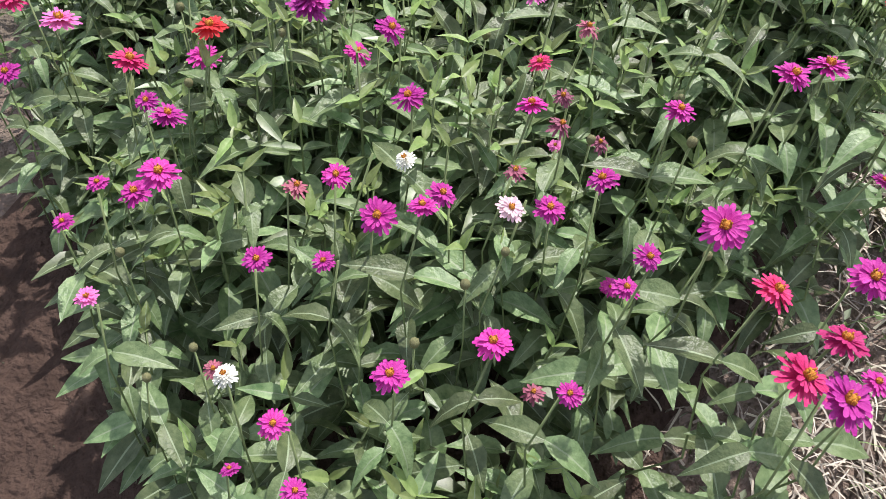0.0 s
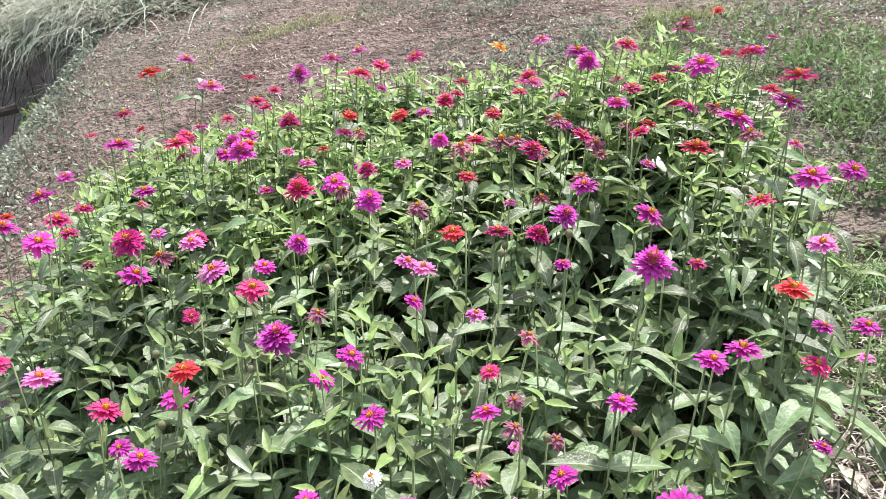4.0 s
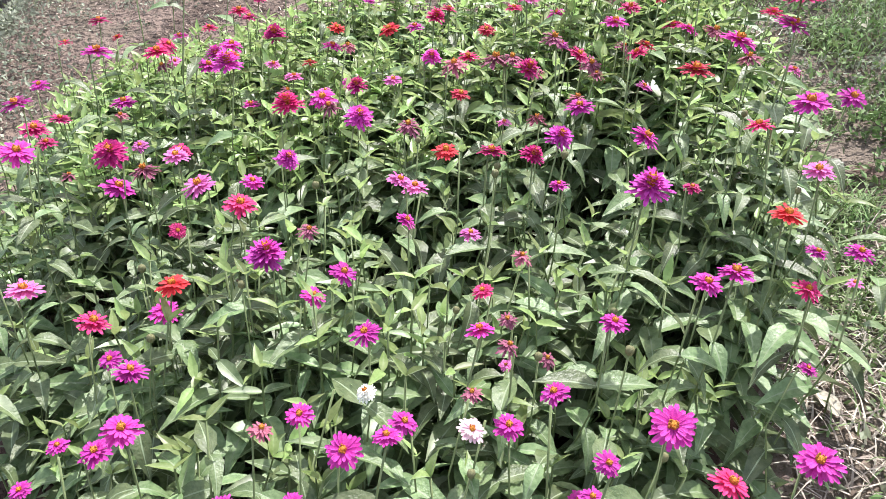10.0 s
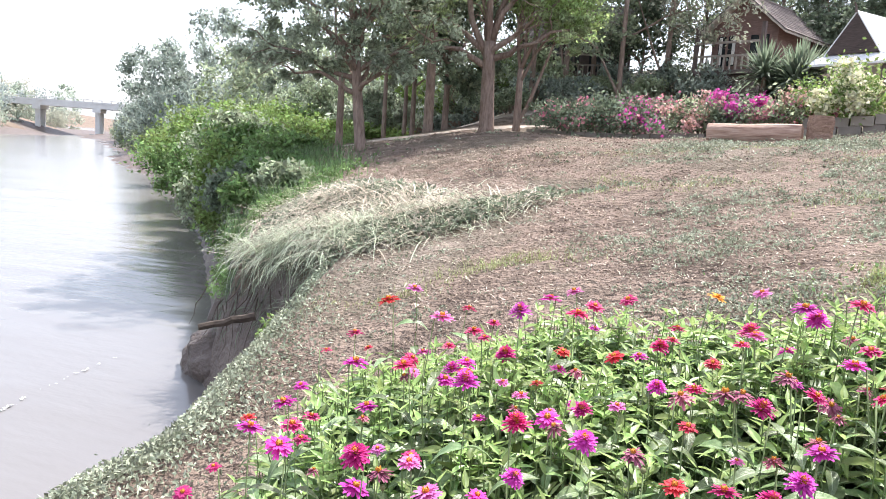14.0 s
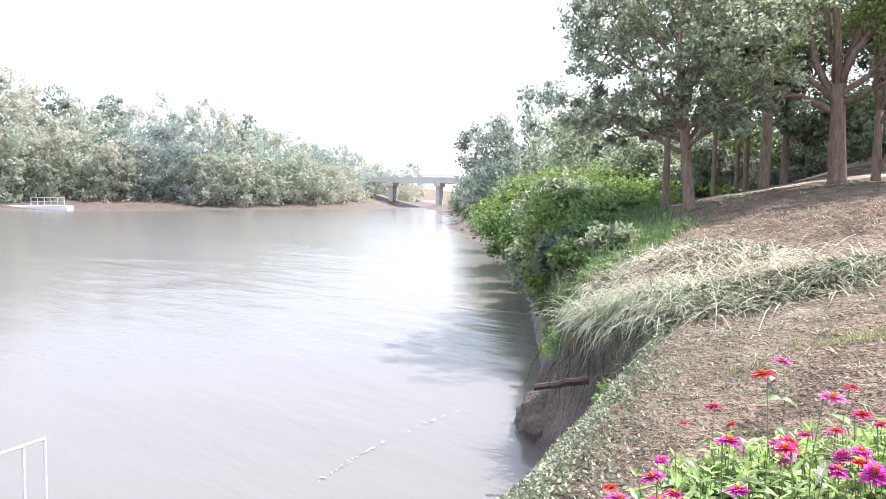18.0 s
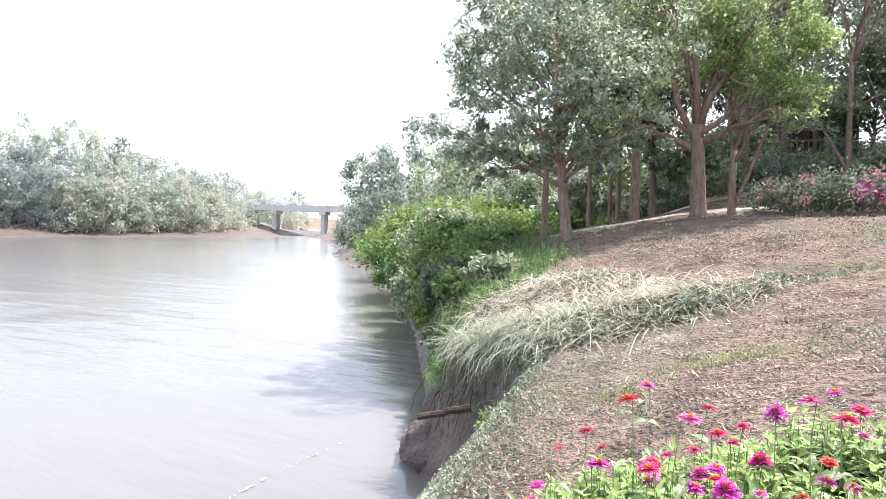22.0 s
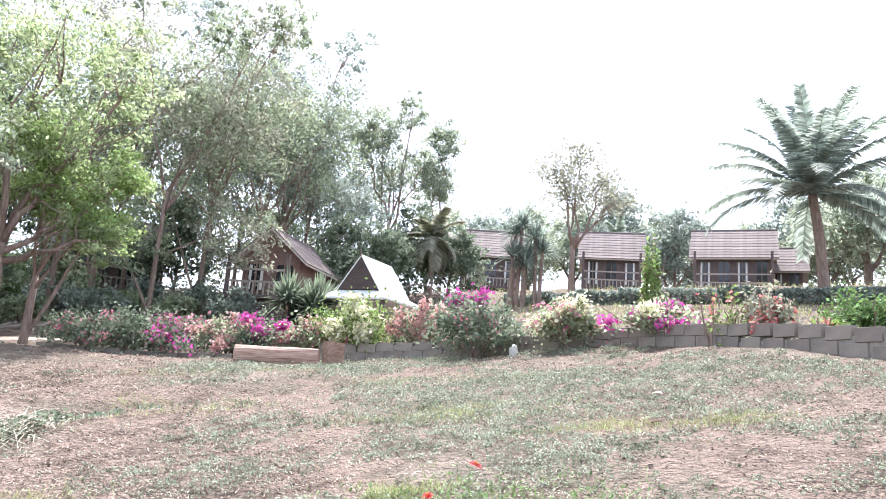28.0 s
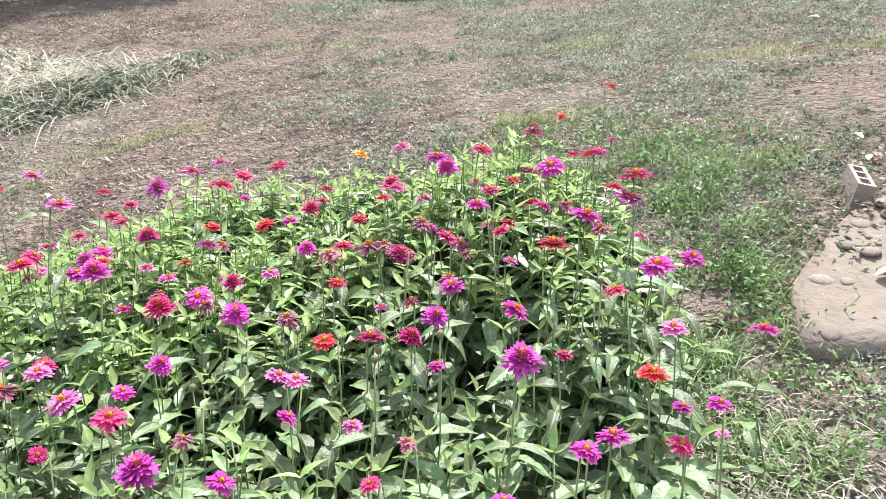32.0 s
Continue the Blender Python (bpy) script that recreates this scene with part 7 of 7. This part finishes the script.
# pontoon with a white pipe rail near the bank
PIPE = mat("white_pipe", [(0.3, (0.66, 0.67, 0.68)), (0.7, (0.80, 0.81, 0.82))], scale=14, rough=0.4, bump=0.1, gloss=0.5)
x, y = at(-72.4, 7.0)
po = thing("pontoon", Matrix.Translation((x, y, WATER)) @ Euler((0, 0, radians(110))).to_matrix().to_4x4(), "floating pontoon with white pipe railing", "pontoon")
part("float", slab(-3.6, -1.3, -0.25, 0.12, 0.15, 0.1, 0.05), BCON, po)
part("deck", slab(-3.65, -1.35, 0.104, 0.16, 0.2, 0.16, 0.01), SLATW, po)
for px in (0.0, -0.2, -1.1, -2.0, -2.9):
    part("rail_post", tube(bmesh.new(), [(px, 0, 0.16), (px, 0, 1.02)], [0.014, 0.014], 8), PIPE, po)
part("handrail", tube(bmesh.new(), [(-2.9, 0, 1.03), (0, 0, 1.03)], [0.016, 0.016], 8), PIPE, po)
x, y = at(-71.0, 137)
bo = thing("ferry_raft", Matrix.Translation((x, y, WATER)) @ Euler((0, 0, radians(52))).to_matrix().to_4x4(), "white open raft with rails moored at the far bank", "boat")
part("hull", slab(-6.5, -1.6, -0.2, 5.0, 1.6, 0.5, 0.15), PIPE, bo)
part("deck", slab(-6.4, -1.5, 0.504, 4.9, 1.5, 0.6), BCON, bo)
for k in range(6):
    part("rail_post", slab(-0.6 + k, -1.4, 0.604, -0.5 + k, -1.3, 1.9), PIPE, bo)
for zz in (1.2, 1.9):
    part("rail", slab(-0.6, -1.42, zz, 4.5, -1.28, zz + 0.1), PIPE, bo)
# foam flecks drifting in a line
rng = np.random.default_rng(77)
u = np.sort(rng.random(46))
az, dd = -53 + 11.5 * u, 7.9 + 2.6 * u
pos = np.stack([dd * np.sin(np.radians(az)), dd * np.cos(np.radians(az)), np.full(46, WATER + 0.012)], 1)
vs = np.concatenate([pos + rng.normal(size=(46, 3)) * [0.02, 0.02, 0] + np.array([[math.cos(a) * 0.02, math.sin(a) * 0.009, 0.0]]) for a in (0, 1.57, 3.14, 4.71)])
fs = np.stack([np.arange(46) + 46 * k for k in range(4)], 1)
stuff("foam", vs, fs, mat("foam", [(0.3, (0.45, 0.45, 0.44)), (0.7, (0.6, 0.6, 0.59))], scale=30, rough=0.9, bump=0), "thin line of white foam flecks on the water", "foam")
